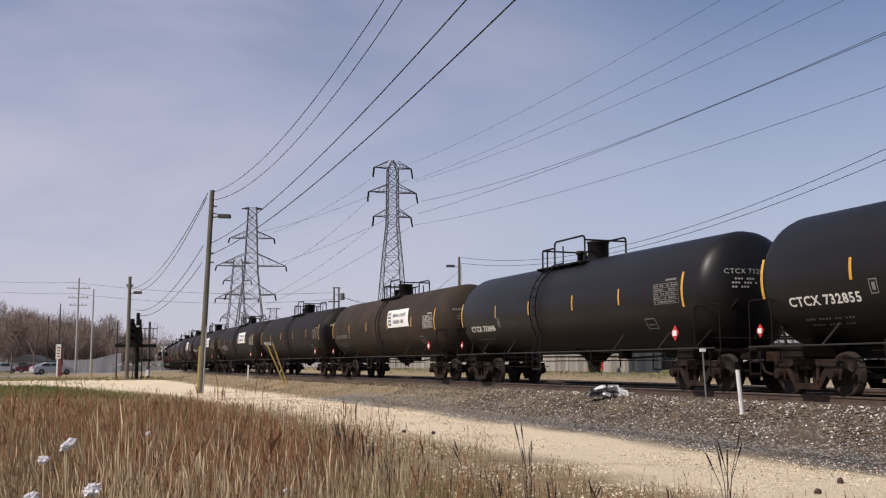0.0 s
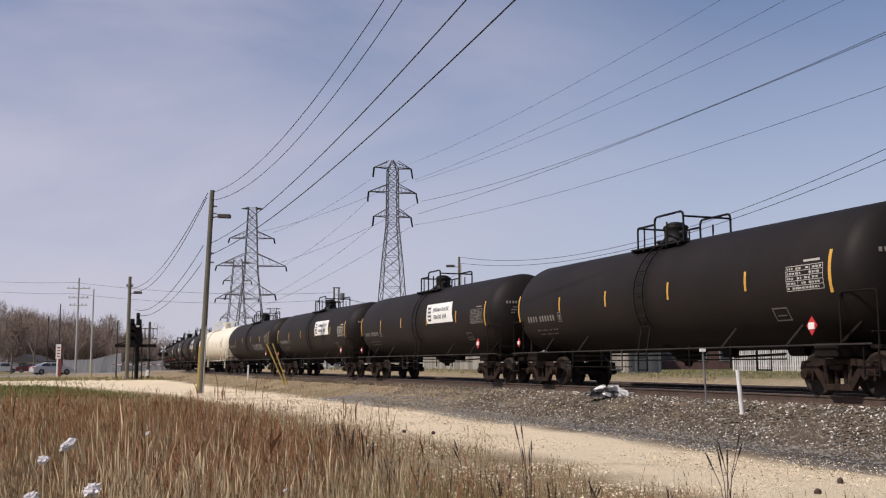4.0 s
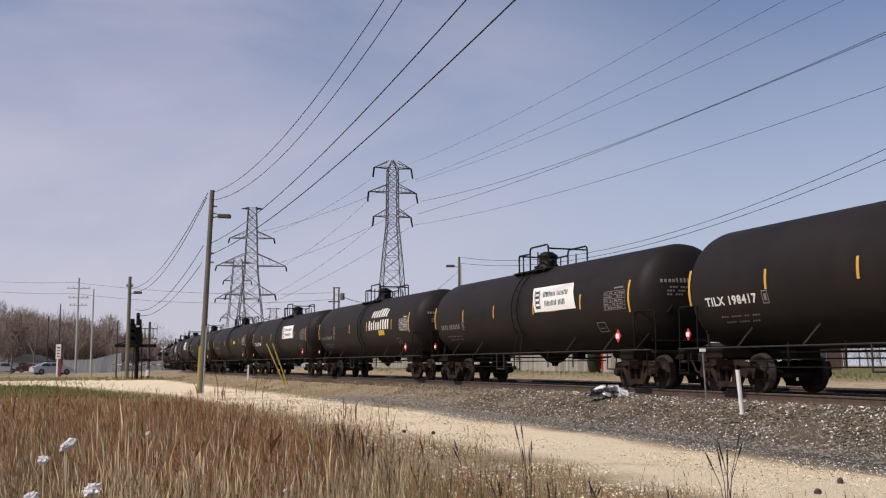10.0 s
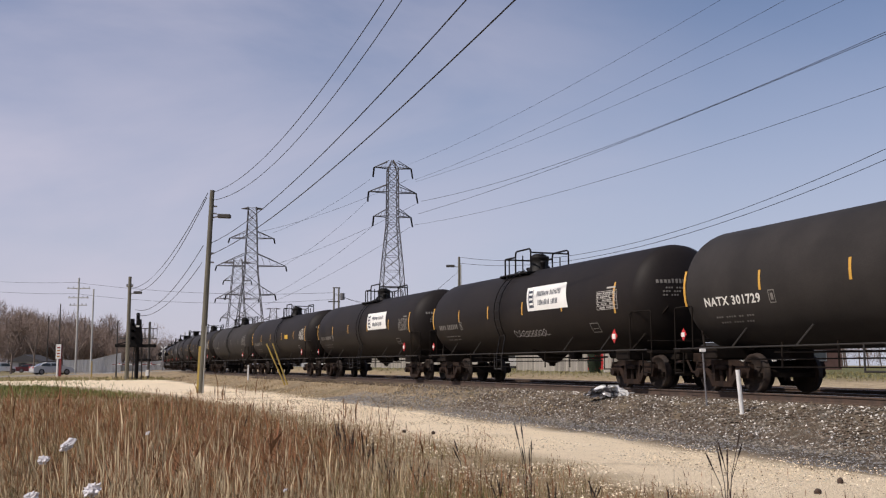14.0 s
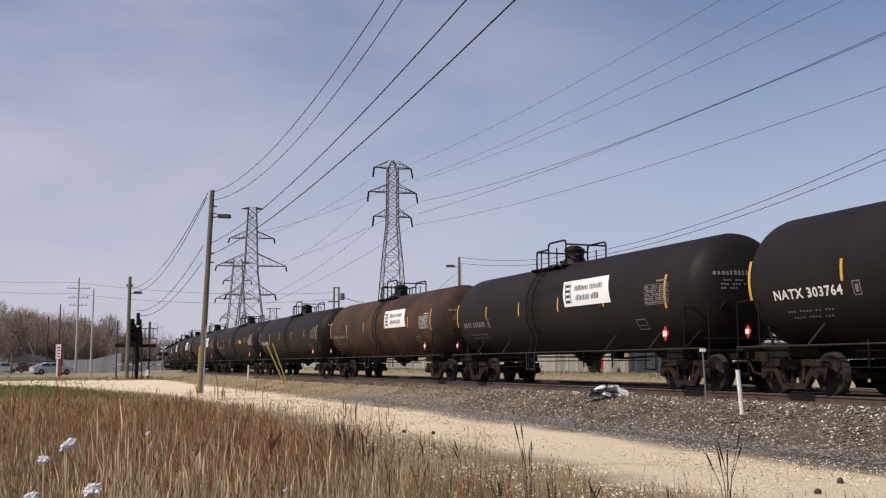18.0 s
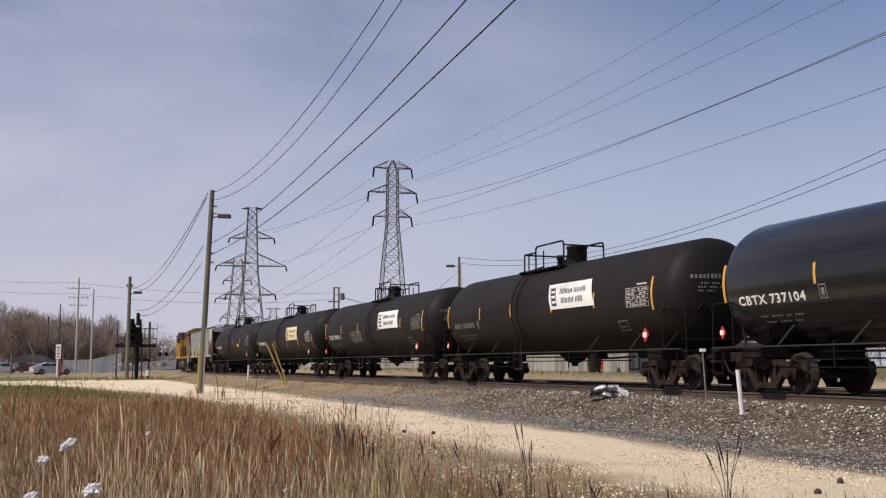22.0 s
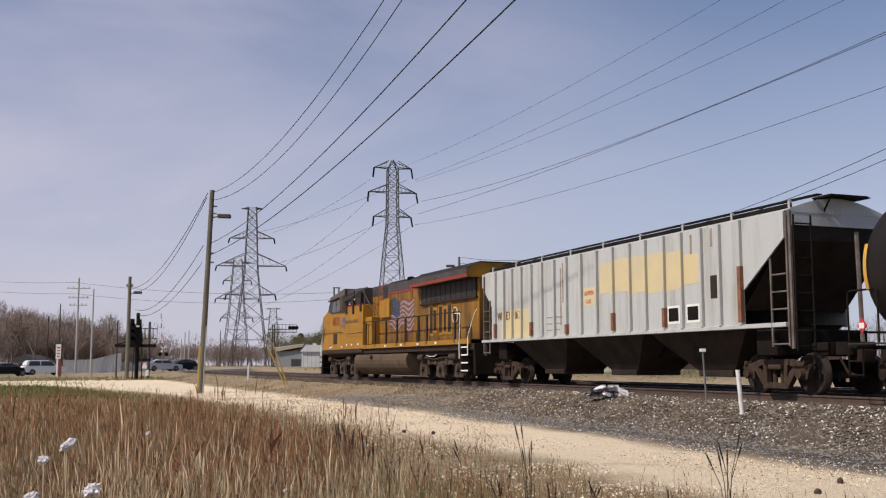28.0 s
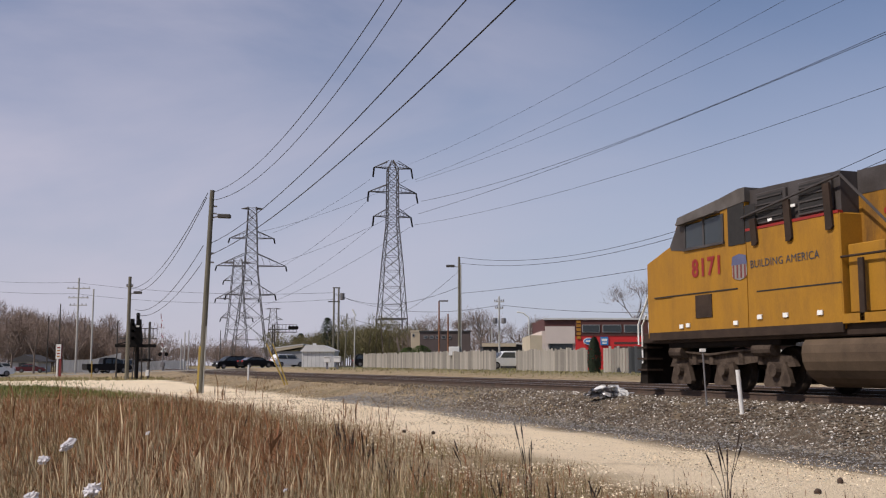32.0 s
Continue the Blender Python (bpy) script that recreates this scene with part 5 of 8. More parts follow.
    part("red_line", box(B(), 4.0, 10.44, -1.529, -1.51, 4.09, 4.19), "loco_red", rad, "red stripe")
    # dark sheet: the shade below the overhang is put into its colour
    part("radiator_underside", box(B(), 4.1, 10.42, -1.50, -0.99, 4.055, 4.066), "loco_roof", rad, "underside of the overhang with its shade painted dark")
    # intake grille, drawn longer so its black also paints the overhang's shadow on the hood
    part("radiator_core", box(B(), 4.3, 10.2, -1.06, -0.97, 3.34, 4.05, 0.02), "grille", rad, "dark radiator intake, widened to paint the overhang's shadow")
    for i in range(11):
        part("core_bar", box(B(), 4.36 + 0.55 * i, 4.40 + 0.55 * i, -1.075, -1.05, 3.32, 4.03), "loco_frame", rad)
    part("intake_sill", box(B(), 4.2, 10.3, -1.10, -0.98, 3.27, 3.34, 0.01), "loco_frame", rad)
    for i in range(3):
        part("air_horn", rod(B(), (1.5 + 0.22 * i, -0.3, 4.66), (1.3 + 0.22 * i, -0.6, 4.72), 0.03, 0.11, n=10), "under", lo, "black air horn")
    part("antenna_box", box(B(), -7.4, -6.5, -0.5, 0.5, 4.58, 4.72, 0.03), "loco_roof_pale", lo)
    part("antenna", lathe(B(), [(0.0, 0.12), (0.05, 0.1), (0.05, 0.0)], 8, pose(-6.2, -0.2, 4.78)), "under", lo)
    # fuel tank
    bm = B()
    prof = [(-1.44, 1.18), (-1.52, 1.06), (-1.55, 0.90), (-1.53, 0.72), (-1.45, 0.54), (-1.31, 0.38), (-1.12, 0.26), (-0.9, 0.19), (0.9, 0.19), (1.12, 0.26), (1.31, 0.38), (1.45, 0.54), (1.53, 0.72), (1.55, 0.90), (1.52, 1.06), (1.44, 1.18)]
    rr = [[bm.verts.new((x, y, z)) for y, z in prof] for x in (-4.05, 3.7)]
    for i in range(len(prof)):
        j = (i + 1) % len(prof)
        bm.faces.new((rr[0][i], rr[0][j], rr[1][j], rr[1][i]))
    bm.faces.new(rr[0])
    bm.faces.new(rr[1])
    bmesh.ops.recalc_face_normals(bm, faces=bm.faces)
    ft = part("fuel_tank", bm, "loco_tank", lo, "brown-grey fuel tank")
    part("filler_cap", lathe(B(), [(0.0, 0.1), (0.09, 0.1), (0.1, 0.0)], 10, pose(-1.2, -1.54, 1.05, 90)), "loco_frame", ft)
    # trucks
    for x0 in (-7.3, 6.9):
        tr = part("truck", box(B(), -2.4, 2.4, -0.6, 0.6, 0.55, 0.95, 0.04), "under", lo, "three-axle locomotive truck", at=pose(x0, 0, 0))
        shared("loco_sf", loco_side_frame, "loco_truck", tr, "side_frame", "grey-brown cast truck frame")
        shared("loco_sf", loco_side_frame, "loco_truck", tr, "side_frame", "grey-brown cast truck frame", FLIP)
        for ax in (-1.95, 0.0, 1.95):
            wheel6(tr, ax)
        part("brake_gear", loco_gear(x0), "loco_truck", lo, "dusty air pipes and cylinders")
        part("equipment", box(B(), x0 - 2.3, x0 + 2.3, -1.35, -0.9, 1.08, 1.25, 0.03), "under", lo)
    # railings
    stan = None
    for x in (-2.2, -0.72, 0.91, 2.44, 3.56, 5.18, 6.19, 9.25, 9.69):
        shared("stanchion", lambda: box(B(), -0.075, 0.075, -1.56, -1.50, 1.50, 2.74, 0.01), "loco_frame", lo, "stanchion", "dark handrail post", pose(x, 0, 0))
    part("handrail", pipe(B(), [(-2.75, -1.53, 2.80), (9.7, -1.53, 2.74)], 0.025), "loco_frame", lo)
    part("handrail", pipe(B(), [(-5.9, -1.60, 4.02), (-2.6, -1.60, 4.45), (-1.4, -1.3, 3.1)], 0.03), "loco_grey", lo, "grey sloping hand rail")
    part("grab_rail", pipe(B(), [(9.3, -1.55, 2.68), (9.75, -1.55, 2.68), (9.82, -1.55, 2.6), (9.78, -1.58, 1.5), (9.8, -1.58, 0.9)], 0.021), "reflector", lo, "white grab rail")
    part("grab_rail", pipe(B(), [(11.3, -1.5, 2.75), (11.1, -1.5, 2.6), (10.55, -1.55, 1.75), (10.55, -1.55, 1.05)], 0.021), "reflector", lo, "white grab rail")
    for z in (0.42, 0.72, 1.02, 1.32):
        part("step", box(B(), 9.95, 10.6, -1.56, -1.1, z, z + 0.05), "loco_frame", lo, "steel step")
        part("step_edge", box(B(), 9.95, 10.6, -1.575, -1.56, z, z + 0.05), "reflector", lo)
    part("step_side", box(B(), 9.86, 9.92, -1.56, -1.0, 0.35, 1.5), "loco_frame", lo)
    for z in (0.5, 0.8, 1.1):
        part("step", box(B(), -10.95, -10.45, -1.5, -1.0, z, z + 0.05), "loco_frame", lo, "steel step")
    part("grab_rail", pipe(B(), [(-10.35, -1.45, 2.55), (-10.6, -1.45, 2.2), (-10.95, -1.45, 1.75), (-10.95, -1.45, 1.2)], 0.026), "reflector", lo, "white grab rail")
    part("grab_rail", pipe(B(), [(-10.5, -1.45, 2.0), (-10.75, -1.45, 1.7), (-10.75, -1.45, 0.7)], 0.026), "reflector", lo, "white grab rail")
    part("pilot", poly(B(), [(-11.0, 0.15), (-10.6, 0.15), (-10.6, 1.5), (-10.75, 1.5)], -1.4, 1.4), "under", lo, "black pilot plate")
    part("rear_pilot", poly(B(), [(10.75, 0.3), (11.0, 0.3), (10.9, 1.5), (10.7, 1.5)], -1.4, 1.4), "under", lo)
    for sx, m in ((1, pose(2.6, 0, 0)), (-1, pose(-2.6, 0, 0) @ FLIP)):
        part("coupler", coupler_mesh(), "truck_rust", lo, at=m)
    for x, z in ((-8.6, 1.62), (-6.3, 1.62), (-5.4, 1.72), (-4.5, 1.72), (-3.4, 1.72), (-8.3, 1.64)):
        shared("reflector", lambda: box(B(), -0.08, 0.08, -1.575, -1.55, -0.05, 0.05), "reflector", lo, "reflector", "white reflector", pose(x, 0, z))
    for x in (0.9, 3.1, 5.2, 7.3):
        shared("reflector", lambda: None, "reflector", lo, "reflector", "white reflector", pose(x, -0.01, 1.56))
    part("hanging_cable", pipe(B(), [(5.4, -1.3, 1.35), (5.45, -1.3, 1.1), (5.9, -1.32, 1.02), (6.5, -1.32, 1.02), (6.9, -1.32, 1.12), (7.1, -1.3, 1.38)], 0.018, 5), "reflector", lo, "loose pale cable")
    # painted marks
    vs, fs = letters("8171", 0.43, 1.1)
    part("road_number", decal(vs, fs, -8.08, 2.83, -1.558), "loco_red", cab, "red painted number")
    vs, fs = letters("BUILDING AMERICA", 0.175, 1.05)
    part("slogan", decal(vs, fs, -5.70, 2.84, -1.551), "sign_ink", aux, "dark painted slogan")
    sh = part("shield_emblem", decal([(0, 0.36), (0, 0.10), (0.12, 0.03), (0.28, 0.0), (0.44, 0.03), (0.56, 0.10), (0.56, 0.36)], [tuple(range(7))], -6.38, 2.60, -1.558), "flag_white", cab, "striped shield emblem")
    for i in range(4):
        part("shield_stripe", decal([(0, 0.05), (0.06, 0.05), (0.06, 0.36), (0, 0.36)], [(0, 1, 2, 3)], -6.35 + 0.145 * i, 2.60, -1.561), "flag_red", sh)
    part("shield_top", decal([(-0.02, 0), (0.58, 0), (0.54, 0.20), (0.28, 0.25), (0.02, 0.20)], [tuple(range(5))], -6.38, 2.96, -1.561), "shield_blue", sh)

    def wave(u, v):
        """A point of the flag: u along, v up, both 0 to 1."""
        dz = 0.13 * math.sin(2 * math.pi * (2.1 * u + 0.05)) + 0.07 * math.sin(11 * u + 2 + 3 * v)
        return 0.08 + 3.15 * u + 0.28 * (v - 1) * (1 - u), 2.36 + 1.42 * v + dz - 0.12 * u
    n = 18

    def stripe(v0, v1, u0=0.0, u1=1.0):
        vs = [wave(u0 + (u1 - u0) * i / n, v) for i in range(n + 1) for v in (v0, v1)]
        return vs, [(2 * i, 2 * i + 2, 2 * i + 3, 2 * i + 1) for i in range(n)]
    fl = None
    for k in range(13):
        o = part("flag_stripe", decal(*stripe(k / 13, (k + 1) / 13), 0, 0, -0.992), "flag_red" if k % 2 == 0 else "flag_white", hood, "painted flag stripe")
    ca = part("flag_canton", decal(*stripe(6 / 13, 1.0, 0.0, 0.42), 0, 0, -0.996), "flag_blue", hood, "blue field of a painted flag")
    vs, fs = [], []
    for i in range(5):
        for j in range(6):
            x, z = wave(0.035 + 0.07 * j + 0.02 * (i % 2), 0.52 + 0.1 * i)
            k = len(vs)
            vs += [(x, z), (x + 0.045, z), (x + 0.045, z + 0.045), (x, z + 0.045)]
            fs.append((k, k + 1, k + 2, k + 3))
    tagged(part("star_field", decal(vs, fs, 0, 0, -0.999), "flag_white", ca), kind="stuff")
    part("flag_pole", box(B(), -0.03, 0.03, -1.0, -0.99, 1.75, 3.95), "flag_white", hood, at=Matrix.Translation((-1.42, 0, 0.12)) @ Matrix.Rotation(0.38, 4, "Y"))
    return lo


TRAIN.append((locomotive(), 1155.0))


# ---- poles, towers and wires ----
M["wood_pole"] = material("wood_pole", (0.17, 0.155, 0.115), 0.9, vary=0.2, scale=2.0, second=(0.11, 0.10, 0.075), stretch=(3, 3, 0.3), bump=0.3)
M["dark_pole"] = material("dark_pole", (0.07, 0.062, 0.055), 0.85, vary=0.2, scale=2.0)
M["steel"] = material("steel", (0.22, 0.215, 0.22), 0.55, metal=0.4, vary=0.15, scale=2.0, second=(0.15, 0.14, 0.14))
M["lattice"] = material("lattice", (0.075, 0.068, 0.070), 0.7, vary=0.2, scale=0.5, second=(0.11, 0.10, 0.098))
M["pale_pole"] = material("pale_pole", (0.42, 0.41, 0.38), 0.7, vary=0.1, scale=2.0)
M["black"] = material("black", (0.009, 0.008, 0.008), 0.8, vary=0.2, spec=0.1)
M["wire"] = material("wire", (0.025, 0.025, 0.03), 0.6, vary=0.1)
M["yellow_post"] = material("yellow_post", (0.42, 0.29, 0.045), 0.6, vary=0.15, scale=3.0, second=(0.33, 0.24, 0.07))
M["white_paint"] = material("white_paint", (0.74, 0.73, 0.70), 0.5, vary=0.06, scale=3.0)
M["wall_maroon_post"] = material("maroon_paint", (0.20, 0.025, 0.022), 0.6, vary=0.12)
M["alloy"] = material("alloy", (0.50, 0.49, 0.50), 0.45, metal=0.4, vary=0.25, scale=9.0, second=(0.3, 0.29, 0.29))
M["amber"] = material("amber", (0.45, 0.20, 0.02), 0.4)


def standing(name, x, y, label, category, group=""):
    """An empty at the foot of a thing on the ground."""
    ob = new(name)
    ob.location = (x, y, ground_z(x, y))
    return tagged(ob, label, category, group)


def pole(x, y, top, r, mat, label, category="utility pole", arms=(), lamp=None, lean=0.0, group="", boxes=(), name="utility_pole", yaw=0.0):
    p = standing(name, x, y, label, category, group)
    h = top - p.location.z
    p.rotation_euler = (0, lean, 0)
    part("shaft", lathe(B(), [(0.0, h), (r * 0.75, h), (r, 0.0), (r, -0.6)], 12), mat, p, smooth=False)
    for z, half, thick in arms:
        a = part("crossarm", box(B(), -half, half, -thick, thick, z - thick, z + thick, 0.02), mat, p, at=Matrix.Rotation(yaw, 4, "Z"))
        for u in (-0.9, -0.45, 0.45, 0.9):
            part("insulator", lathe(B(), [(0.0, 0.2), (0.05, 0.18), (0.07, 0.1), (0.04, 0.0)], 8, pose(u * half, 0, z + thick)), "steel", a)
    if lamp:
        z, side, ln = lamp
        arm = part("lamp_arm", rod(B(), (0, 0, z - 0.1), (side * ln * 0.5, 0, z), 0.04), "steel", p)
        part("lamp_head", box(B(), side * ln * 0.35, side * ln, -0.16, 0.16, z - 0.10, z + 0.12, 0.04), "dark_pole", p, "dark box-shaped street lamp head")
    for u, z, w, hh, mt in boxes:
        part("transformer", lathe(B(), [(0.0, hh), (w * 0.9, hh), (w, hh * 0.9), (w, 0.05), (0.0, 0.0)], 12, pose(u, -0.2, z)), mt, p)
    return p


# the tall timber pole at the road, with its lamp, its conduit and its yellow guard
pA = pole(-13.09, 55.00, 11.15, 0.17, "wood_pole", "tall weathered timber pole with a street lamp arm", lamp=(9.76 - 0.1, 1, 1.1), lean=0.032, arms=())
part("conduit", rod(B(), (0.15, -0.10, -0.1), (0.15, -0.10, 3.6), 0.035), "pale_pole", pA, "pale conduit")
part("pole_guard", box(B(), -0.20, -0.07, -0.15, -0.02, 0.0, 2.5, 0.02), "yellow_post", pA, "yellow plastic guard")
for z in (10.2, 9.8, 7.6, 7.1):
    part("cable_bracket", box(B(), -0.05, 0.32, -0.04, 0.04, z - 0.04, z + 0.04), "steel", pA)
# left background
pole(-54.23, 150.00, 14.52, 0.16, "pale_pole", "distant power pole with three crossarms", arms=((12.6, 1.7, 0.07), (11.2, 1.5, 0.07), (10.1, 1.3, 0.07)))
pole(-44.36, 128.00, 11.17, 0.12, "pale_pole", "slim plain steel pole beside the road", "pole", name="steel_pole")
pole(-53.03, 140.00, 10.03, 0.10, "dark_pole", "thin dark pole before bare trees", "pole")
pole(-58.49, 150.00, 8.79, 0.10, "dark_pole", "thin dark pole before bare trees", "pole")
pole(-35.36, 110.00, 6.37, 0.09, "dark_pole", "short dark pole with a side arm", "pole", lamp=(4.2, 1, 0.8))
for px, top, d in ((-43.87, 5.97, 170.00), (-42.03, 6.94, 165.00), (-40.14, 7.04, 160.00), (-43.94, 8.42, 200.00)):
    pole(px, d, top, 0.11, "pale_pole" if d < 180 else "dark_pole", "distant slim pole beside the crossing", "pole", group="distant poles")
# right background
ph = standing("double_pole", -14.27, 135.00, "pair of timber poles with a transformer", "utility pole")
for u in (-0.32, 0.32):
    part("shaft", lathe(B(), [(0.0, 10.6), (0.11, 10.6), (0.15, 0.0), (0.15, -0.5)], 10, pose(u, 0, 0)), "wood_pole", ph)
part("crossarm", box(B(), -1.1, 0.5, -0.08, 0.08, 8.6, 8.75), "dark_pole", ph)
part("crossarm", box(B(), -0.5, 0.5, -0.08, 0.08, 10.45, 10.6), "dark_pole", ph)
part("transformer", lathe(B(), [(0.0, 0.9), (0.3, 0.9), (0.3, 0.0), (0.0, 0.0)], 10, pose(0.8, 0, 8.9)), "steel", ph)
pole(-11.42, 118.00, 7.57, 0.10, "wood_pole", "leaning bare timber pole", "pole", lean=0.035)
pole(-9.78, 112.00, 6.96, 0.08, "pale_pole", "pale lamp post with a slanting arm", "lamp post", name="lamp_post")
part("lamp_arm", rod(B(), (-9.65, 112.00, 6.96), (-10.03, 112.00, 7.71), 0.09), "white_paint", bpy.data.objects["lamp_post"]).matrix_parent_inverse = bpy.data.objects["lamp_post"].matrix_basis.inverted()
p2 = pole(1.48, 92.00, 11.42, 0.14, "wood_pole", "timber pole with a street lamp and a meter box", lamp=(10.49 - 1.1, -1, 1.2))
part("conduit", rod(B(), (0.17, -0.05, 0.4), (0.15, -0.05, 9.5), 0.05), "pale_pole", p2)
part("meter_box", box(B(), -0.95, 0.0, -0.35, -0.1, 1.25, 2.05, 0.03), "white_paint", p2, "white meter box")
pole(5.84, 105.00, 8.67, 0.11, "pale_pole", "pole with a pair of transformers", boxes=((-0.45, 4.6, 0.25, 0.6, "steel"), (0.45, 4.6, 0.25, 0.6, "steel")), arms=((6.9, 0.5, 0.05), (6.2, 0.4, 0.05)))
pole(5.74, 120.00, 6.00, 0.09, "pale_pole", "small pole behind the fence", "pole")
for px, d, top in ((-0.39, 100.00, 7.89), (0.51, 102.00, 6.70)):
    pole(px, d, top, 0.10, "rust", "rust-red steel sign post", "post", group="red posts", name="steel_post")
part("lamp_head", box(B(), 0.0, 0.9, -0.1, 0.1, 6.6, 6.75), "steel", bpy.data.objects["steel_post"])


def tower(x, y, levels, arms, label, yaw=0.0, member=0.11, detail=9):
    """Lattice pylon: levels are (height, half width); arms are (height, half length, drop of its insulators)."""
    t = standing("transmission_tower", x, y, label, "pylon", "pylons")
    z0 = t.location.z
    t.rotation_euler = (0, 0, yaw)
    lv = [(z - z0, w) for z, w in levels]

    def width(z):
        return lerp(z, lv)
    for sx, sy in ((-1, -1), (1, -1), (1, 1), (-1, 1)):
        bm = B()
        for (a, u), (b, v) in zip(lv, lv[1:]):
            rod(bm, (sx * u, sy * u, a), (sx * v, sy * v, b), member, n=4)
        part("leg", bm, "lattice", t)
    bm = B()
    z = lv[0][0]
    while z < lv[-1][0] - 0.6:
        u = width(z)
        z2 = min(lv[-1][0], z + max(1.3, 1.5 * u))
        v = width(z2)
        for k in range(4):
            c = [(-1, -1), (1, -1), (1, 1), (-1, 1)]
            (ax, ay), (bx, by) = c[k], c[(k + 1) % 4]
            rod(bm, (ax * u, ay * u, z), (bx * v, by * v, z2), member * 0.55, n=3)
            rod(bm, (bx * u, by * u, z), (ax * v, ay * v, z2), member * 0.55, n=3)
            if k % 2 == 0:
                rod(bm, (ax * v, ay * v, z2), (bx * v, by * v, z2), member * 0.5, n=3)
        z = z2
    tagged(part("bracing", bm, "lattice", t), kind="stuff")
    if len(lv) > 5:                               # a strong belt round the legs
        zb, u = lv[1]
        for k in range(4):
            (ax, ay), (bx, by) = ((-1, -1), (1, -1), (1, 1), (-1, 1))[k], ((1, -1), (1, 1), (-1, 1), (-1, -1))[k]
            part("belt", rod(B(), (ax * u, ay * u, zb), (bx * u, by * u, zb), member, n=4), "lattice", t)
    for za, half, drop, rise in arms:
        za -= z0
        for sx in (-1, 1):
            bm = B()
            w = width(za)
            for sy in (-1, 1):
                rod(bm, (sx * w, sy * w, za), (sx * half, 0, za), member * 0.8, n=4)
                rod(bm, (sx * w, sy * w, za + rise), (sx * half, 0, za), member * 0.7, n=4)
            k = 4
            for i in range(1, k):
                q = i / k
                rod(bm, (sx * (w + (half - w) * q), 0, za), (sx * (w + (half - w) * (q - 0.12)), 0, za + rise * (1 - q)), member * 0.5, n=3)
            a = part("arm", bm, "lattice", t)
            if drop:
                part("insulator_string", rod(B(), (sx * half, 0, za), (sx * (half + 0.25), -0.3, za - drop), 0.17, n=6), "black", a, "dark insulator string")
    return t


T1, T2, T3 = (-9.62, 190.00), (-43.88, 230.00), (-61.24, 300.00)
tower(*T1, [(1.0, 2.75), (10.20, 2.45), (20.34, 1.75), (28.43, 1.05), (38.80, 0.95), (40.55, 0.12)],
      [(39.02, 3.6, 1.9, 1.3), (34.31, 4.6, 2.0, 1.5), (29.62, 3.6, 1.9, 1.5)], "tall grey steel lattice pylon with three crossarm levels", 0.25)
tower(*T2, [(1.0, 4.2), (12.66, 2.7), (22.99, 1.5), (37.11, 0.95), (37.77, 0.95)],
      [(37.38, 2.5, 0, 0.2), (30.55, 5.0, 1.2, 1.6), (24.16, 7.8, 1.2, 2.8), (17.56, 5.5, 1.2, 2.0)], "grey steel lattice pylon with long truss arms", 0.1)
tower(*T3, [(1.0, 4.0), (16.04, 2.4), (32.58, 1.2), (33.08, 1.2)],
      [(31.90, 5.0, 0, 0.4), (26.65, 4.0, 1.2, 1.6), (21.25, 6.2, 1.2, 2.2), (15.54, 4.6, 1.2, 1.8)], "more distant grey lattice pylon", 0.1)
tower(-70.55, 420.00, [(1.0, 3.0), (25.14, 1.2)], [(24.90, 3.2, 0, 0.3), (20.44, 4.0, 0, 1.2)], "far small lattice pylon", 0.1)


def wire(a, b, sag, r=0.012, group="overhead wires", n=24):
    a, b = Vector(a), Vector(b)
    cu = []
    for i in range(n + 1):
        t = i / n
        p = a.lerp(b, t)
        p.z -= 4 * sag * t * (1 - t)
        cu.append(p)
    bm = B()
    rings = []
    for i, p in enumerate(cu):
        d = (cu[min(i + 1, n)] - cu[max(i - 1, 0)]).normalized()
        s = d.cross(Vector((0, 0, 1))).normalized()
        u = s.cross(d)
        rings.append([bm.verts.new(p + r * (math.cos(k * math.pi / 2) * s + math.sin(k * math.pi / 2) * u)) for k in range(4)])
    for p, q in zip(rings, rings[1:]):
        for k in range(4):
            bm.faces.new((p[k], p[(k + 1) % 4], q[(k + 1) % 4], q[k]))
    ob = part("overhead_wire", bm, "wire", None)
    return tagged(ob, "dark overhead wire hung between poles", "wire", group)


def beyond(a, b, k):
    a, b = Vector(a), Vector(b)
    return a + (b - a) * k


for a, b, sag, r in (((-12.61, 55.00, 11.06), (-1.63, 27.00, 11.61), 0.98, 0.016), ((-12.59, 55.00, 10.61), (-1.11, 26.50, 11.42), 1.17, 0.016),
                     ((-12.75, 55.00, 8.20), (0.44, 18.20, 8.33), 0.62, 0.018), ((-12.73, 55.00, 7.57), (1.22, 16.50, 7.69), 0.55, 0.020)):
    wire(a, b, sag, r)
for a, b, sag in (((-12.98, 55.00, 10.99), (-29.21, 95.00, 8.80), 1.2), ((-13.03, 55.00, 10.74), (-29.09, 95.00, 8.48), 1.4), ((-13.15, 55.00, 8.07), (-28.93, 95.00, 6.77), 1.2), ((-13.19, 55.00, 7.14), (-28.91, 95.00, 6.35), 1.1)):
    wire(a, b, sag, 0.022)
for a, b, sag, r in (((-6.70, 190.00, 39.67), (25.07, 88.00, 34.35), 1.0, 0.018), ((-5.29, 190.00, 36.82), (29.53, 84.00, 32.86), 1.1, 0.020), ((-5.18, 190.00, 36.38), (33.82, 82.00, 32.12), 1.1, 0.020),
                     ((-4.20, 190.00, 32.61), (36.25, 80.00, 28.66), 1.71, 0.030), ((-4.84, 190.00, 30.15), (36.23, 80.00, 28.46), 0.91, 0.030), ((-5.48, 190.00, 28.04), (36.02, 80.00, 24.08), 1.36, 0.023)):
    wire(a, b, sag, r, "power lines")
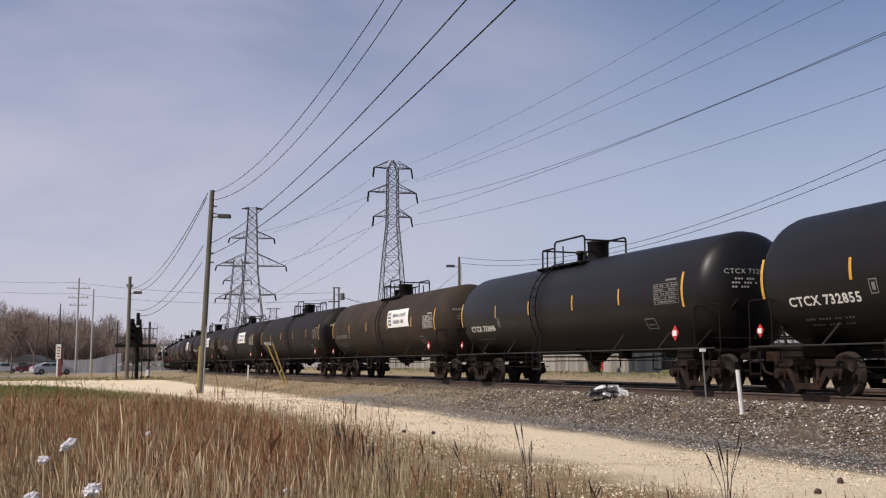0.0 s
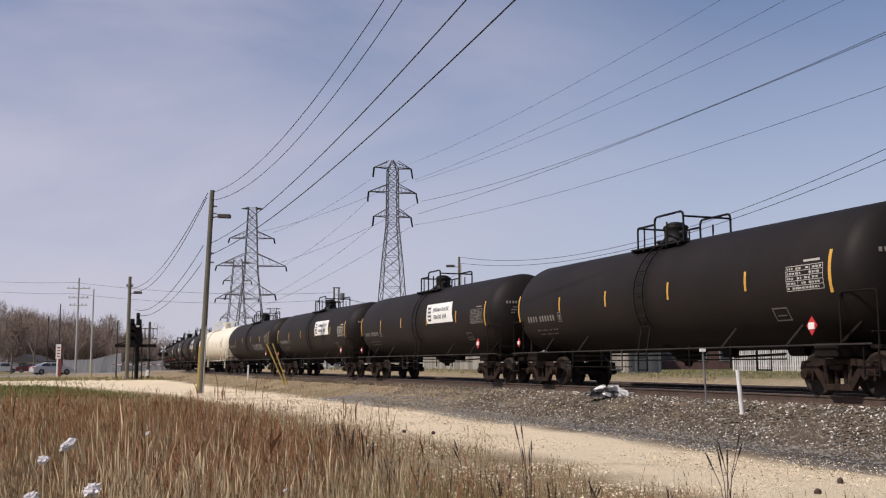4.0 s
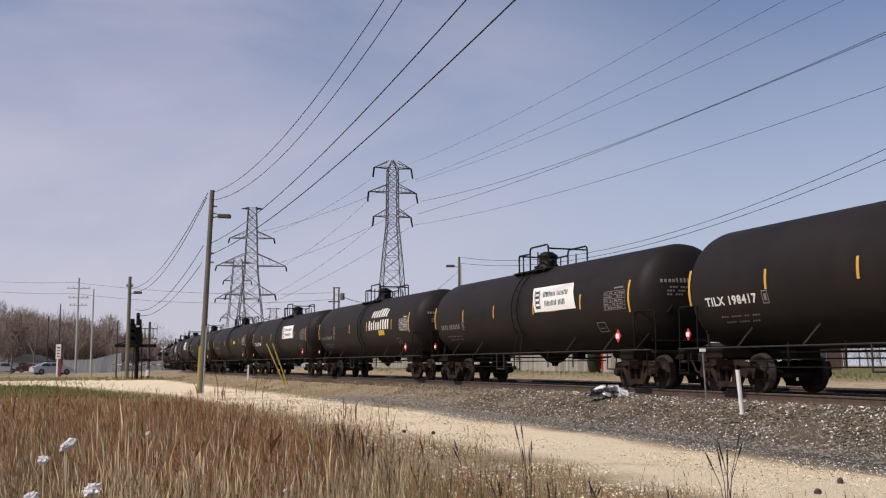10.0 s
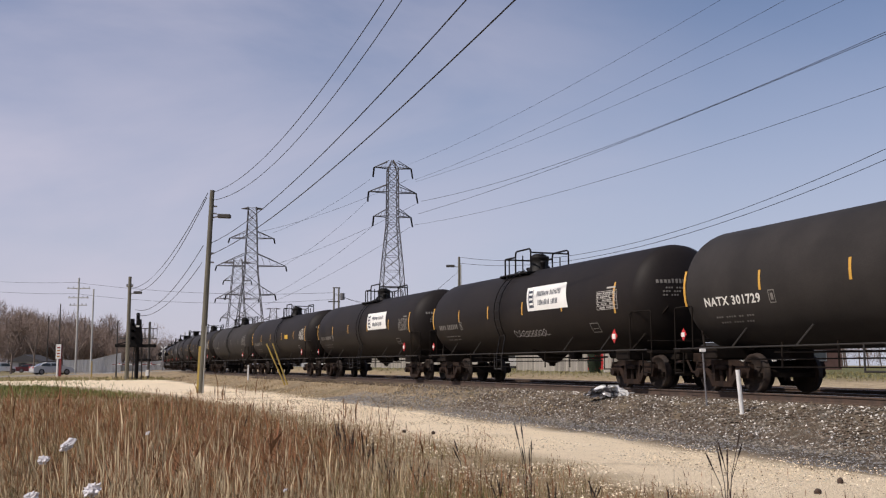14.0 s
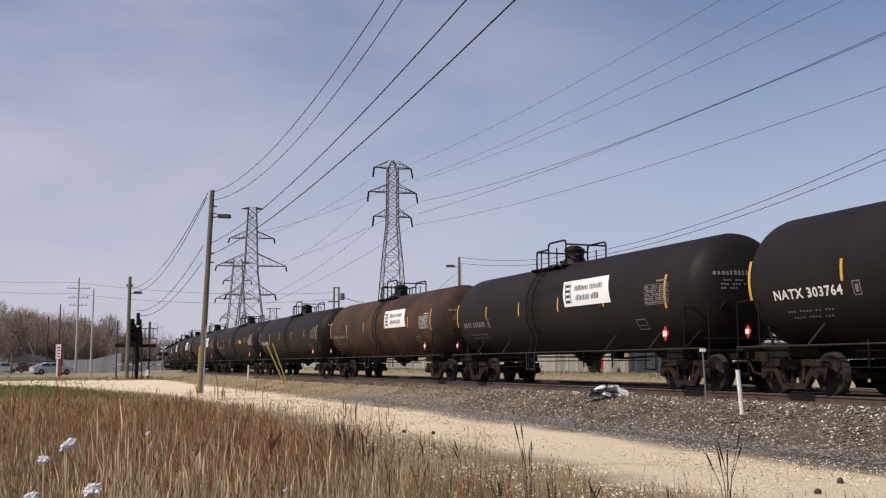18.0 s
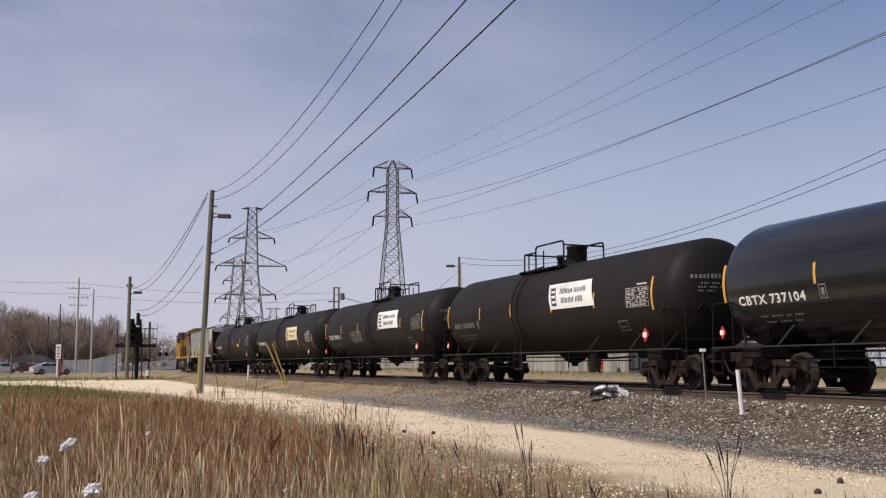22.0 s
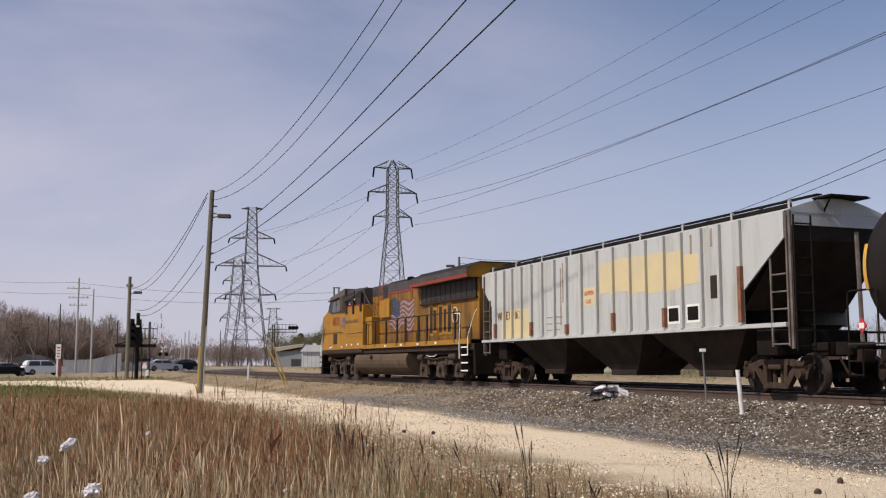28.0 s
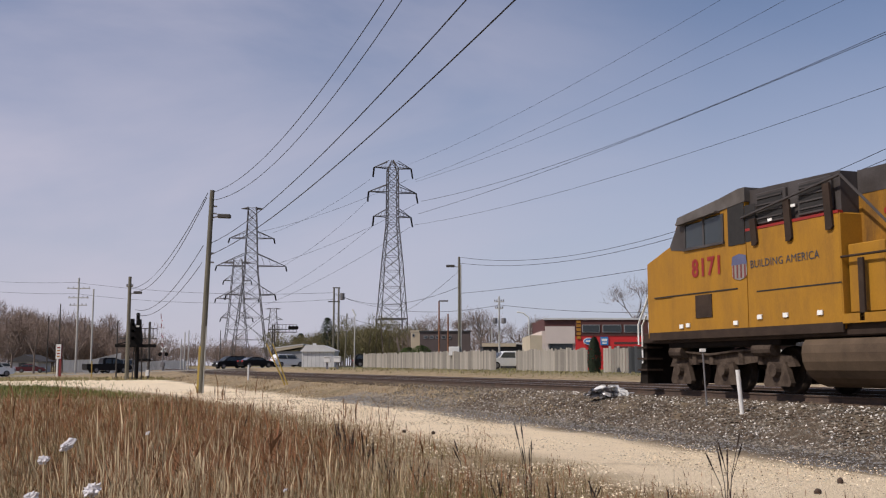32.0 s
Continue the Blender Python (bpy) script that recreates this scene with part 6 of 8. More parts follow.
for a, b in (((-13.93, 190.00, 36.82), (-38.96, 230.00, 31.86)), ((-14.64, 190.00, 32.45), (-36.36, 230.00, 24.29)), ((-13.31, 190.00, 27.89), (-38.95, 230.00, 17.56)), ((-6.69, 190.00, 36.82), (-41.70, 230.00, 32.12)), ((-5.27, 190.00, 32.02), (-39.33, 230.00, 24.29)), ((-6.23, 190.00, 27.67), (-40.45, 230.00, 15.23))):
    wire(a, b, 0.9, 0.03, "power lines")
for a, b, sag in (((1.61, 92.00, 11.39), (20.56, 46.00, 11.53), 2.01), ((1.60, 92.00, 10.85), (20.09, 45.00, 10.82), 1.81), ((1.60, 92.00, 8.08), (22.14, 50.00, 8.55), 0.4)):
    wire(a, b, sag, 0.017)
for a, b, sag in (((-66.03, 150.00, 13.92), (-54.74, 150.00, 13.84), 0.1), ((-54.74, 150.00, 13.84), (-14.54, 135.00, 11.24), 0.8), ((-65.96, 150.00, 12.41), (-54.67, 150.00, 12.15), 0.1), ((-54.67, 150.00, 12.15), (-14.53, 135.00, 10.33), 0.9),
                  ((-6.33, 135.00, 6.56), (-14.35, 135.00, 8.44), 0.3), ((1.45, 92.00, 10.12), (-6.34, 135.00, 8.07), 0.4), ((-14.38, 135.00, 11.09), (1.45, 92.00, 8.67), 1.5), ((-14.38, 135.00, 10.94), (5.88, 105.00, 7.79), 1.4), ((5.88, 105.00, 7.79), (26.00, 90.00, 6.50), 0.5)):
    wire(a, b, sag, 0.02)

# ---- railway signals and the level crossing ----
sg = pole(-29.54, 95.00, 9.87, 0.20, "wood_pole", "timber pole with crossarm beside the signal mast", arms=((8.75, 0.30, 0.05),), lamp=(8.15, 1, 1.15))
ms = standing("signal_mast", -28.94, 96.00, "black railway signal mast with a tall hooded head", "railway signal", "railway signals")
part("mast", lathe(B(), [(0.0, 6.3), (0.17, 6.3), (0.19, 0.0), (0.35, 0.0), (0.35, -0.4)], 12), "black", ms)
hd = part("signal_head", poly(B(), [(-0.62, 3.35), (0.42, 3.35), (0.46, 3.8), (0.30, 5.0), (0.28, 5.7), (0.08, 5.7), (0.0, 5.15), (-0.36, 5.15), (-0.40, 5.75), (-0.66, 5.75), (-0.70, 4.6)], -0.2, 0.2), "black", ms, "black signal backboard")
for z in (5.2, 4.6, 3.9):
    h = part("signal_hood", lathe(B(), [(0.15, 0.0), (0.17, 0.35)], 12, pose(-0.30, -0.2, z, 90)), "black", hd)
    part("signal_lens", lathe(B(), [(0.0, 0.03), (0.14, 0.0)], 12, pose(-0.30, -0.21, z, 90)), "glass", h)
part("signal_plate", box(B(), -0.12, 0.2, -0.24, -0.2, 4.95, 5.12), "white_paint", hd)
part("platform", box(B(), -2.0, 1.7, -0.4, 0.4, 3.05, 3.35), "black", ms, "dark service platform")
part("platform_brace", rod(B(), (-1.9, 0, 3.35), (-0.7, 0, 3.6), 0.05), "black", ms)
for u in (-0.5, 0.5):
    part("leg", rod(B(), (u * 0.9, 0.2, 0), (u * 0.7, 0.2, 3.1), 0.06), "dark_pole", ms)
m2 = standing("signal_mast", -28.98, 100.00, "slim railway signal mast with a caged platform", "railway signal", "railway signals")
part("mast", lathe(B(), [(0.0, 5.6), (0.12, 5.6), (0.14, 0.0), (0.14, -0.3)], 10), "dark_pole", m2)
for z in (3.95, 4.95):
    part("platform_rail", pipe(B(), [(-0.85, 0, z), (0.75, 0, z)], 0.04), "dark_pole", m2)
for u in (-0.85, -0.5, -0.4, 0.25, 0.4, 0.75):
    part("cage_bar", rod(B(), (u, 0, 3.95), (u, 0, 4.95), 0.03), "dark_pole", m2)
part("signal_head", box(B(), -0.95, 0.2, -0.15, 0.15, 1.75, 2.0, 0.05), "black", m2)
part("white_box", box(B(), -0.2, 0.1, -0.25, -0.1, 0.3, 0.9, 0.02), "white_paint", m2)
# road sign board of the business on the left
sb = standing("sign_board", -42.36, 112.00, "tall narrow red and white roadside sign", "sign")
part("post", box(B(), -0.22, -0.05, -0.1, 0.1, 0, 1.9), "white_paint", sb)
part("post", box(B(), 0.05, 0.30, -0.1, 0.1, 0, 3.4), "wall_maroon_post", sb, "dark red sign post")
part("panel", box(B(), -0.32, 0.25, -0.14, -0.1, 1.9, 3.5, 0.02), "white_paint", sb, "white sign panel")
for i in range(4):
    part("panel_lettering", box(B(), -0.2, 0.14, -0.15, -0.14, 2.1 + 0.32 * i, 2.24 + 0.32 * i), "loco_red" if i % 2 else "amber", sb)
yp = standing("marker_post", -38.00, 110.00, "slim yellow marker post", "post", "marker posts")
part("shaft", rod(B(), (0, 0, -0.2), (0, 0, 1.75), 0.06), "yellow_post", yp)


def crossing_gate(x, y, yaw):
    g = standing("crossing_gate", x, y, "level crossing gate with flashing lamps on a mast", "crossing gate", "crossing gates")
    part("mast", rod(B(), (0, 0, -0.3), (0, 0, 3.3), 0.08, n=10), "steel", g)
    part("motor_box", box(B(), -0.25, 0.25, -0.3, 0.3, 0.8, 1.4, 0.04), "steel", g)
    for u in (-0.45, 0.45):
        h = part("flasher", lathe(B(), [(0.0, 0.05), (0.28, 0.05), (0.28, 0.0), (0.0, 0.0)], 14, pose(u, -0.1, 2.5, 90)), "black", g, "black flasher disc")
        part("flasher_lens", lathe(B(), [(0.0, 0.02), (0.12, 0.0)], 10, pose(u, -0.17, 2.5, 90)), "red", h)
    for sgn in (-1, 1):
        part("crossbuck", box(B(), -0.5, 0.5, -0.02, 0.02, -0.07, 0.07), "white_paint", g, "white crossbuck board", at=Matrix.Translation((0, -0.12, 3.2)) @ Matrix.Rotation(sgn * 0.8, 4, "Y"))
    arm = new("gate_arm")
    arm.parent = g
    arm.location = (0.0, -0.15, 1.1)
    for i in range(10):
        part("arm_section", box(B(), 0.2 + 0.68 * i, 0.2 + 0.68 * (i + 1), -0.025, 0.025, -0.045, 0.045), "wall_maroon_post" if i % 2 else "white_paint", arm)
    for i in range(3):
        part("arm_lamp", lathe(B(), [(0.0, 0.14), (0.07, 0.1), (0.07, 0.0)], 8, pose(1.6 + 2.2 * i, 0, 0.06)), "red", arm)
    part("counterweight", box(B(), -0.9, 0.1, -0.08, 0.08, -0.12, 0.12, 0.02), "steel", arm)
    tagged(arm, "red and white striped gate arm")
    return g, arm


GATE, GATE_ARM = crossing_gate(-38.62, 140.00, 0.0)
GATE.rotation_euler = (0, 0, radians(180))
# cantilever with road signals beyond the line
cn = standing("signal_cantilever", -23.44, 140.00, "steel cantilever with flashing road signals", "signal gantry")
for u in (-0.14, 0.14):
    part("mast", lathe(B(), [(0.0, 5.9), (0.09, 5.9), (0.11, 0.0), (0.11, -0.3)], 10, pose(u, 0, 0)), "dark_pole", cn)
for z in (4.9, 5.3):
    part("beam", rod(B(), (-0.6, 0, z), (3.3, 0, z), 0.06), "dark_pole", cn)
part("guard_rail", rod(B(), (-0.2, 0, 5.95), (3.3, 0, 5.95), 0.03), "dark_pole", cn)
for i in range(7):
    part("guard_post", rod(B(), (0.2 + 0.5 * i, 0, 4.9), (0.2 + 0.5 * i, 0, 5.95), 0.035), "dark_pole", cn)
for u in (2.3, 2.75, 3.2):
    part("flasher", lathe(B(), [(0.0, 0.1), (0.28, 0.1), (0.28, 0.0), (0.0, 0.0)], 12, pose(u, -0.1, 5.5, 90)), "black", cn)
for i, (px, d) in enumerate(((-11.40, 100.00), (-10.40, 100.00))):
    cb = standing("control_cabinet", px, d, "white metal railway control cabinet on a post", "cabinet", "control cabinets")
    part("body", box(B(), -0.32, 0.32, -0.25, 0.25, 0.65, 1.15, 0.03), "white_paint", cb)
    part("lid", poly(B(), [(-0.36, 1.15), (0.36, 1.15), (0.32, 1.24), (-0.32, 1.24)], -0.3, 0.3), "white_paint", cb)
    part("leg", box(B(), -0.1, 0.1, -0.1, 0.1, -0.2, 0.65), "steel", cb)

# ---- posts and litter beside the near track ----
wp = standing("marker_post", 6.38, 21.90, "white plastic marker post leaning in the ballast", "post", "marker posts")
part("shaft", rod(B(), (0.04, 0, -0.1), (-0.035, 0, 0.94), 0.048, n=12), "white_paint", wp)
pm = standing("sign_post", 6.06, 23.60, "thin steel post with a small white plate", "sign post")
part("shaft", rod(B(), (0.05, 0, -0.2), (-0.02, 0, 1.28), 0.022, n=8), "steel", pm)
part("plate", box(B(), -0.09, 0.05, -0.03, 0.03, 1.26, 1.34, 0.01), "white_paint", pm, "small white plate")
fp = standing("marker_post", -13.78, 72.00, "white plastic marker post beside the track", "post", "marker posts")
part("shaft", rod(B(), (0, 0, -0.1), (0, 0, 1.05), 0.06, n=10), "white_paint", fp)
gy = standing("guy_guard", -9.31, 60.00, "pair of yellow guards on slanting guy wires", "guy guard")
for u, k in ((0.0, -1.15), (0.16, -0.95)):
    part("guard", rod(B(), (u, 0, 0.0), (u + k, 0.1, 2.45), 0.045, n=8), "yellow_post", gy)
db = standing("debris", 4.56, 28.20, "crumpled silvery scrap with a bent white pipe", "debris")
rng = random.Random(11)
for i in range(22):
    bm = box(B(), -0.15, 0.15, -0.09, 0.09, -0.03, 0.035, 0.012)
    for v in bm.verts:
        v.co += Vector((rng.uniform(-0.06, 0.06), rng.uniform(-0.05, 0.05), rng.uniform(-0.04, 0.04)))
    u = rng.uniform(-0.50, 0.46)
    part("scrap_piece", bm, ("alloy", "white_paint", "alloy", "white_paint", "steel")[i % 5], db, "crushed metal piece", at=pose(u, rng.uniform(-0.15, 0.15), 0.08 + rng.uniform(0, 0.24) * (1.15 - abs(u) * 1.5), rng.uniform(-35, 35), rng.uniform(-25, 25), rng.uniform(0, 90)))
part("pipe", pipe(B(), [(0.25, -0.1, 0.20), (0.42, -0.15, 0.20), (0.52, -0.18, 0.15), (0.50, -0.22, 0.05), (0.36, -0.3, -0.08)], 0.03), "white_paint", db, "bent white pipe")
part("strut", rod(B(), (-0.66, 0.1, 0.1), (0.75, 0.1, 0.14), 0.02), "alloy", db)


# ---- crossing road ----
M["asphalt"] = material("asphalt", (0.26, 0.25, 0.235), 0.9, vary=0.12, scale=0.6, second=(0.20, 0.19, 0.18), bump=0.2)
M["road_line"] = material("road_line", (0.55, 0.40, 0.08), 0.7, vary=0.2)


def road_point(x, off=0.0):
    """A place on the crossing road at plan x, off metres beyond its middle."""
    t = (x - ROAD_A[0]) / ROAD_D[0]
    return (ROAD_A[0] + t * ROAD_D[0] - off * ROAD_D[1], ROAD_A[1] + t * ROAD_D[1] + off * ROAD_D[0])


def road_strip(o0, o1, lift, x0=-140.0, x1=48.0, step=3.0):
    bm = B()
    prev = None
    x = x0
    while x <= x1:
        a, b = road_point(x, o0), road_point(x, o1)
        z = lerp(x, CROSS) + lift
        ring = [bm.verts.new((*a, z - 0.3)), bm.verts.new((*a, z)), bm.verts.new((*b, z)), bm.verts.new((*b, z - 0.3))]
        if prev:
            for k in range(3):
                bm.faces.new((prev[k], prev[k + 1], ring[k + 1], ring[k]))
        prev = ring
        x += step
    bmesh.ops.recalc_face_normals(bm, faces=bm.faces)
    return bm


rd = tagged(part("road", road_strip(-4.0, 4.0, 0.02), "asphalt"), "pale worn asphalt road across the railway", "road", kind="structure")
for o in (-0.18, 0.08):
    part("centre_line", road_strip(o, o + 0.1, 0.026), "road_line", rd)

# ---- trees and scrub ----
M["bark"] = islands(material("bark", (0.16, 0.125, 0.105), 0.9, vary=0.25, scale=1.0), 0.3)
M["twig"] = islands(material("twig", (0.26, 0.195, 0.16), 0.95, vary=0.25, scale=0.5, second=(0.19, 0.143, 0.117)), 0.35)
M["bud"] = islands(material("bud", (0.165, 0.135, 0.066), 0.95, vary=0.3, scale=0.6, second=(0.125, 0.115, 0.048)), 0.45)
M["fir"] = islands(material("fir", (0.030, 0.045, 0.022), 0.9, vary=0.3), 0.4)
M["hedge"] = islands(material("hedge", (0.075, 0.11, 0.028), 0.9, vary=0.3), 0.45)


def twig_cloud(rng, c, rad, n, length, width, up=0.5):
    """Loose thin blades filling an uneven crown: vertices and faces."""
    vs, fs = [], []
    lobes = [(rng.gauss(0, 0.5), rng.gauss(0, 0.45), rng.gauss(0, 0.35), rng.uniform(0.45, 0.75)) for _ in range(7)]
    for _ in range(n):
        lx, ly, lz, lr = rng.choice(lobes)
        d = Vector((rng.gauss(0, 1), rng.gauss(0, 1), rng.gauss(0, 1))).normalized() * lr * rng.random() ** 0.4
        p = Vector((c[0] + (lx + d.x) * rad[0], c[1] + (ly + d.y) * rad[0], c[2] + (lz + d.z) * rad[1]))
        v = (Vector((d.x, d.y, d.z * 0.5 + up)) + Vector((rng.gauss(0, 0.4), rng.gauss(0, 0.4), rng.gauss(0, 0.3)))).normalized() * length * rng.uniform(0.5, 1.3)
        s = Vector((rng.gauss(0, 1), rng.gauss(0, 0.3), rng.gauss(0, 0.3))).normalized() * width * rng.uniform(0.6, 1.4)
        i = len(vs)
        vs += [p - s, p + s, p + v]
        fs.append((i, i + 1, i + 2))
    return vs, fs


def mesh_of(name, vs, fs, mat):
    me = bpy.data.meshes.new(name)
    me.from_pydata([tuple(v) for v in vs], [], fs)
    me.materials.append(M[mat])
    return me


def limb(bm, rng, a, d, ln, r, depth, tips):
    b = a + d * ln
    rod(bm, a, b, r, r * 0.6, n=5, caps=False)
    if depth == 0:
        tips.append(b)
        return
    for k in range(rng.choice((2, 3, 3))):
        nd = (d + Vector((rng.gauss(0, 0.5), rng.gauss(0, 0.5), rng.gauss(0.15, 0.3)))).normalized()
        limb(bm, rng, a + d * ln * rng.uniform(0.7, 1.0), nd, ln * rng.uniform(0.6, 0.8), r * 0.58, depth - 1, tips)


def bare_tree(x, y, h, seed, mat="twig", dense=1500, spread=0.33, label="leafless brown tree with a fine twiggy crown", depth=4, width=0.016):
    rng = random.Random(seed)
    t = standing("tree", x, y, label, "tree", "trees")
    bm, tips = B(), []
    limb(bm, rng, Vector((0, 0, -0.2)), Vector((rng.gauss(0, 0.04), rng.gauss(0, 0.04), 1)), h * 0.34, h * 0.020, depth, tips)
    part("trunk", bm, "bark", t, "grey-brown trunk and limbs")
    vs, fs = [], []
    for p in tips:
        a, b = twig_cloud(rng, p, (h * 0.10, h * 0.10), max(8, dense // len(tips)), h * 0.09, width)
        fs += [tuple(i + len(vs) for i in f) for f in b]
        vs += a
    o = new("crown", mesh_of("crown", vs, fs, mat))
    o.parent = t
    tagged(o, kind="stuff")
    return t


def wood(name, spots, mat, label, width, n, trunk="bark"):
    """A far wood: many crowns of thin twigs and their trunks, joined."""
    rng = random.Random(len(spots) * 7 + int(spots[0][0]))
    vs, fs = [], []
    tv, tf = [], []
    for x, y, h, r in spots:
        z = ground_z(x, y)
        a, b = twig_cloud(rng, (x, y, z + h * 0.50), (r, h * 0.42), n, h * 0.11, width, 0.7)
        fs += [tuple(i + len(vs) for i in f) for f in b]
        vs += a
        for _ in range(5):
            px, py = x + rng.gauss(0, r * 0.4), y + rng.gauss(0, r * 0.4)
            w = rng.uniform(0.05, 0.13)
            lx = rng.gauss(0, 0.5)
            i = len(tv)
            tv += [(px - w, py, z - 0.3), (px + w, py, z - 0.3), (px + lx + w * 0.3, py, z + h * rng.uniform(0.6, 0.95)), (px + lx - w * 0.3, py, z + h * 0.6)]
            tf.append((i, i + 1, i + 2, i + 3))
    root = tagged(new(name), label, "woods", kind="stuff")
    o = new("twigs", mesh_of("twigs", vs, fs, mat))
    o.parent = root
    o2 = new("trunks", mesh_of("trunks", tv, tf, trunk))
    o2.parent = root


def belt(x0, d0, x1, d1, n, h0, h1, r, seed, rows=2):
    rng = random.Random(seed)
    out = []
    for i in range(n):
        q = i / (n - 1)
        out.append((x0 + (x1 - x0) * q + rng.gauss(0, 1.5), d0 + (d1 - d0) * q + rng.uniform(0, 14) * rows, (h0 + (h1 - h0) * q) * rng.uniform(0.8, 1.12), r * rng.uniform(0.8, 1.3)))
    return out


wood("far_wood", belt(-86.85, 185.00, -66.02, 205.00, 38, 13.2, 8.8, 4.2, 3), "twig", "belt of bare brown trees behind the crossing", 0.042, 2500)
wood("far_wood", belt(-85.90, 260.00, -44.05, 300.00, 34, 10.0, 6.2, 4.6, 5), "twig", "low belt of distant bare trees", 0.05, 1000)
wood("scrub", belt(-27.64, 175.00, -3.58, 165.00, 34, 6.2, 8.8, 3.4, 8), "bud", "olive scrub just coming into leaf", 0.032, 1900)
wood("far_wood", belt(-3.25, 150.00, 33.04, 150.00, 26, 6.0, 6.0, 3.2, 9), "twig", "bare trees behind the shops", 0.03, 750)
wood("far_wood", belt(34.71, 150.00, 66.66, 140.00, 18, 7.0, 8.0, 3.6, 12), "twig", "bare trees behind the line", 0.03, 750)
for px, d, h, seed in ((5.14, 140.00, 8.6, 21), (4.03, 142.00, 7.4, 22), (6.53, 145.00, 7.0, 25), (11.76, 150.00, 8.8, 23), (13.61, 152.00, 7.8, 26), (21.24, 112.00, 10.4, 24), (-0.80, 160.00, 8.4, 27)):
    bare_tree(px, d, h, seed)
for px, d, h, seed in ((-60.41, 150.00, 8.8, 31), (-62.04, 146.00, 9.8, 32), (-61.86, 165.00, 8.6, 33), (-56.17, 170.00, 7.6, 34), (-63.39, 140.00, 9.5, 35)):
    bare_tree(px, d, h, seed, dense=2400)


def fir_tree(x, y, h, seed):
    rng = random.Random(seed)
    t = standing("fir_tree", x, y, "dark green conifer behind the sheds", "tree", "conifers")
    part("trunk", rod(B(), (0, 0, -0.2), (0, 0, h * 0.95), 0.16, 0.03), "bark", t)
    vs, fs = [], []
    for _ in range(1500):
        z = rng.random() ** 0.8
        r = (1 - z) ** 0.6 * h * 0.33 * rng.random() ** 0.5 + 0.05
        a = rng.uniform(0, 6.28)
        p = Vector((r * math.cos(a), r * math.sin(a), h * (0.12 + 0.88 * z)))
        d = Vector((math.cos(a) * 0.5, math.sin(a) * 0.5, rng.uniform(-0.35, 0.1)))
        s = Vector((-math.sin(a), math.cos(a), 0)) * 0.12
        i = len(vs)
        vs += [p - s, p + s, p + d]
        fs.append((i, i + 1, i + 2))
    o = new("foliage", mesh_of("foliage", vs, fs, "fir"))
    o.parent = t
    tagged(o, kind="stuff")


fir_tree(-19.38, 170.00, 8.2, 41)
fir_tree(-26.63, 190.00, 6.2, 42)
fir_tree(-28.42, 195.00, 5.6, 43)


def shrub(x, y, h, r, seed, mat="fir", label="clipped dark green column shrub", n=1600):
    rng = random.Random(seed)
    t = standing("shrub", x, y, label, "shrub")
    part("stem", rod(B(), (0, 0, -0.1), (0, 0, h * 0.8), 0.06), "bark", t)
    vs, fs = [], []
    for _ in range(n):
        z = rng.random()
        q = math.sin(math.pi * min(1.0, 0.12 + 0.88 * z) ** 0.8) ** 0.45 * r * (0.75 + 0.3 * rng.random())
        a = rng.uniform(0, 6.28)
        p = Vector((q * math.cos(a), q * math.sin(a), h * z))
        d = Vector((math.cos(a) * 0.06, math.sin(a) * 0.06, 0.16))
        s = Vector((-math.sin(a), math.cos(a), 0)) * 0.05
        i = len(vs)
        vs += [p - s, p + s, p + d]
        fs.append((i, i + 1, i + 2))
    o = new("foliage", mesh_of("foliage", vs, fs, mat))
    o.parent = t
    tagged(o, kind="stuff")


shrub(9.54, 64.00, 2.15, 0.42, 51)
shrub(-2.71, 125.00, 2.6, 1.8, 52, "hedge", "rounded bright green hedge behind the fence", 2200)
shrub(-4.41, 128.00, 2.4, 1.6, 53, "hedge", "rounded bright green hedge behind the fence", 1800)

# ---- board fence ----
M["board"] = material("board", (0.31, 0.285, 0.245), 0.9, vary=0.15, scale=2.0, second=(0.24, 0.215, 0.18), stretch=(4, 4, 0.4), per_piece=0.32)
M["sheet_grey"] = material("sheet_grey", (0.34, 0.35, 0.37), 0.6, vary=0.08, scale=0.8)


def board_fence():
    f = new("board_fence")
    tagged(f, "weathered grey vertical board fence along the railway", "fence")
    rng = random.Random(5)
    runs = [((-9.25, 118.00), (-1.29, 97.00)), ((-1.29, 97.00), (4.34, 83.00)), ((5.78, 80.00), (9.83, 69.00)), ((10.50, 66.50), (11.68, 64.00)), ((11.68, 64.00), (14.17, 66.00))]
    mesh = {}
    for (x0, y0), (x1, y1) in runs:
        ln = math.hypot(x1 - x0, y1 - y0)
        n = max(2, int(ln / 0.29))
        a = math.atan2(y1 - y0, x1 - x0)
        for i in range(n):
            q = (i + 0.5) / n
            x, y = x0 + (x1 - x0) * q, y0 + (y1 - y0) * q
            m = Matrix.Translation((x, y, ground_z(x, y) + rng.uniform(-0.04, 0.04))) @ Matrix.Rotation(a + rng.uniform(-0.03, 0.03), 4, "Z")
            k = rng.randrange(3)
            if k not in mesh:
                mesh[k] = part("board", box(B(), -0.138, 0.138, -0.012, 0.012, 0.02, 1.55 + 0.06 * k, 0.004), "board", f, at=m)
            else:
                again(mesh[k], m)
        for z in (0.4, 1.45):
            part("fence_rail", rod(B(), (x0, y0 + 0.06, ground_z(x0, y0) + z), (x1, y1 + 0.06, ground_z(x1, y1) + z), 0.04, n=4), "board", f)
    return f


board_fence()

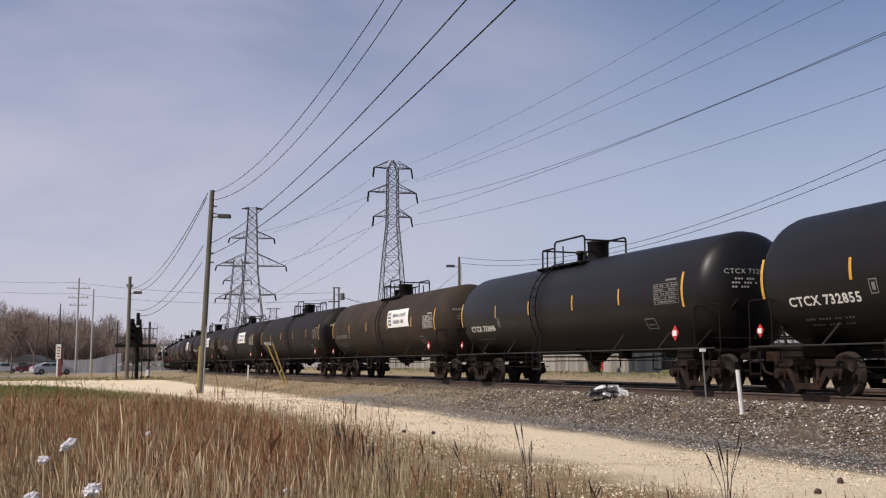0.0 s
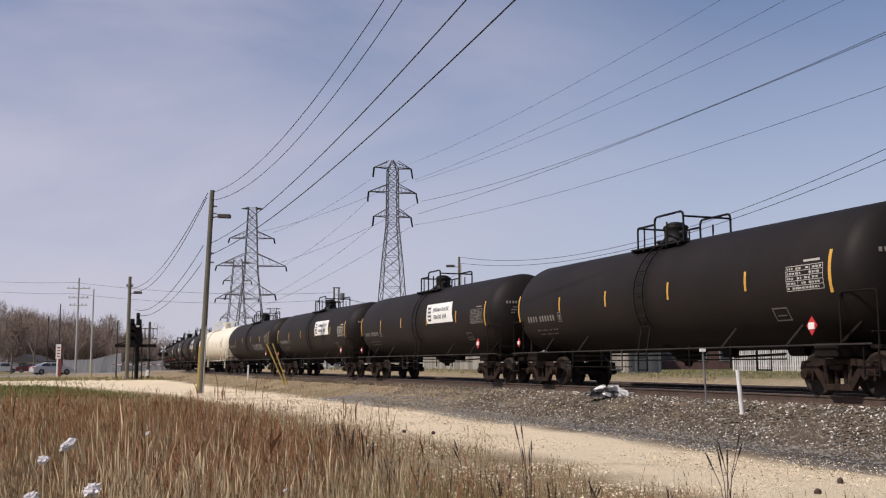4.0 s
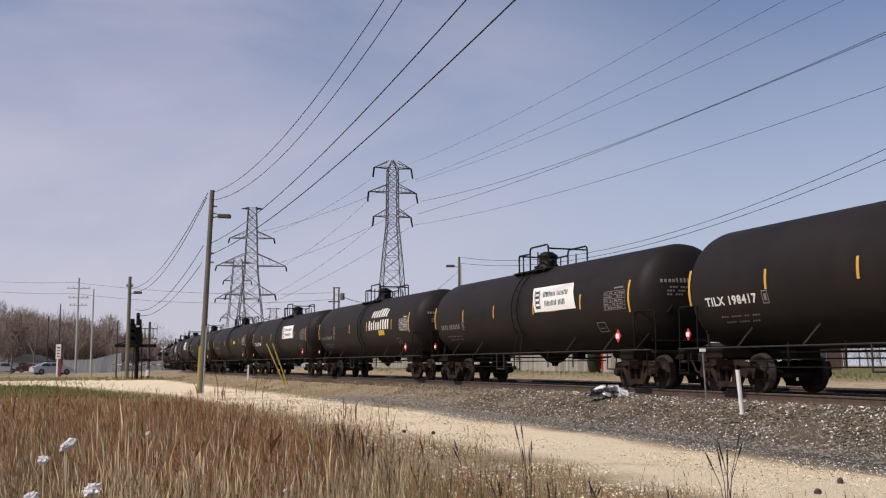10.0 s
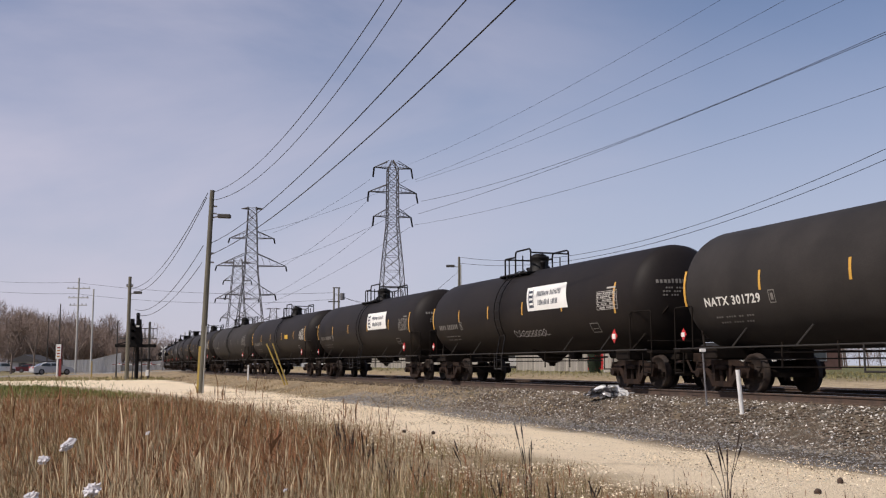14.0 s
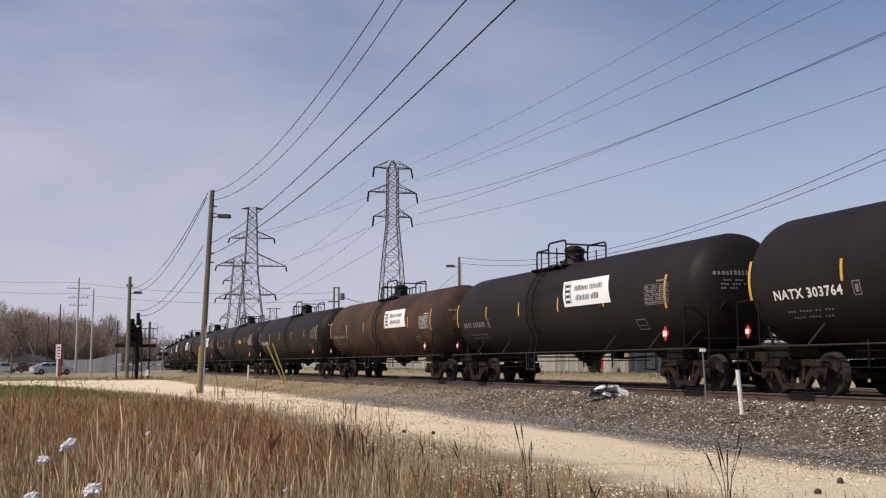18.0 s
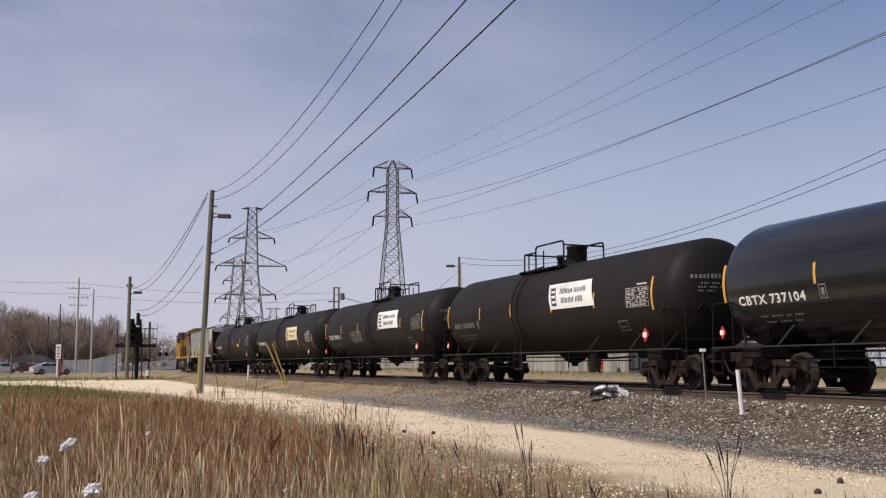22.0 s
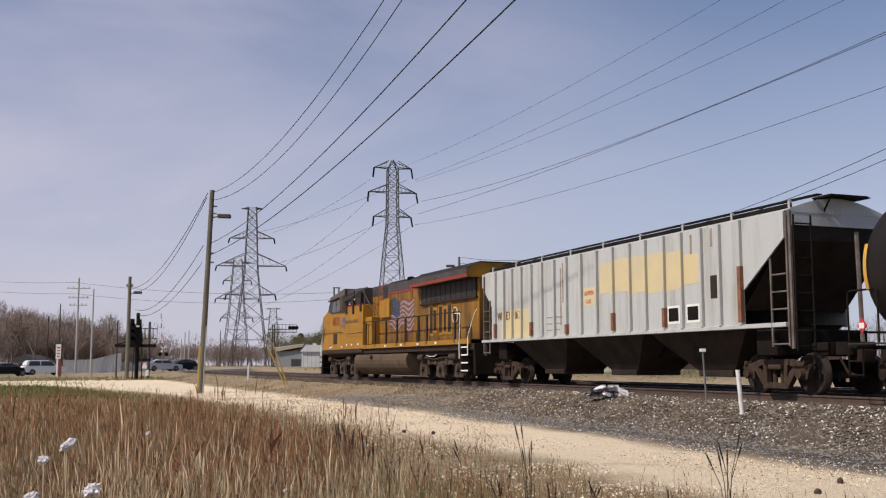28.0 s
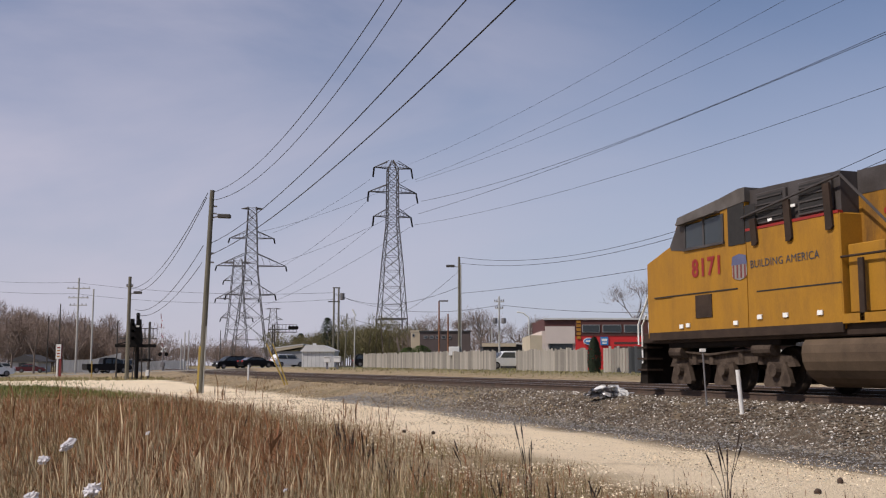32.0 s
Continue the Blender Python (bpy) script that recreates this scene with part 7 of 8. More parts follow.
# pale picket fence behind the line
M["picket"] = material("picket", (0.50, 0.49, 0.46), 0.8, vary=0.12, scale=3.0, per_piece=0.3)
pf = new("picket_fence")
tagged(pf, "pale weathered picket fence with gaps behind the railway", "fence")
(px0, py0), (px1, py1) = (23.44, 82.00), (27.94, 78.00)
pk = None
for i in range(34):
    q = i / 33
    x, y = px0 + (px1 - px0) * q, py0 + (py1 - py0) * q
    m = Matrix.Translation((x, y, ground_z(x, y))) @ Matrix.Rotation(math.atan2(py1 - py0, px1 - px0), 4, "Z")
    if pk is None:
        pk = part("picket", poly(B(), [(-0.06, 0.0), (0.06, 0.0), (0.06, 1.62), (0.0, 1.72), (-0.06, 1.62)], -0.012, 0.012), "picket", pf, at=m)
    else:
        again(pk, m)
for z in (0.4, 1.3):
    part("fence_rail", rod(B(), (px0, py0 + 0.05, ground_z(px0, py0) + z), (px1, py1 + 0.05, ground_z(px1, py1) + z), 0.035, n=4), "picket", pf)

# grey sheet fence at the crossing
gf = new("sheet_fence")
tagged(gf, "pale grey corrugated sheet fence beside the crossing", "fence")
for (xa, ya), (xb, yb), ha, hb in (((-64.29, 172.00), (-58.53, 170.00), 2.1, 2.2), ((-58.53, 170.00), (-52.63, 166.00), 2.2, 3.3), ((-64.88, 205.00), (-50.51, 200.00), 1.8, 1.8)):
    ln = math.hypot(xb - xa, yb - ya)
    n = int(ln / 0.62)
    for i in range(n):
        q, q2 = i / n, (i + 1) / n
        bm = B()
        pts = []
        for u in (0, 0.5, 1):
            v = q + (q2 - q) * u
            pts.append((xa + (xb - xa) * v, ya + (yb - ya) * v + (0.05 if u == 0.5 else 0), v))
        rows = []
        for x, y, v in pts:
            z = ground_z(x, y)
            rows.append((bm.verts.new((x, y, z - 0.1)), bm.verts.new((x, y, z + ha + (hb - ha) * v))))
        for (a, b), (c, d) in zip(rows, rows[1:]):
            bm.faces.new((a, c, d, b))
        r = bmesh.ops.solidify(bm, geom=bm.faces[:], thickness=0.02)
        part("fence_sheet", bm, "sheet_grey", gf)

# ---- buildings ----
M["roof_dark"] = material("roof_dark", (0.055, 0.052, 0.055), 0.85, vary=0.2, scale=1.5)
M["wall_grey"] = material("wall_grey", (0.28, 0.28, 0.285), 0.8, vary=0.08, scale=0.8)
M["wall_white"] = material("wall_white", (0.62, 0.615, 0.61), 0.6, vary=0.06, scale=0.8, second=(0.54, 0.535, 0.53))
M["wall_pale"] = material("wall_pale", (0.46, 0.46, 0.46), 0.8, vary=0.08, scale=0.8)
M["wall_tan"] = material("wall_tan", (0.52, 0.44, 0.32), 0.85, vary=0.08, scale=0.8)
M["wall_brown"] = material("wall_brown", (0.105, 0.078, 0.072), 0.85, vary=0.12, scale=0.8)
M["wall_maroon"] = material("wall_maroon", (0.10, 0.035, 0.030), 0.7, vary=0.12, scale=0.8)
M["wall_pink"] = material("wall_pink", (0.62, 0.53, 0.48), 0.85, vary=0.06, scale=0.8)
M["shop_red"] = material("shop_red", (0.60, 0.025, 0.025), 0.55, vary=0.08, scale=0.6)
M["sign_blue"] = material("sign_blue", (0.04, 0.20, 0.50), 0.5, vary=0.06)
M["brick_dark"] = material("brick_dark", (0.10, 0.055, 0.045), 0.9, vary=0.2, scale=2.0)


def block(parent, name, x0, x1, y0, y1, z0, z1, mat, label="", bevel=0.0):
    return part(name, box(B(), x0, x1, y0, y1, z0, z1, bevel), mat, parent, label)


def window(parent, x, y, z, w, h):
    f = block(parent, "window", x, x + w, y - 0.06, y + 0.02, z, z + h, "wall_grey")
    part("pane", box(B(), x + 0.06, x + w - 0.06, y - 0.075, y - 0.05, z + 0.06, z + h - 0.06), "glass", f)


# house at the left
hs = standing("house", -75.01, 182.00, "small grey house with a dark low-pitched roof", "house")
block(hs, "wall", -2.5, 2.5, 0, 6, -0.3, 2.1, "wall_pale")
part("roof", poly(B(), [(-2.9, 1.95), (0.2, 3.2), (3.2, 1.95), (3.2, 1.8), (-2.9, 1.8)], -0.4, 6.4), "roof_dark", hs)
window(hs, -1.0, 0, 0.8, 1.5, 0.9)
# metal shed beyond the crossing
sh = standing("metal_shed", -17.38, 125.00, "pale grey metal shed with a low ridged roof", "shed")
block(sh, "wall", 0.0, 4.0, 0, 5, -0.6, 2.1, "wall_white")
part("roof", poly(B(), [(-0.15, 2.0), (0.55, 2.75), (2.6, 2.70), (4.15, 2.05), (4.15, 1.9), (-0.15, 1.9)], -0.25, 5.2), "wall_white", sh, "pale metal roof")
for i in range(8):
    part("wall_seam", box(B(), 0.2 + 0.5 * i, 0.23 + 0.5 * i, -0.015, 0.0, -0.6, 2.08), "wall_grey", sh)
block(sh, "roof_vent", 1.2, 1.6, 1.0, 1.4, 2.68, 2.95, "wall_white")
# long low buildings behind the shed
lb = standing("low_building", -24.30, 160.00, "low grey building with a tan roof edge", "building")
block(lb, "wall", -1.9, 2.2, 0, 8, -0.6, 2.4, "wall_grey")
part("roof", poly(B(), [(-2.1, 2.35), (2.3, 3.15), (2.3, 3.45), (-2.1, 2.85)], -0.4, 8), "wall_tan", lb, "tan roof edge")
part("roof_cap", poly(B(), [(-2.1, 2.85), (2.3, 3.45), (2.3, 3.6), (-2.1, 3.0)], -0.45, 8), "wall_white", lb)
# no opening is cut: a black plate paints the dimness inside
block(lb, "doorway", 0.4, 1.9, -0.03, 0.02, -0.6, 1.2, "roof_dark", "open doorway with its inner shade painted dark")
# dark building and tan block right of the pylon
db2 = standing("brick_building", 0.07, 128.00, "dark brown flat-roofed building with small windows", "building")
block(db2, "wall", -3.0, 3.4, 0, 10, 0, 4.5, "wall_brown")
block(db2, "roof_edge", -3.1, 3.5, -0.1, 10, 4.4, 4.6, "roof_dark")
for i in range(5):
    window(db2, -2.5 + 0.75 * i, 0, 3.6, 0.5, 0.35)
tb = standing("tan_building", -3.45, 132.00, "small sunlit tan building", "building")
block(tb, "wall", -0.75, 0.65, 0, 4, 0, 4.7, "wall_tan")
block(tb, "roof_edge", -0.8, 0.7, -0.05, 4, 4.55, 4.75, "wall_tan")
window(tb, -0.55, 0, 3.9, 0.3, 0.4)
# low dark building with a pale fascia
ld = standing("low_shop", 6.85, 108.00, "low dark shop with a pale roof fascia", "building")
block(ld, "wall", -2.6, 2.9, 0, 8, 0, 2.3, "roof_dark")
block(ld, "fascia", -2.7, 0.9, -0.2, 0.2, 2.3, 2.65, "wall_tan")
part("fascia", poly(B(), [(0.9, 2.75), (3.0, 2.55), (3.0, 2.3), (0.9, 2.6)], -0.3, 0.1), "wall_white", ld, "white sloping fascia")
block(ld, "roof", -2.7, 3.0, 0, 8, 2.3, 2.5, "roof_dark")
# the red shop
rs = standing("shop", 13.20, 92.00, "red-fronted shop with a dark maroon parapet and signs", "shop")
rs.location.z += 0.5
block(rs, "wall", -4.2, -1.2, 0, 12, -0.6, 3.0, "wall_pink", "beige rendered wall")
block(rs, "parapet", -4.0, -1.2, -0.15, 12, 3.0, 4.15, "wall_maroon", "maroon parapet")
block(rs, "fascia", -3.95, -1.25, -0.22, -0.15, 1.85, 3.40, "wall_pink", "pale blank fascia")
block(rs, "wall", -5.3, -4.2, 0, 9, -0.6, 2.6, "wall_tan", "tan side wall")
block(rs, "front", -1.2, 5.2, -0.2, 12, -0.6, 2.55, "shop_red", "bright red shop front")
block(rs, "parapet", -1.2, 5.4, -0.25, 12, 2.55, 4.0, "wall_maroon", "maroon parapet")
block(rs, "coping", -4.1, 5.5, -0.35, 0.2, 4.0, 4.15, "wall_white", "white coping")
for x, w in ((-0.6, 1.6), (1.25, 1.7), (3.2, 1.6)):
    window(rs, x, -0.26, 2.85, w, 0.7)
window(rs, -3.6, -0.02, 1.15, 2.2, 0.75)
ov = part("oval_sign", lathe(B(), [(0.0, 0.05), (0.52, 0.05), (0.52, 0.0)], 24, pose(0.0, -0.3, 2.05, 90) @ Matrix.Diagonal((1.0, 0.62, 1, 1))), "sign_white", rs, "white and blue oval sign")
part("oval_field", lathe(B(), [(0.0, 0.02), (0.45, 0.02), (0.45, 0.0)], 24, pose(0.0, -0.36, 2.05, 90) @ Matrix.Diagonal((1.0, 0.58, 1, 1))), "sign_blue", ov)
part("oval_lettering", box(B(), -0.3, 0.3, -0.40, -0.385, 1.98, 2.14), "sign_white", ov)
sq = block(rs, "square_sign", 1.05, 1.75, -0.3, -0.2, 1.7, 2.45, "sign_blue", "blue square sign")
part("sign_lettering", box(B(), 1.15, 1.65, -0.31, -0.3, 2.05, 2.28), "sign_white", sq)
part("sign_lettering", box(B(), 1.2, 1.6, -0.31, -0.3, 1.82, 1.94), "sign_white", sq)
for i in range(5):
    part("vertical_lettering", box(B(), -1.1, -0.72, -0.29, -0.25, 2.25 + 0.36 * i, 2.5 + 0.36 * i), "amber", rs, "orange upright lettering")
for i in range(2):
    part("wall_lettering", box(B(), 2.3, 4.9, -0.22, -0.2, 1.4 + 0.4 * i, 1.6 + 0.4 * i), "wall_maroon", rs)
part("lamp_arm", pipe(B(), [(-5.4, 0, 2.6), (-5.4, -0.3, 4.2), (-5.9, -0.3, 4.6), (-6.5, -0.3, 4.7)], 0.06), "white_paint", rs, "white curved lamp arm")
# dark building past the shop
fb = standing("far_building", 27.27, 95.00, "dark red-brown building behind the railway", "building")
block(fb, "wall", -8, 10, 0, 8, -0.5, 2.2, "brick_dark")
block(fb, "roof_edge", -8.1, 10.1, -0.2, 8, 2.2, 2.5, "roof_dark")
for i in range(6):
    window(fb, -7 + 2.8 * i, 0, 0.8, 1.6, 1.0)


# ---- road vehicles ----
for key, col in (("car_white", (0.75, 0.75, 0.74)), ("car_silver", (0.50, 0.50, 0.50)), ("car_dark", (0.010, 0.009, 0.010)), ("car_grey", (0.30, 0.27, 0.235)), ("car_red", (0.10, 0.014, 0.014))):
    M[key] = material(key, col, 0.35, vary=0.04, coat=0.0 if key == "car_dark" else 0.4, spec=0.12 if key == "car_dark" else 0.3)
M["tyre"] = material("tyre", (0.018, 0.018, 0.018), 0.9, vary=0.2)
M["tail_light"] = material("tail_light", (0.5, 0.02, 0.02), 0.3)
SHAPES = {  # body outline and greenhouse outline, (along, up), front at +x
    "suv": ([(-2.3, 0.35), (-2.35, 0.9), (-2.25, 1.05), (1.05, 1.08), (2.1, 0.98), (2.35, 0.8), (2.38, 0.4), (2.2, 0.28), (-2.1, 0.28)],
            [(-2.2, 1.03), (-1.95, 1.62), (-1.6, 1.72), (0.3, 1.72), (0.65, 1.6), (1.35, 1.04)]),
    "sedan": ([(-2.3, 0.35), (-2.32, 0.85), (-2.1, 0.98), (-1.4, 1.0), (0.95, 0.98), (2.1, 0.86), (2.35, 0.65), (2.35, 0.35), (2.1, 0.25), (-2.1, 0.25)],
              [(-1.75, 0.97), (-0.95, 1.38), (-0.6, 1.45), (0.25, 1.44), (0.5, 1.36), (1.25, 0.95)]),
    "pickup": ([(-2.75, 0.45), (-2.78, 1.1), (-0.75, 1.12), (1.2, 1.12), (2.5, 1.05), (2.72, 0.85), (2.72, 0.45), (2.4, 0.34), (-2.5, 0.34)],
               [(-0.85, 1.1), (-0.75, 1.75), (-0.5, 1.83), (0.75, 1.83), (1.0, 1.74), (1.6, 1.1)]),
}


def car_shell(outline, w0, w1, top):
    """A body that draws in towards its upper edge."""
    bm = B()
    zs = [z for _, z in outline]
    lo, hi = min(zs), max(zs)
    rows = []
    for sy in (-1, 1):
        rows.append([bm.verts.new((x, sy * (w0 + (w1 - w0) * (z - lo) / (hi - lo)), z)) for x, z in outline])
    a, b = rows
    bm.faces.new(a)
    bm.faces.new(b[::-1])
    for i in range(len(a)):
        j = (i + 1) % len(a)
        bm.faces.new((a[j], a[i], b[i], b[j]))
    bmesh.ops.recalc_face_normals(bm, faces=bm.faces)
    bmesh.ops.bevel(bm, geom=bm.edges[:], offset=0.05, segments=2, affect="EDGES", clamp_overlap=True)
    return bm


def vehicle(kind, paint, label):
    c = new({"suv": "suv", "sedan": "sedan", "pickup": "pickup_truck"}[kind])
    tagged(c, label, {"suv": "car", "sedan": "car", "pickup": "truck"}[kind], "road vehicles")
    body, green = SHAPES[kind]
    part("body", car_shell(body, 0.92, 0.86, 0), paint, c, smooth=False)
    part("cabin", car_shell(green, 0.84, 0.66, 0), paint, c)
    xs = [x for x, z in green]
    zl, zh = green[0][1] + 0.05, max(z for _, z in green) - 0.12
    mid = (xs[0] + xs[-1]) / 2 - 0.1
    for sy in (-1, 1):
        for x0, x1, s0, s1 in ((xs[0] + 0.28, mid - 0.05, 0.22, 0.0), (mid + 0.05, xs[-1] - 0.25, 0.0, 0.42)):
            bm = B()
            v = [bm.verts.new(p) for p in ((x0, sy * 0.852, zl), (x1, sy * 0.852, zl), (x1 - s1, sy * 0.715, zh), (x0 + s0, sy * 0.715, zh))]
            bm.faces.new(v)
            part("side_window", bm, "glass", c, "dark tinted window")
    for x in (xs[-1], xs[0]):
        q = -1 if x > 0 else 1
        bm = B()
        v = [bm.verts.new(p) for p in ((x + 0.02 * -q, -0.72, zl), (x + 0.02 * -q, 0.72, zl), (x + q * 0.50, 0.60, zh), (x + q * 0.50, -0.60, zh))]
        bm.faces.new(v)
        part("windscreen" if x > 0 else "rear_window", bm, "glass", c)
    e = max(x for x, _ in body)
    for sy in (-0.62, 0.62):
        part("headlight", box(B(), e - 0.12, e + 0.005, sy - 0.2, sy + 0.2, 0.62, 0.78, 0.03), "reflector", c, "clear headlight")
        part("tail_light", box(B(), -e - 0.005, -e + 0.12, sy - 0.18, sy + 0.18, 0.75, 0.95, 0.02), "tail_light", c)
    for x in (-0.60 * e, 0.62 * e):
        for sy in (-0.82, 0.82):
            w = part("wheel", lathe(B(), [(0.0, 0.10), (0.2, 0.10), (0.24, 0.11), (0.33, 0.10), (0.35, 0.06), (0.35, -0.08), (0.0, -0.08)], 18, Matrix.Rotation(math.pi / 2 * (1 if sy < 0 else -1), 4, "X")), "tyre", c, at=pose(x, sy, 0.35))
            part("rim", lathe(B(), [(0.0, 0.115), (0.19, 0.115), (0.21, 0.10)], 14, Matrix.Rotation(math.pi / 2 * (1 if sy < 0 else -1), 4, "X")), "steel", w)
    return c


def on_road(x, off, turn=0):
    """Pose of a vehicle on the crossing road at plan x."""
    px, py = road_point(x, off)
    a = math.degrees(math.atan2(ROAD_D[1], ROAD_D[0]))
    return pose(px, py, lerp(px, CROSS) + 0.024, 0, 0, a + turn)


NEAR_LANE, FAR_LANE = -1.9, 1.9
TRAFFIC = [
    (vehicle("sedan", "car_silver", "silver sedan waiting at the level crossing"), NEAR_LANE, 0,
     [(0, -46.76), (24.4, -46.76), (25, -46.09), (25.5, -45.10), (27.5, -39.14), (28, -36.24), (28.5, -32.56), (29, -28.71), (29.5, -25.61), (30, -21.14), (31, -14.31), (32, -7.18)]),
    (vehicle("suv", "car_white", "white estate car driving over the level crossing"), NEAR_LANE, 0,
     [(0, -55.81), (25, -55.81), (27, -51.26), (27.5, -49.34), (28, -47.53), (28.5, -45.41), (29, -42.69), (29.5, -40.15), (30, -37.00), (30.5, -34.03), (31, -29.99), (31.5, -26.61), (32, -22.33)]),
    (vehicle("sedan", "car_dark", "black sedan following over the level crossing"), NEAR_LANE, 0,
     [(0, -59.99), (25, -59.99), (27, -53.97), (27.5, -52.08), (28, -50.62), (28.5, -48.29), (29, -45.73), (29.5, -43.18), (30, -40.32), (30.5, -37.47), (31, -33.42), (31.5, -29.99), (32, -26.08)]),
    (vehicle("sedan", "car_dark", "black car coming over the level crossing"), FAR_LANE, 180,
     [(0, -12.00), (25, -12.00), (27, -26.41), (27.5, -29.35), (28, -32.81), (28.5, -35.47), (29, -38.85), (29.5, -43.45), (30, -47.58), (30.5, -51.35), (31, -54.66), (32, -60.84)]),
    (vehicle("suv", "car_grey", "grey car coming over the level crossing"), FAR_LANE, 180,
     [(0, -3.83), (26, -3.83), (28, -15.07), (29, -22.33), (29.5, -25.75), (30, -28.96), (30.5, -31.25), (31, -34.39), (31.5, -36.71), (32, -39.59)]),
    (vehicle("suv", "car_dark", "black car approaching the level crossing"), FAR_LANE, 180,
     [(0, 3.25), (27, 3.25), (29, -12.00), (30, -19.14), (31, -23.16), (31.5, -25.41), (32, -27.40)]),
    (vehicle("pickup", "car_dark", "dark pickup truck driving up to the crossing"), NEAR_LANE, 0,
     [(0, -62.92), (27, -62.92), (29, -56.93), (30, -52.31), (30.5, -49.64), (31, -47.07), (31.5, -44.78), (32, -41.65)]),
    (vehicle("suv", "car_white", "white car following up to the crossing"), NEAR_LANE, 0,
     [(0, -72.0), (28, -72.0), (30, -61.5), (31, -56.2), (31.5, -54.6), (32, -52.0)]),
]
# parked
for kind, paint, label, (x, y), turn in (("sedan", "car_red", "dark red car parked beside the house", (-69.74, 172.00), 20), ("suv", "car_white", "white car parked at the house", (-74.43, 172.00), 35),
                                         ("suv", "car_white", "white van parked behind the fence gap", (6.21, 98.00), 200), ("suv", "car_dark", "dark car parked beyond the shed", (-10.05, 140.00), 10),
                                         ("suv", "car_white", "white car roof behind the board fence", (0.37, 112.00), 0)):
    v = vehicle(kind, paint, label)
    v.matrix_basis = pose(x, y, ground_z(x, y), 0, 0, turn)


# ---- grasses and weeds ----
M["grass_tan"] = islands(material("grass_tan", (0.58, 0.465, 0.30), 0.9, vary=0.2, scale=0.5, second=(0.36, 0.275, 0.16), spec=0.2), 0.55)
M["grass_red"] = islands(material("grass_red", (0.27, 0.128, 0.068), 0.95, vary=0.25, scale=0.4, second=(0.17, 0.088, 0.040), spec=0.15), 0.65)
M["grass_brown"] = islands(material("grass_brown", (0.31, 0.205, 0.105), 0.95, vary=0.25, scale=0.5, second=(0.18, 0.135, 0.07), spec=0.15), 0.45)
M["grass_dry"] = islands(material("grass_dry", (0.50, 0.40, 0.245), 0.95, vary=0.25, scale=0.5, second=(0.34, 0.26, 0.15), spec=0.15), 0.6)
M["grass_green"] = islands(material("grass_green", (0.14, 0.165, 0.045), 0.9, vary=0.3, scale=0.5, second=(0.17, 0.155, 0.06), spec=0.2), 0.4)
M["grass_olive"] = islands(material("grass_olive", (0.22, 0.20, 0.085), 0.9, vary=0.3, scale=0.5, second=(0.29, 0.235, 0.125), spec=0.2), 0.4)
M["weed"] = islands(material("weed", (0.055, 0.035, 0.025), 0.95, vary=0.25), 0.35)


def field(name, n, mat, label, region, height, width, bend=0.25, seed=1, keep=None, plume=0.0, sprigs=0):
    """Loose blades of grass over a stretch of ground given by its limits in plan."""
    rng = random.Random(seed)
    vs, fs = [], []
    x0, x1, y0, y1 = region
    k = 0
    while k < n:
        y = y0 * (y1 / y0) ** rng.random()
        q = y / y1
        x = rng.uniform(x0, x1) if x1 - x0 < 3 else rng.uniform(-0.47 * y - 1, 0.44 * y + 1)
        if not x0 <= x <= x1:
            k += 0.2
            continue
        s, lat = to_track(x, y)
        w = keep(x, y, s, lat)
        k += 0.2
        if rng.random() > w:
            continue
        k += 0.8
        h = height * rng.triangular(0.25, 1.25, 0.75) * (0.6 + 0.4 * min(1.0, w)) * min(1.3, 1 + 0.5 * wobble(x + 9, y, 0.7) + 0.45 * wobble(x, y + 5, 2.5))
        a = rng.uniform(0, 6.28)
        b = bend * h * rng.random()
        z = level(x, y, s, lat) - 0.02
        ww = width * rng.uniform(0.6, 1.3) * max(1.0, y / 16)
        dx, dy = math.cos(a) * ww, math.sin(a) * ww * 0.5
        ex, ey = math.cos(a * 3.1) * b, math.sin(a * 3.1) * b
        i = len(vs)
        vs += [(x - dx, y - dy, z), (x + dx, y + dy, z), (x + ex * 0.35 + dx * 0.7, y + ey * 0.35 + dy * 0.7, z + h * 0.55), (x + ex * 0.35 - dx * 0.7, y + ey * 0.35 - dy * 0.7, z + h * 0.55), (x + ex, y + ey, z + h)]
        fs += [(i, i + 1, i + 2, i + 3), (i + 3, i + 2, i + 4)]
        for _ in range(sprigs):                    # fine side shoots on the upper half
            q = rng.uniform(0.45, 0.98)
            px, py, pz = x + ex * q * q, y + ey * q * q, z + h * q
            sl = h * rng.uniform(0.10, 0.24)
            sa = rng.uniform(0, 6.28)
            j = len(vs)
            vs += [(px - ww * 0.6, py, pz), (px + ww * 0.6, py, pz + 0.004), (px + math.cos(sa) * sl * 0.8, py + math.sin(sa) * sl * 0.6, pz + sl * rng.uniform(0.1, 1.0))]
            fs.append((j, j + 1, j + 2))
        if plume and rng.random() < 0.45:          # a feathery seed head at the tip
            q = plume * rng.uniform(0.6, 1.4) * max(1.0, y / 16)
            j = len(vs)
            px, py = x + ex * 0.86, y + ey * 0.86
            vs += [(px - q, py, z + h * 0.90), (px, py, z + h * 0.80), (px + q, py, z + h * 0.91), (x + ex * 1.05, y + ey * 1.05, z + h * 1.06)]
            fs.append((j, j + 1, j + 2, j + 3))
    ob = new(name, mesh_of(name, vs, fs, mat))
    return tagged(ob, label, "grass", kind="stuff")


def edge(lat, a, b):
    return max(0.0, min(1.0, (a - lat) / (a - b)))


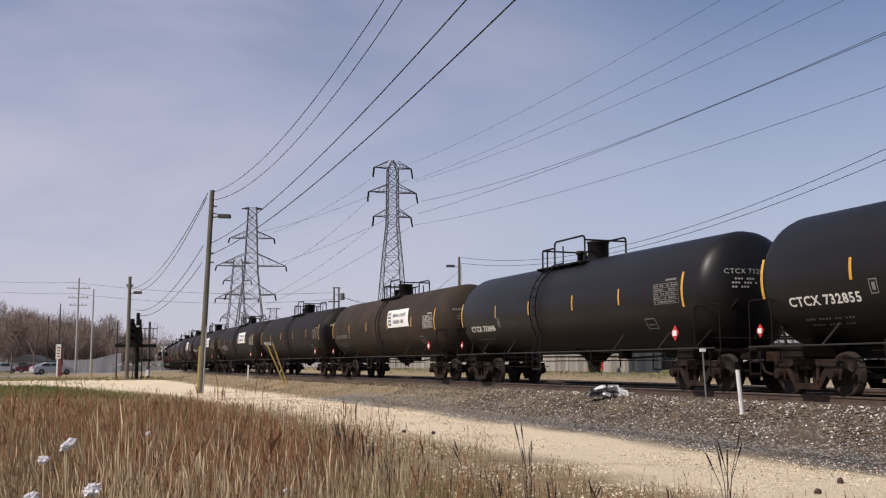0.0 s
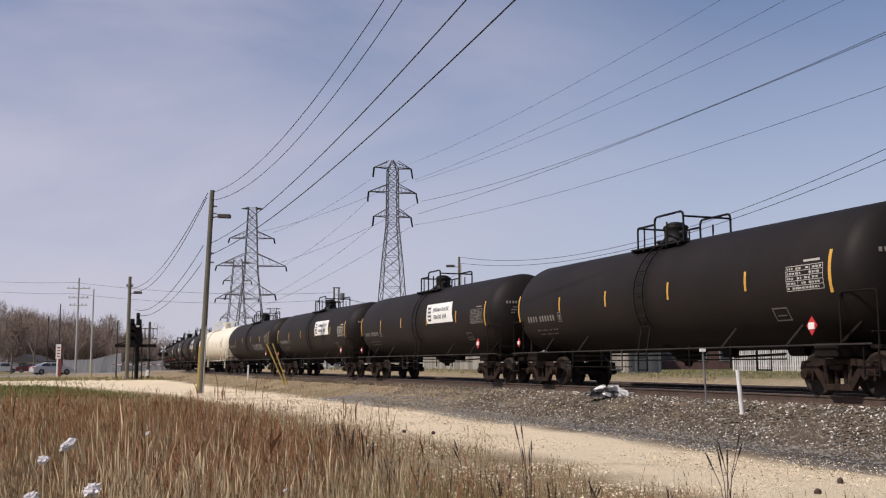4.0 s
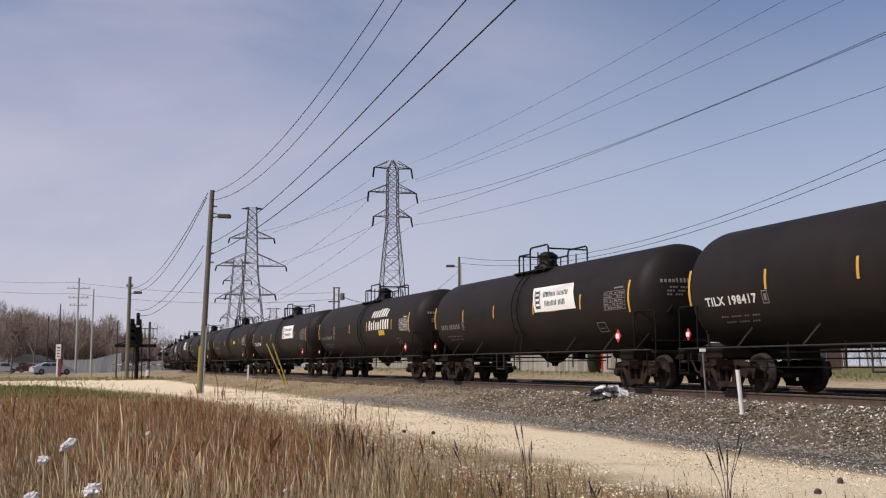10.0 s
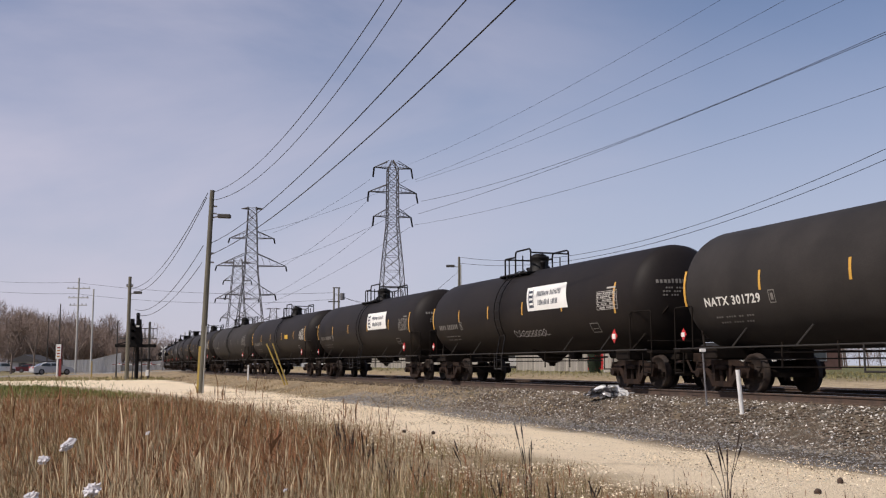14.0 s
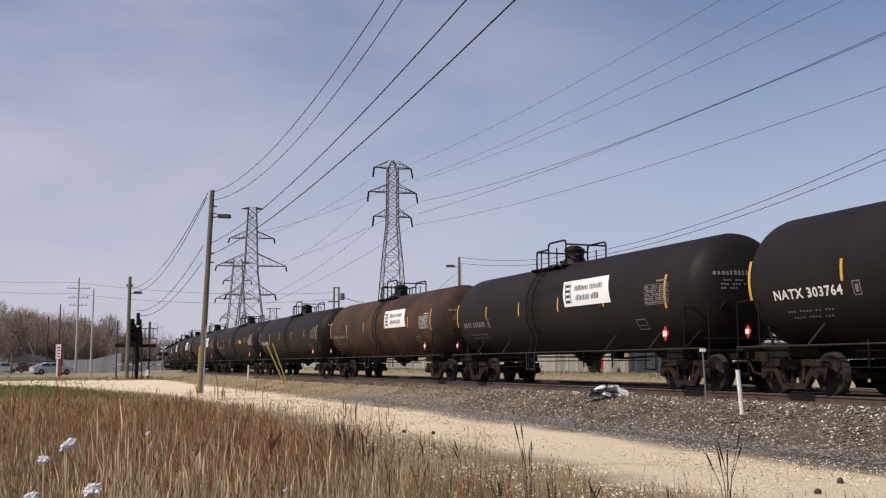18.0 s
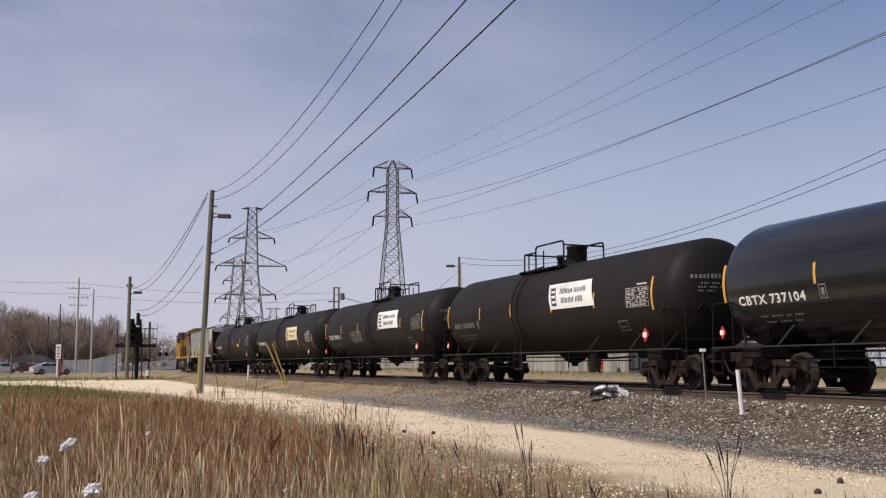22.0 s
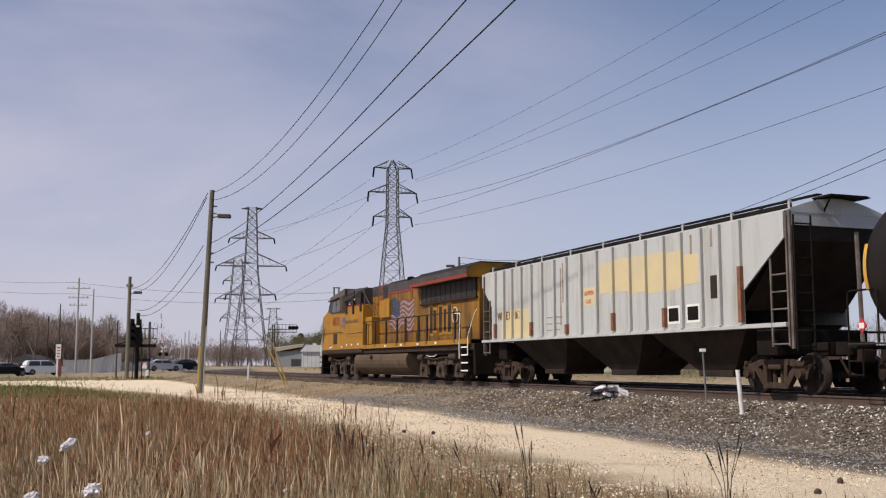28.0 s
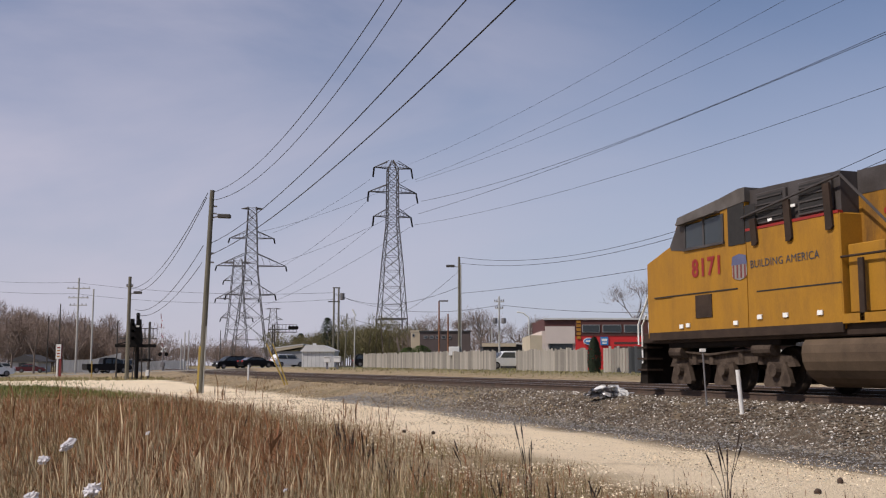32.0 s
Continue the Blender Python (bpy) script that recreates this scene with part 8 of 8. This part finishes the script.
def tall_keep(x, y, s, lat):
    """The stand of tall grass lies away from the road."""
    if lat > -10.2 or y < 5:
        return 0.0
    c = edge(lat, -10.5 + 1.2 * wobble(x, y, 0.3), -12.6)
    return c * lerp(y, [(30, 1), (40, 0.85), (46, 0.0)]) * lerp(x, [(-1.0, 1), (0.2, 0.0)]) * (0.65 + 0.5 * wobble(x, y, 0.5))


def red_keep(x, y, s, lat):
    """Reddish grass: a thick patch in the middle of the stand, and its far side."""
    q = math.hypot((x + 2.6) / 1.7, (y - 11.5) / 4.2)
    k = max(lerp(q, [(0.7, 1), (1.25, 0.12)]), lerp(y, [(13, 0.0), (17, 0.9)]))
    return tall_keep(x, y, s, lat) * k * (0.75 + 0.5 * wobble(x + 3, y, 0.9))


def tan_keep(x, y, s, lat):
    q = math.hypot((x + 2.6) / 1.7, (y - 11.5) / 4.2)
    return tall_keep(x, y, s, lat) * lerp(q, [(0.6, 0.18), (1.2, 1)]) * lerp(y, [(11, 1), (16, 0.5), (26, 0.18)])


def short_keep(x, y, s, lat):
    if lat > -7.9 or s > 45 and lat > road_edge(s):
        return 0.0
    rim = -8.35 + 0.9 * wobble(x, y, 0.35) + 0.4 * wobble(x, y, 1.4)
    return edge(lat, rim, rim - 1.3) * lerp(y, [(40, 1), (60, 0.3)])


def green_keep(x, y, s, lat):
    if lat > -10.5:
        return 0.0
    a = 0.15 + max(0.0, wobble(x * 0.9 + 4, y, 0.4)) * 0.9 + lerp(y, [(8, 1.0), (13, 0.15)]) + (0.95 if 56 < y < 84 and lat < road_edge(s) - 3 else 0.0)
    return a * edge(lat, -10.5, -12.5)


def shoulder_keep(x, y, s, lat):
    """Dry weeds on the shoulder between road and track further up the line."""
    return max(0.0, lerp(s, [(24, 0), (34, 0.7), (48, 1)]) * lerp(lat, [(-5.6, 0), (-4.6, 1), (-2.0, 1), (-1.45, 0)]) * (0.55 + 0.9 * wobble(x, y, 0.5)))


def bald(keep, k=1.1):
    """Thin out in uneven bare spots."""
    return lambda x, y, s, lat: keep(x, y, s, lat) * max(0.0, min(1.0, 0.6 + k * wobble(x - 7, y, 0.8) + 0.6 * wobble(x, y, 2.1)))


field("tall_grass", 24500, "grass_red", "dense stand of tall reddish-brown dry grass", (-40, 6, 6.5, 47), 0.78, 0.0026, 0.75, 1, red_keep, 0.003, 4)
field("tall_grass", 11000, "grass_tan", "tall straw-coloured grass stalks", (-40, 6, 5.4, 34), 0.96, 0.0024, 0.38, 2, tan_keep, 0.0040)
field("tall_grass", 3800, "grass_tan", "pale straw stalks at the near edge of the stand", (-8, 0.2, 5.2, 11.5), 0.90, 0.0016, 0.45, 32, lambda x, y, s, lat: tall_keep(x, y, s, lat) * lerp(x, [(-1.6, 1), (-0.6, 0.25)]), 0.0036)
field("tall_grass", 7000, "grass_tan", "bent straw-coloured blades between the stalks", (-40, 6, 5.4, 34), 0.62, 0.0026, 1.1, 22, tan_keep)
field("tall_grass", 12000, "grass_olive", "half-green grass blades among the dry stalks", (-40, 6, 5.4, 40), 0.56, 0.0034, 0.9, 13, tall_keep)
field("tall_grass", 17000, "grass_brown", "tangled brown grass under the tall stalks", (-40, 6, 5.6, 44), 0.52, 0.0030, 1.3, 8, tall_keep, 0.0, 2)
field("seed_stalks", 3400, "grass_red", "scattered tall brown seed stalks over the grass", (-40, 8, 7.5, 34), 0.98, 0.0036, 0.35, 11, lambda x, y, s, lat: 0.9 * edge(lat, -10.2, -11.5) * lerp(x, [(-0.6, 1), (0.6, 0.15)]) * lerp(y, [(24, 1), (34, 0.3)]) * max(0.0, 0.5 + 1.2 * wobble(x + 2, y, 0.6)), 0.0075, 5)
field("seed_stalks", 1500, "weed", "scattered dark dead stems in the grass", (-40, 10, 7.0, 34), 0.72, 0.0035, 0.25, 12, lambda x, y, s, lat: 0.9 * edge(lat, -9.6, -11.0) * max(0.0, 0.5 + 1.2 * wobble(x + 8, y, 0.6)))
field("short_grass", 30000, "grass_dry", "short dry straw-coloured grass beside the gravel road", (-30, 14, 6.4, 60), 0.15, 0.0048, 1.0, 3, bald(short_keep))
field("short_grass", 17000, "grass_brown", "short brown grass beside the gravel road", (-30, 14, 6.4, 50), 0.30, 0.0036, 0.9, 9, bald(short_keep, 1.6), 0.0, 2)
field("short_grass", 14000, "grass_olive", "low olive grass beside the gravel road", (-30, 14, 6.4, 40), 0.20, 0.0040, 0.9, 23, bald(short_keep, 1.9))
field("short_grass", 4200, "grass_red", "thin reddish stems over the short grass", (-30, 14, 6.6, 34), 0.46, 0.0030, 0.4, 24, bald(short_keep, 1.6), 0.004, 2)
field("short_grass", 26000, "grass_green", "fresh green grass between the dry stalks", (-60, 10, 5.6, 84), 0.36, 0.005, 0.6, 4, green_keep)
field("verge_grass", 15000, "grass_green", "fresh green verge beside the gravel road", (-60, -6, 46, 84), 0.26, 0.006, 0.6, 31, lambda x, y, s, lat: 0.95 * edge(lat, road_edge(s) - 0.4, road_edge(s) - 2.0))
field("shoulder_weeds", 30000, "grass_dry", "dry straw-coloured weeds on the railway shoulder", (-40, 8, 24, 105), 0.15, 0.0045, 0.8, 5, shoulder_keep)
field("shoulder_weeds", 15000, "grass_brown", "brown dead weeds on the railway shoulder", (-40, 8, 22, 105), 0.20, 0.0045, 0.9, 10, shoulder_keep)
field("bank_grass", 9000, "grass_olive", "thin olive grass beyond the tracks", (-30, 40, 28, 110), 0.16, 0.012, 0.6, 6, bald(lambda x, y, s, lat: 0.9 if (10.6 if s < 34 else 8.6) < lat < 34 and y < 110 else 0.0, 1.4))
field("crossing_grass", 9000, "grass_olive", "dry grass beside the level crossing", (-60, 0, 66, 118), 0.28, 0.014, 0.5, 7, lambda x, y, s, lat: 0.85 if lat < -4.5 and 98 < s < 112 else 0.0)


def weed_plant(x, y, h, stalks, seed, spread=0.35, heads=True, label="dead dark weed with upright seed heads"):
    rng = random.Random(seed)
    w = standing("weed", x, y, label, "weed", "dead weeds")
    for i in range(stalks):
        hh = h * rng.uniform(0.65, 1.0)
        dx, dy = rng.uniform(-spread, spread) * hh, rng.uniform(-spread, spread) * hh * 0.5
        b = Vector((rng.uniform(-0.04, 0.04), rng.uniform(-0.04, 0.04), -0.03))
        m = b + Vector((dx * 0.35, dy * 0.35, hh * 0.6))
        t = b + Vector((dx, dy, hh))
        st = part("stalk", pipe(B(), [b, m, t], 0.0042, 4), "weed", w)
        if heads:
            d = (t - m).normalized()
            ln = 0.19 * rng.uniform(0.7, 1.3)
            fat = 0.0085 if y < 12 else 0.0105
            prof = [(0.0, 0.0)] + [(fat * (0.75 + 0.5 * (j % 2)) * math.sin(math.pi * (j + 1) / 13), -ln * (1 - j / 11)) for j in range(12)]
            bm = lathe(B(), [(0.0, -ln)] + prof[2:] + [(0.0, 0.01)], 6, Matrix.Translation(t) @ d.to_track_quat("Z", "Y").to_matrix().to_4x4())
            part("seed_head", bm, "weed", st, "dark brown seed head")
    return w


for px, d, h, n, seed, sp in ((2.66, 9.60, 0.98, 6, 61, 0.42), (0.95, 11.50, 0.95, 5, 62, 0.20), (0.27, 13.50, 0.75, 2, 63, 0.50), (-1.29, 14.00, 0.8, 11, 64, 0.22), (-0.90, 13.50, 0.72, 3, 65, 0.08), (-1.11, 14.40, 0.7, 6, 77, 0.25), (-1.49, 15.00, 0.75, 6, 78, 0.20), (-0.69, 13.20, 0.5, 4, 79, 0.30),
                              (-6.71, 26.00, 0.95, 3, 66, 0.10), (-2.37, 14.50, 0.8, 4, 67, 0.20), (-3.14, 15.50, 0.9, 3, 68, 0.20), (-0.29, 12.00, 0.5, 4, 69, 0.30), (1.14, 10.50, 0.4, 5, 70, 0.30), (-9.49, 30.00, 0.9, 3, 71, 0.15),
                              (-0.65, 12.50, 0.45, 4, 72, 0.30), (-1.59, 12.80, 0.6, 4, 73, 0.25), (2.38, 10.80, 0.3, 4, 74, 0.30), (0.59, 11.00, 0.42, 4, 75, 0.30), (1.66, 11.20, 0.35, 4, 76, 0.30)):
    weed_plant(px, d, h, n, seed, sp)

# litter caught in the grass
M["plastic"] = material("plastic", (0.68, 0.65, 0.66), 0.45, vary=0.1, scale=8.0)
for (x, y, z), r, seed in (((-2.31, 6.30, 1.05), 0.034, 81), ((-2.37, 6.10, 0.98), 0.026, 82), ((-2.01, 5.90, 0.83), 0.044, 83), ((-2.33, 5.80, 0.79), 0.040, 84), ((-2.02, 7.00, 1.08), 0.012, 86), ((-0.98, 6.40, 0.77), 0.010, 87)):
    bm = B()
    bmesh.ops.create_icosphere(bm, subdivisions=4, radius=r)
    for v in bm.verts:
        n = noise.noise(v.co * 0.9 / r + Vector((seed, 0, 0))) + 0.8 * noise.noise(v.co * 3.1 / r + Vector((seed, 5, 0)))
        v.co *= max(0.4, 0.95 + 0.8 * n)
        v.co = Vector((v.co.x * 1.15, v.co.y * 0.6, v.co.z * 0.9 + 0.35 * v.co.x))
    gz = ground_z(x, y)
    b = new("plastic_bag")
    b.location = (x, y, gz)
    tagged(b, "crumpled pale plastic bag caught in tall grass", "litter", "litter")
    part("bag", bm, "plastic", b, at=pose(0, 0, z - gz))
    part("caught_stalk", rod(B(), (0.01, 0.01, -0.03), (0, 0, z - gz), 0.005, n=4), "grass_tan", b)

# ---- ballast stones and road pebbles ----
M["stone"] = islands(material("stone", (0.22, 0.185, 0.145), 0.9, vary=0.15, scale=9.0, second=(0.17, 0.15, 0.12)), 0.5)
M["stone_pale"] = islands(material("stone_pale", (0.64, 0.60, 0.54), 0.85, vary=0.1, scale=9.0), 0.25)
M["stone_brown"] = islands(material("stone_brown", (0.115, 0.084, 0.058), 0.9, vary=0.15, scale=9.0), 0.4)
M["road_stone"] = islands(material("road_stone", (0.29, 0.215, 0.135), 0.9, vary=0.12, scale=9.0), 0.4)
M["pebble"] = islands(material("pebble", (0.80, 0.68, 0.50), 0.9, vary=0.12, scale=9.0), 0.35)


def stones(name, n, mat, label, s0, s1, l0, l1, r0, r1, seed, power=1.0):
    rng = random.Random(seed)
    vs, fs = [], []
    oct_f = [(0, 2, 4), (2, 1, 4), (1, 3, 4), (3, 0, 4), (2, 0, 5), (1, 2, 5), (3, 1, 5), (0, 3, 5)]
    for _ in range(n):
        s = s0 + (s1 - s0) * rng.random() ** power
        lat = rng.uniform(l0, l1)
        p = beside(s, lat)
        z = level(p.x, p.y, s, lat)
        r = rng.uniform(r0, r1) * (1 + max(0, s - 25) / 60)
        i = len(vs)
        a = rng.uniform(0, 6.28)
        c, d = math.cos(a), math.sin(a)
        sx, sy, sz = r * rng.uniform(0.7, 1.4), r * rng.uniform(0.6, 1.1), r * rng.uniform(0.5, 0.95)
        for ux, uy, uz in ((sx, 0, 0), (-sx, 0, 0), (0, sy, 0), (0, -sy, 0), (0.2 * sx, 0, sz), (0, 0, -sz)):
            ux += rng.uniform(-0.3, 0.3) * r
            uy += rng.uniform(-0.3, 0.3) * r
            vs.append((p.x + ux * c - uy * d, p.y + ux * d + uy * c, z + uz + r * 0.25))
        fs += [tuple(i + k for k in f) for f in oct_f]
    return tagged(new(name, mesh_of(name, vs, fs, mat)), label, "stones", kind="stuff")


M["gravel_blue"] = islands(material("gravel_blue", (0.31, 0.305, 0.29), 0.9, vary=0.15, scale=9.0, second=(0.17, 0.16, 0.16)), 0.4)
stones("ballast_stones", 9000, "stone", "loose grey ballast stones beside the track", 4, 42, -4.4, -1.6, 0.02, 0.046, 1, 1.25)
stones("ballast_stones", 20000, "gravel_blue", "fine blue-grey gravel at the foot of the ballast", 4, 46, -5.2, -3.0, 0.010, 0.022, 7, 1.3)
stones("ballast_stones", 3000, "stone_pale", "pale ballast stones among the grey ones", 4, 34, -3.9, -1.1, 0.014, 0.036, 2, 1.5)
stones("ballast_stones", 15000, "stone_brown", "rusty brown ballast stones near the ties", 4, 75, -2.1, 1.6, 0.02, 0.045, 3, 1.25)
stones("ballast_stones", 8000, "stone_brown", "rusty brown stones on the ballast slope", 4, 34, -3.9, -2.1, 0.02, 0.045, 9, 1.1)
stones("ballast_stones", 7000, "stone_brown", "brown ballast between the tracks", 6, 75, 1.0, 7.2, 0.025, 0.05, 4, 1.25)
stones("road_gravel", 30000, "pebble", "pale gravel lying on the road", 0, 60, -9.8, -4.7, 0.005, 0.019, 5, 1.3)
stones("road_gravel", 5500, "pebble", "pale stones in the thin grass at the road's edge", 0, 30, -12.2, -8.3, 0.010, 0.026, 8, 1.2)
stones("road_gravel", 9000, "road_stone", "darker gravel lying on the road", 0, 50, -9.8, -4.7, 0.006, 0.020, 6, 1.2)
for px, d in ((5.17, 13.40), (4.47, 12.30), (-0.89, 23.50), (-0.22, 23.00), (-2.07, 17.00)):
    bm = B()
    bmesh.ops.create_icosphere(bm, subdivisions=2, radius=0.045)
    for v in bm.verts:
        v.co *= 1 + 0.35 * noise.noise(v.co * 20 + Vector((px, 0, 0)))
    ob = part("clod", bm, "weed", at=pose(px, d, ground_z(px, d) + 0.03))
    tagged(ob, "small dark clod lying on the gravel road", "clod", "clods")


# ---- what moves ----
# (seconds, metres that the train has run)
RUN = [(0, 0.0), (1, 42.03), (2, 84.11), (3, 126.32), (4.5, 188.9), (6, 251.47), (7, 295.17), (8, 339.43), (9, 384.82), (10, 431.53), (11, 479.79), (12, 529.48),
       (13, 580.16), (14, 630.42), (15.5, 706.4), (17, 782.35), (18, 832.15), (19, 882.03), (20, 931.58), (21, 981.22), (22, 1030.27), (22.4, 1049.9),
       (22.6, 1059.7), (22.7, 1063.0), (22.8, 1063.9), (23, 1065.55), (24, 1073.9), (25, 1082.25), (27, 1098.95), (29, 1115.65), (30, 1124.0), (31, 1132.35), (32, 1140.7)]


def ride(u, t_run):
    """Pose of a vehicle whose middle is u along the train, when the train has run t_run."""
    x, y, a = track(u - t_run)
    return pose(x, y, RAIL, 0, 0, math.degrees(a) - 90)


def motions():
    times = [0.5 * i for i in range(65) if 0.5 * i != 22.5] + [22.4, 22.6, 22.7, 22.8]
    for ob, u in TRAIN:
        walk(ob, [(t, ride(u, lerp(t, RUN))) for t in sorted(times)])
    for ob, lane, turn, rows in TRAFFIC:
        walk(ob, [(t, on_road(x, lane, turn)) for t, x in rows])
    # the gate arm lifts once the train has cleared the road
    walk(GATE_ARM, [(t, pose(0, -0.15, 1.1, 0, a, 0)) for t, a in ((0, 0), (22.2, 0), (22.6, -30), (23, -42), (24, -57), (25, -70), (25.5, -75), (27, -84), (28, -86), (32, -86))])


motions()
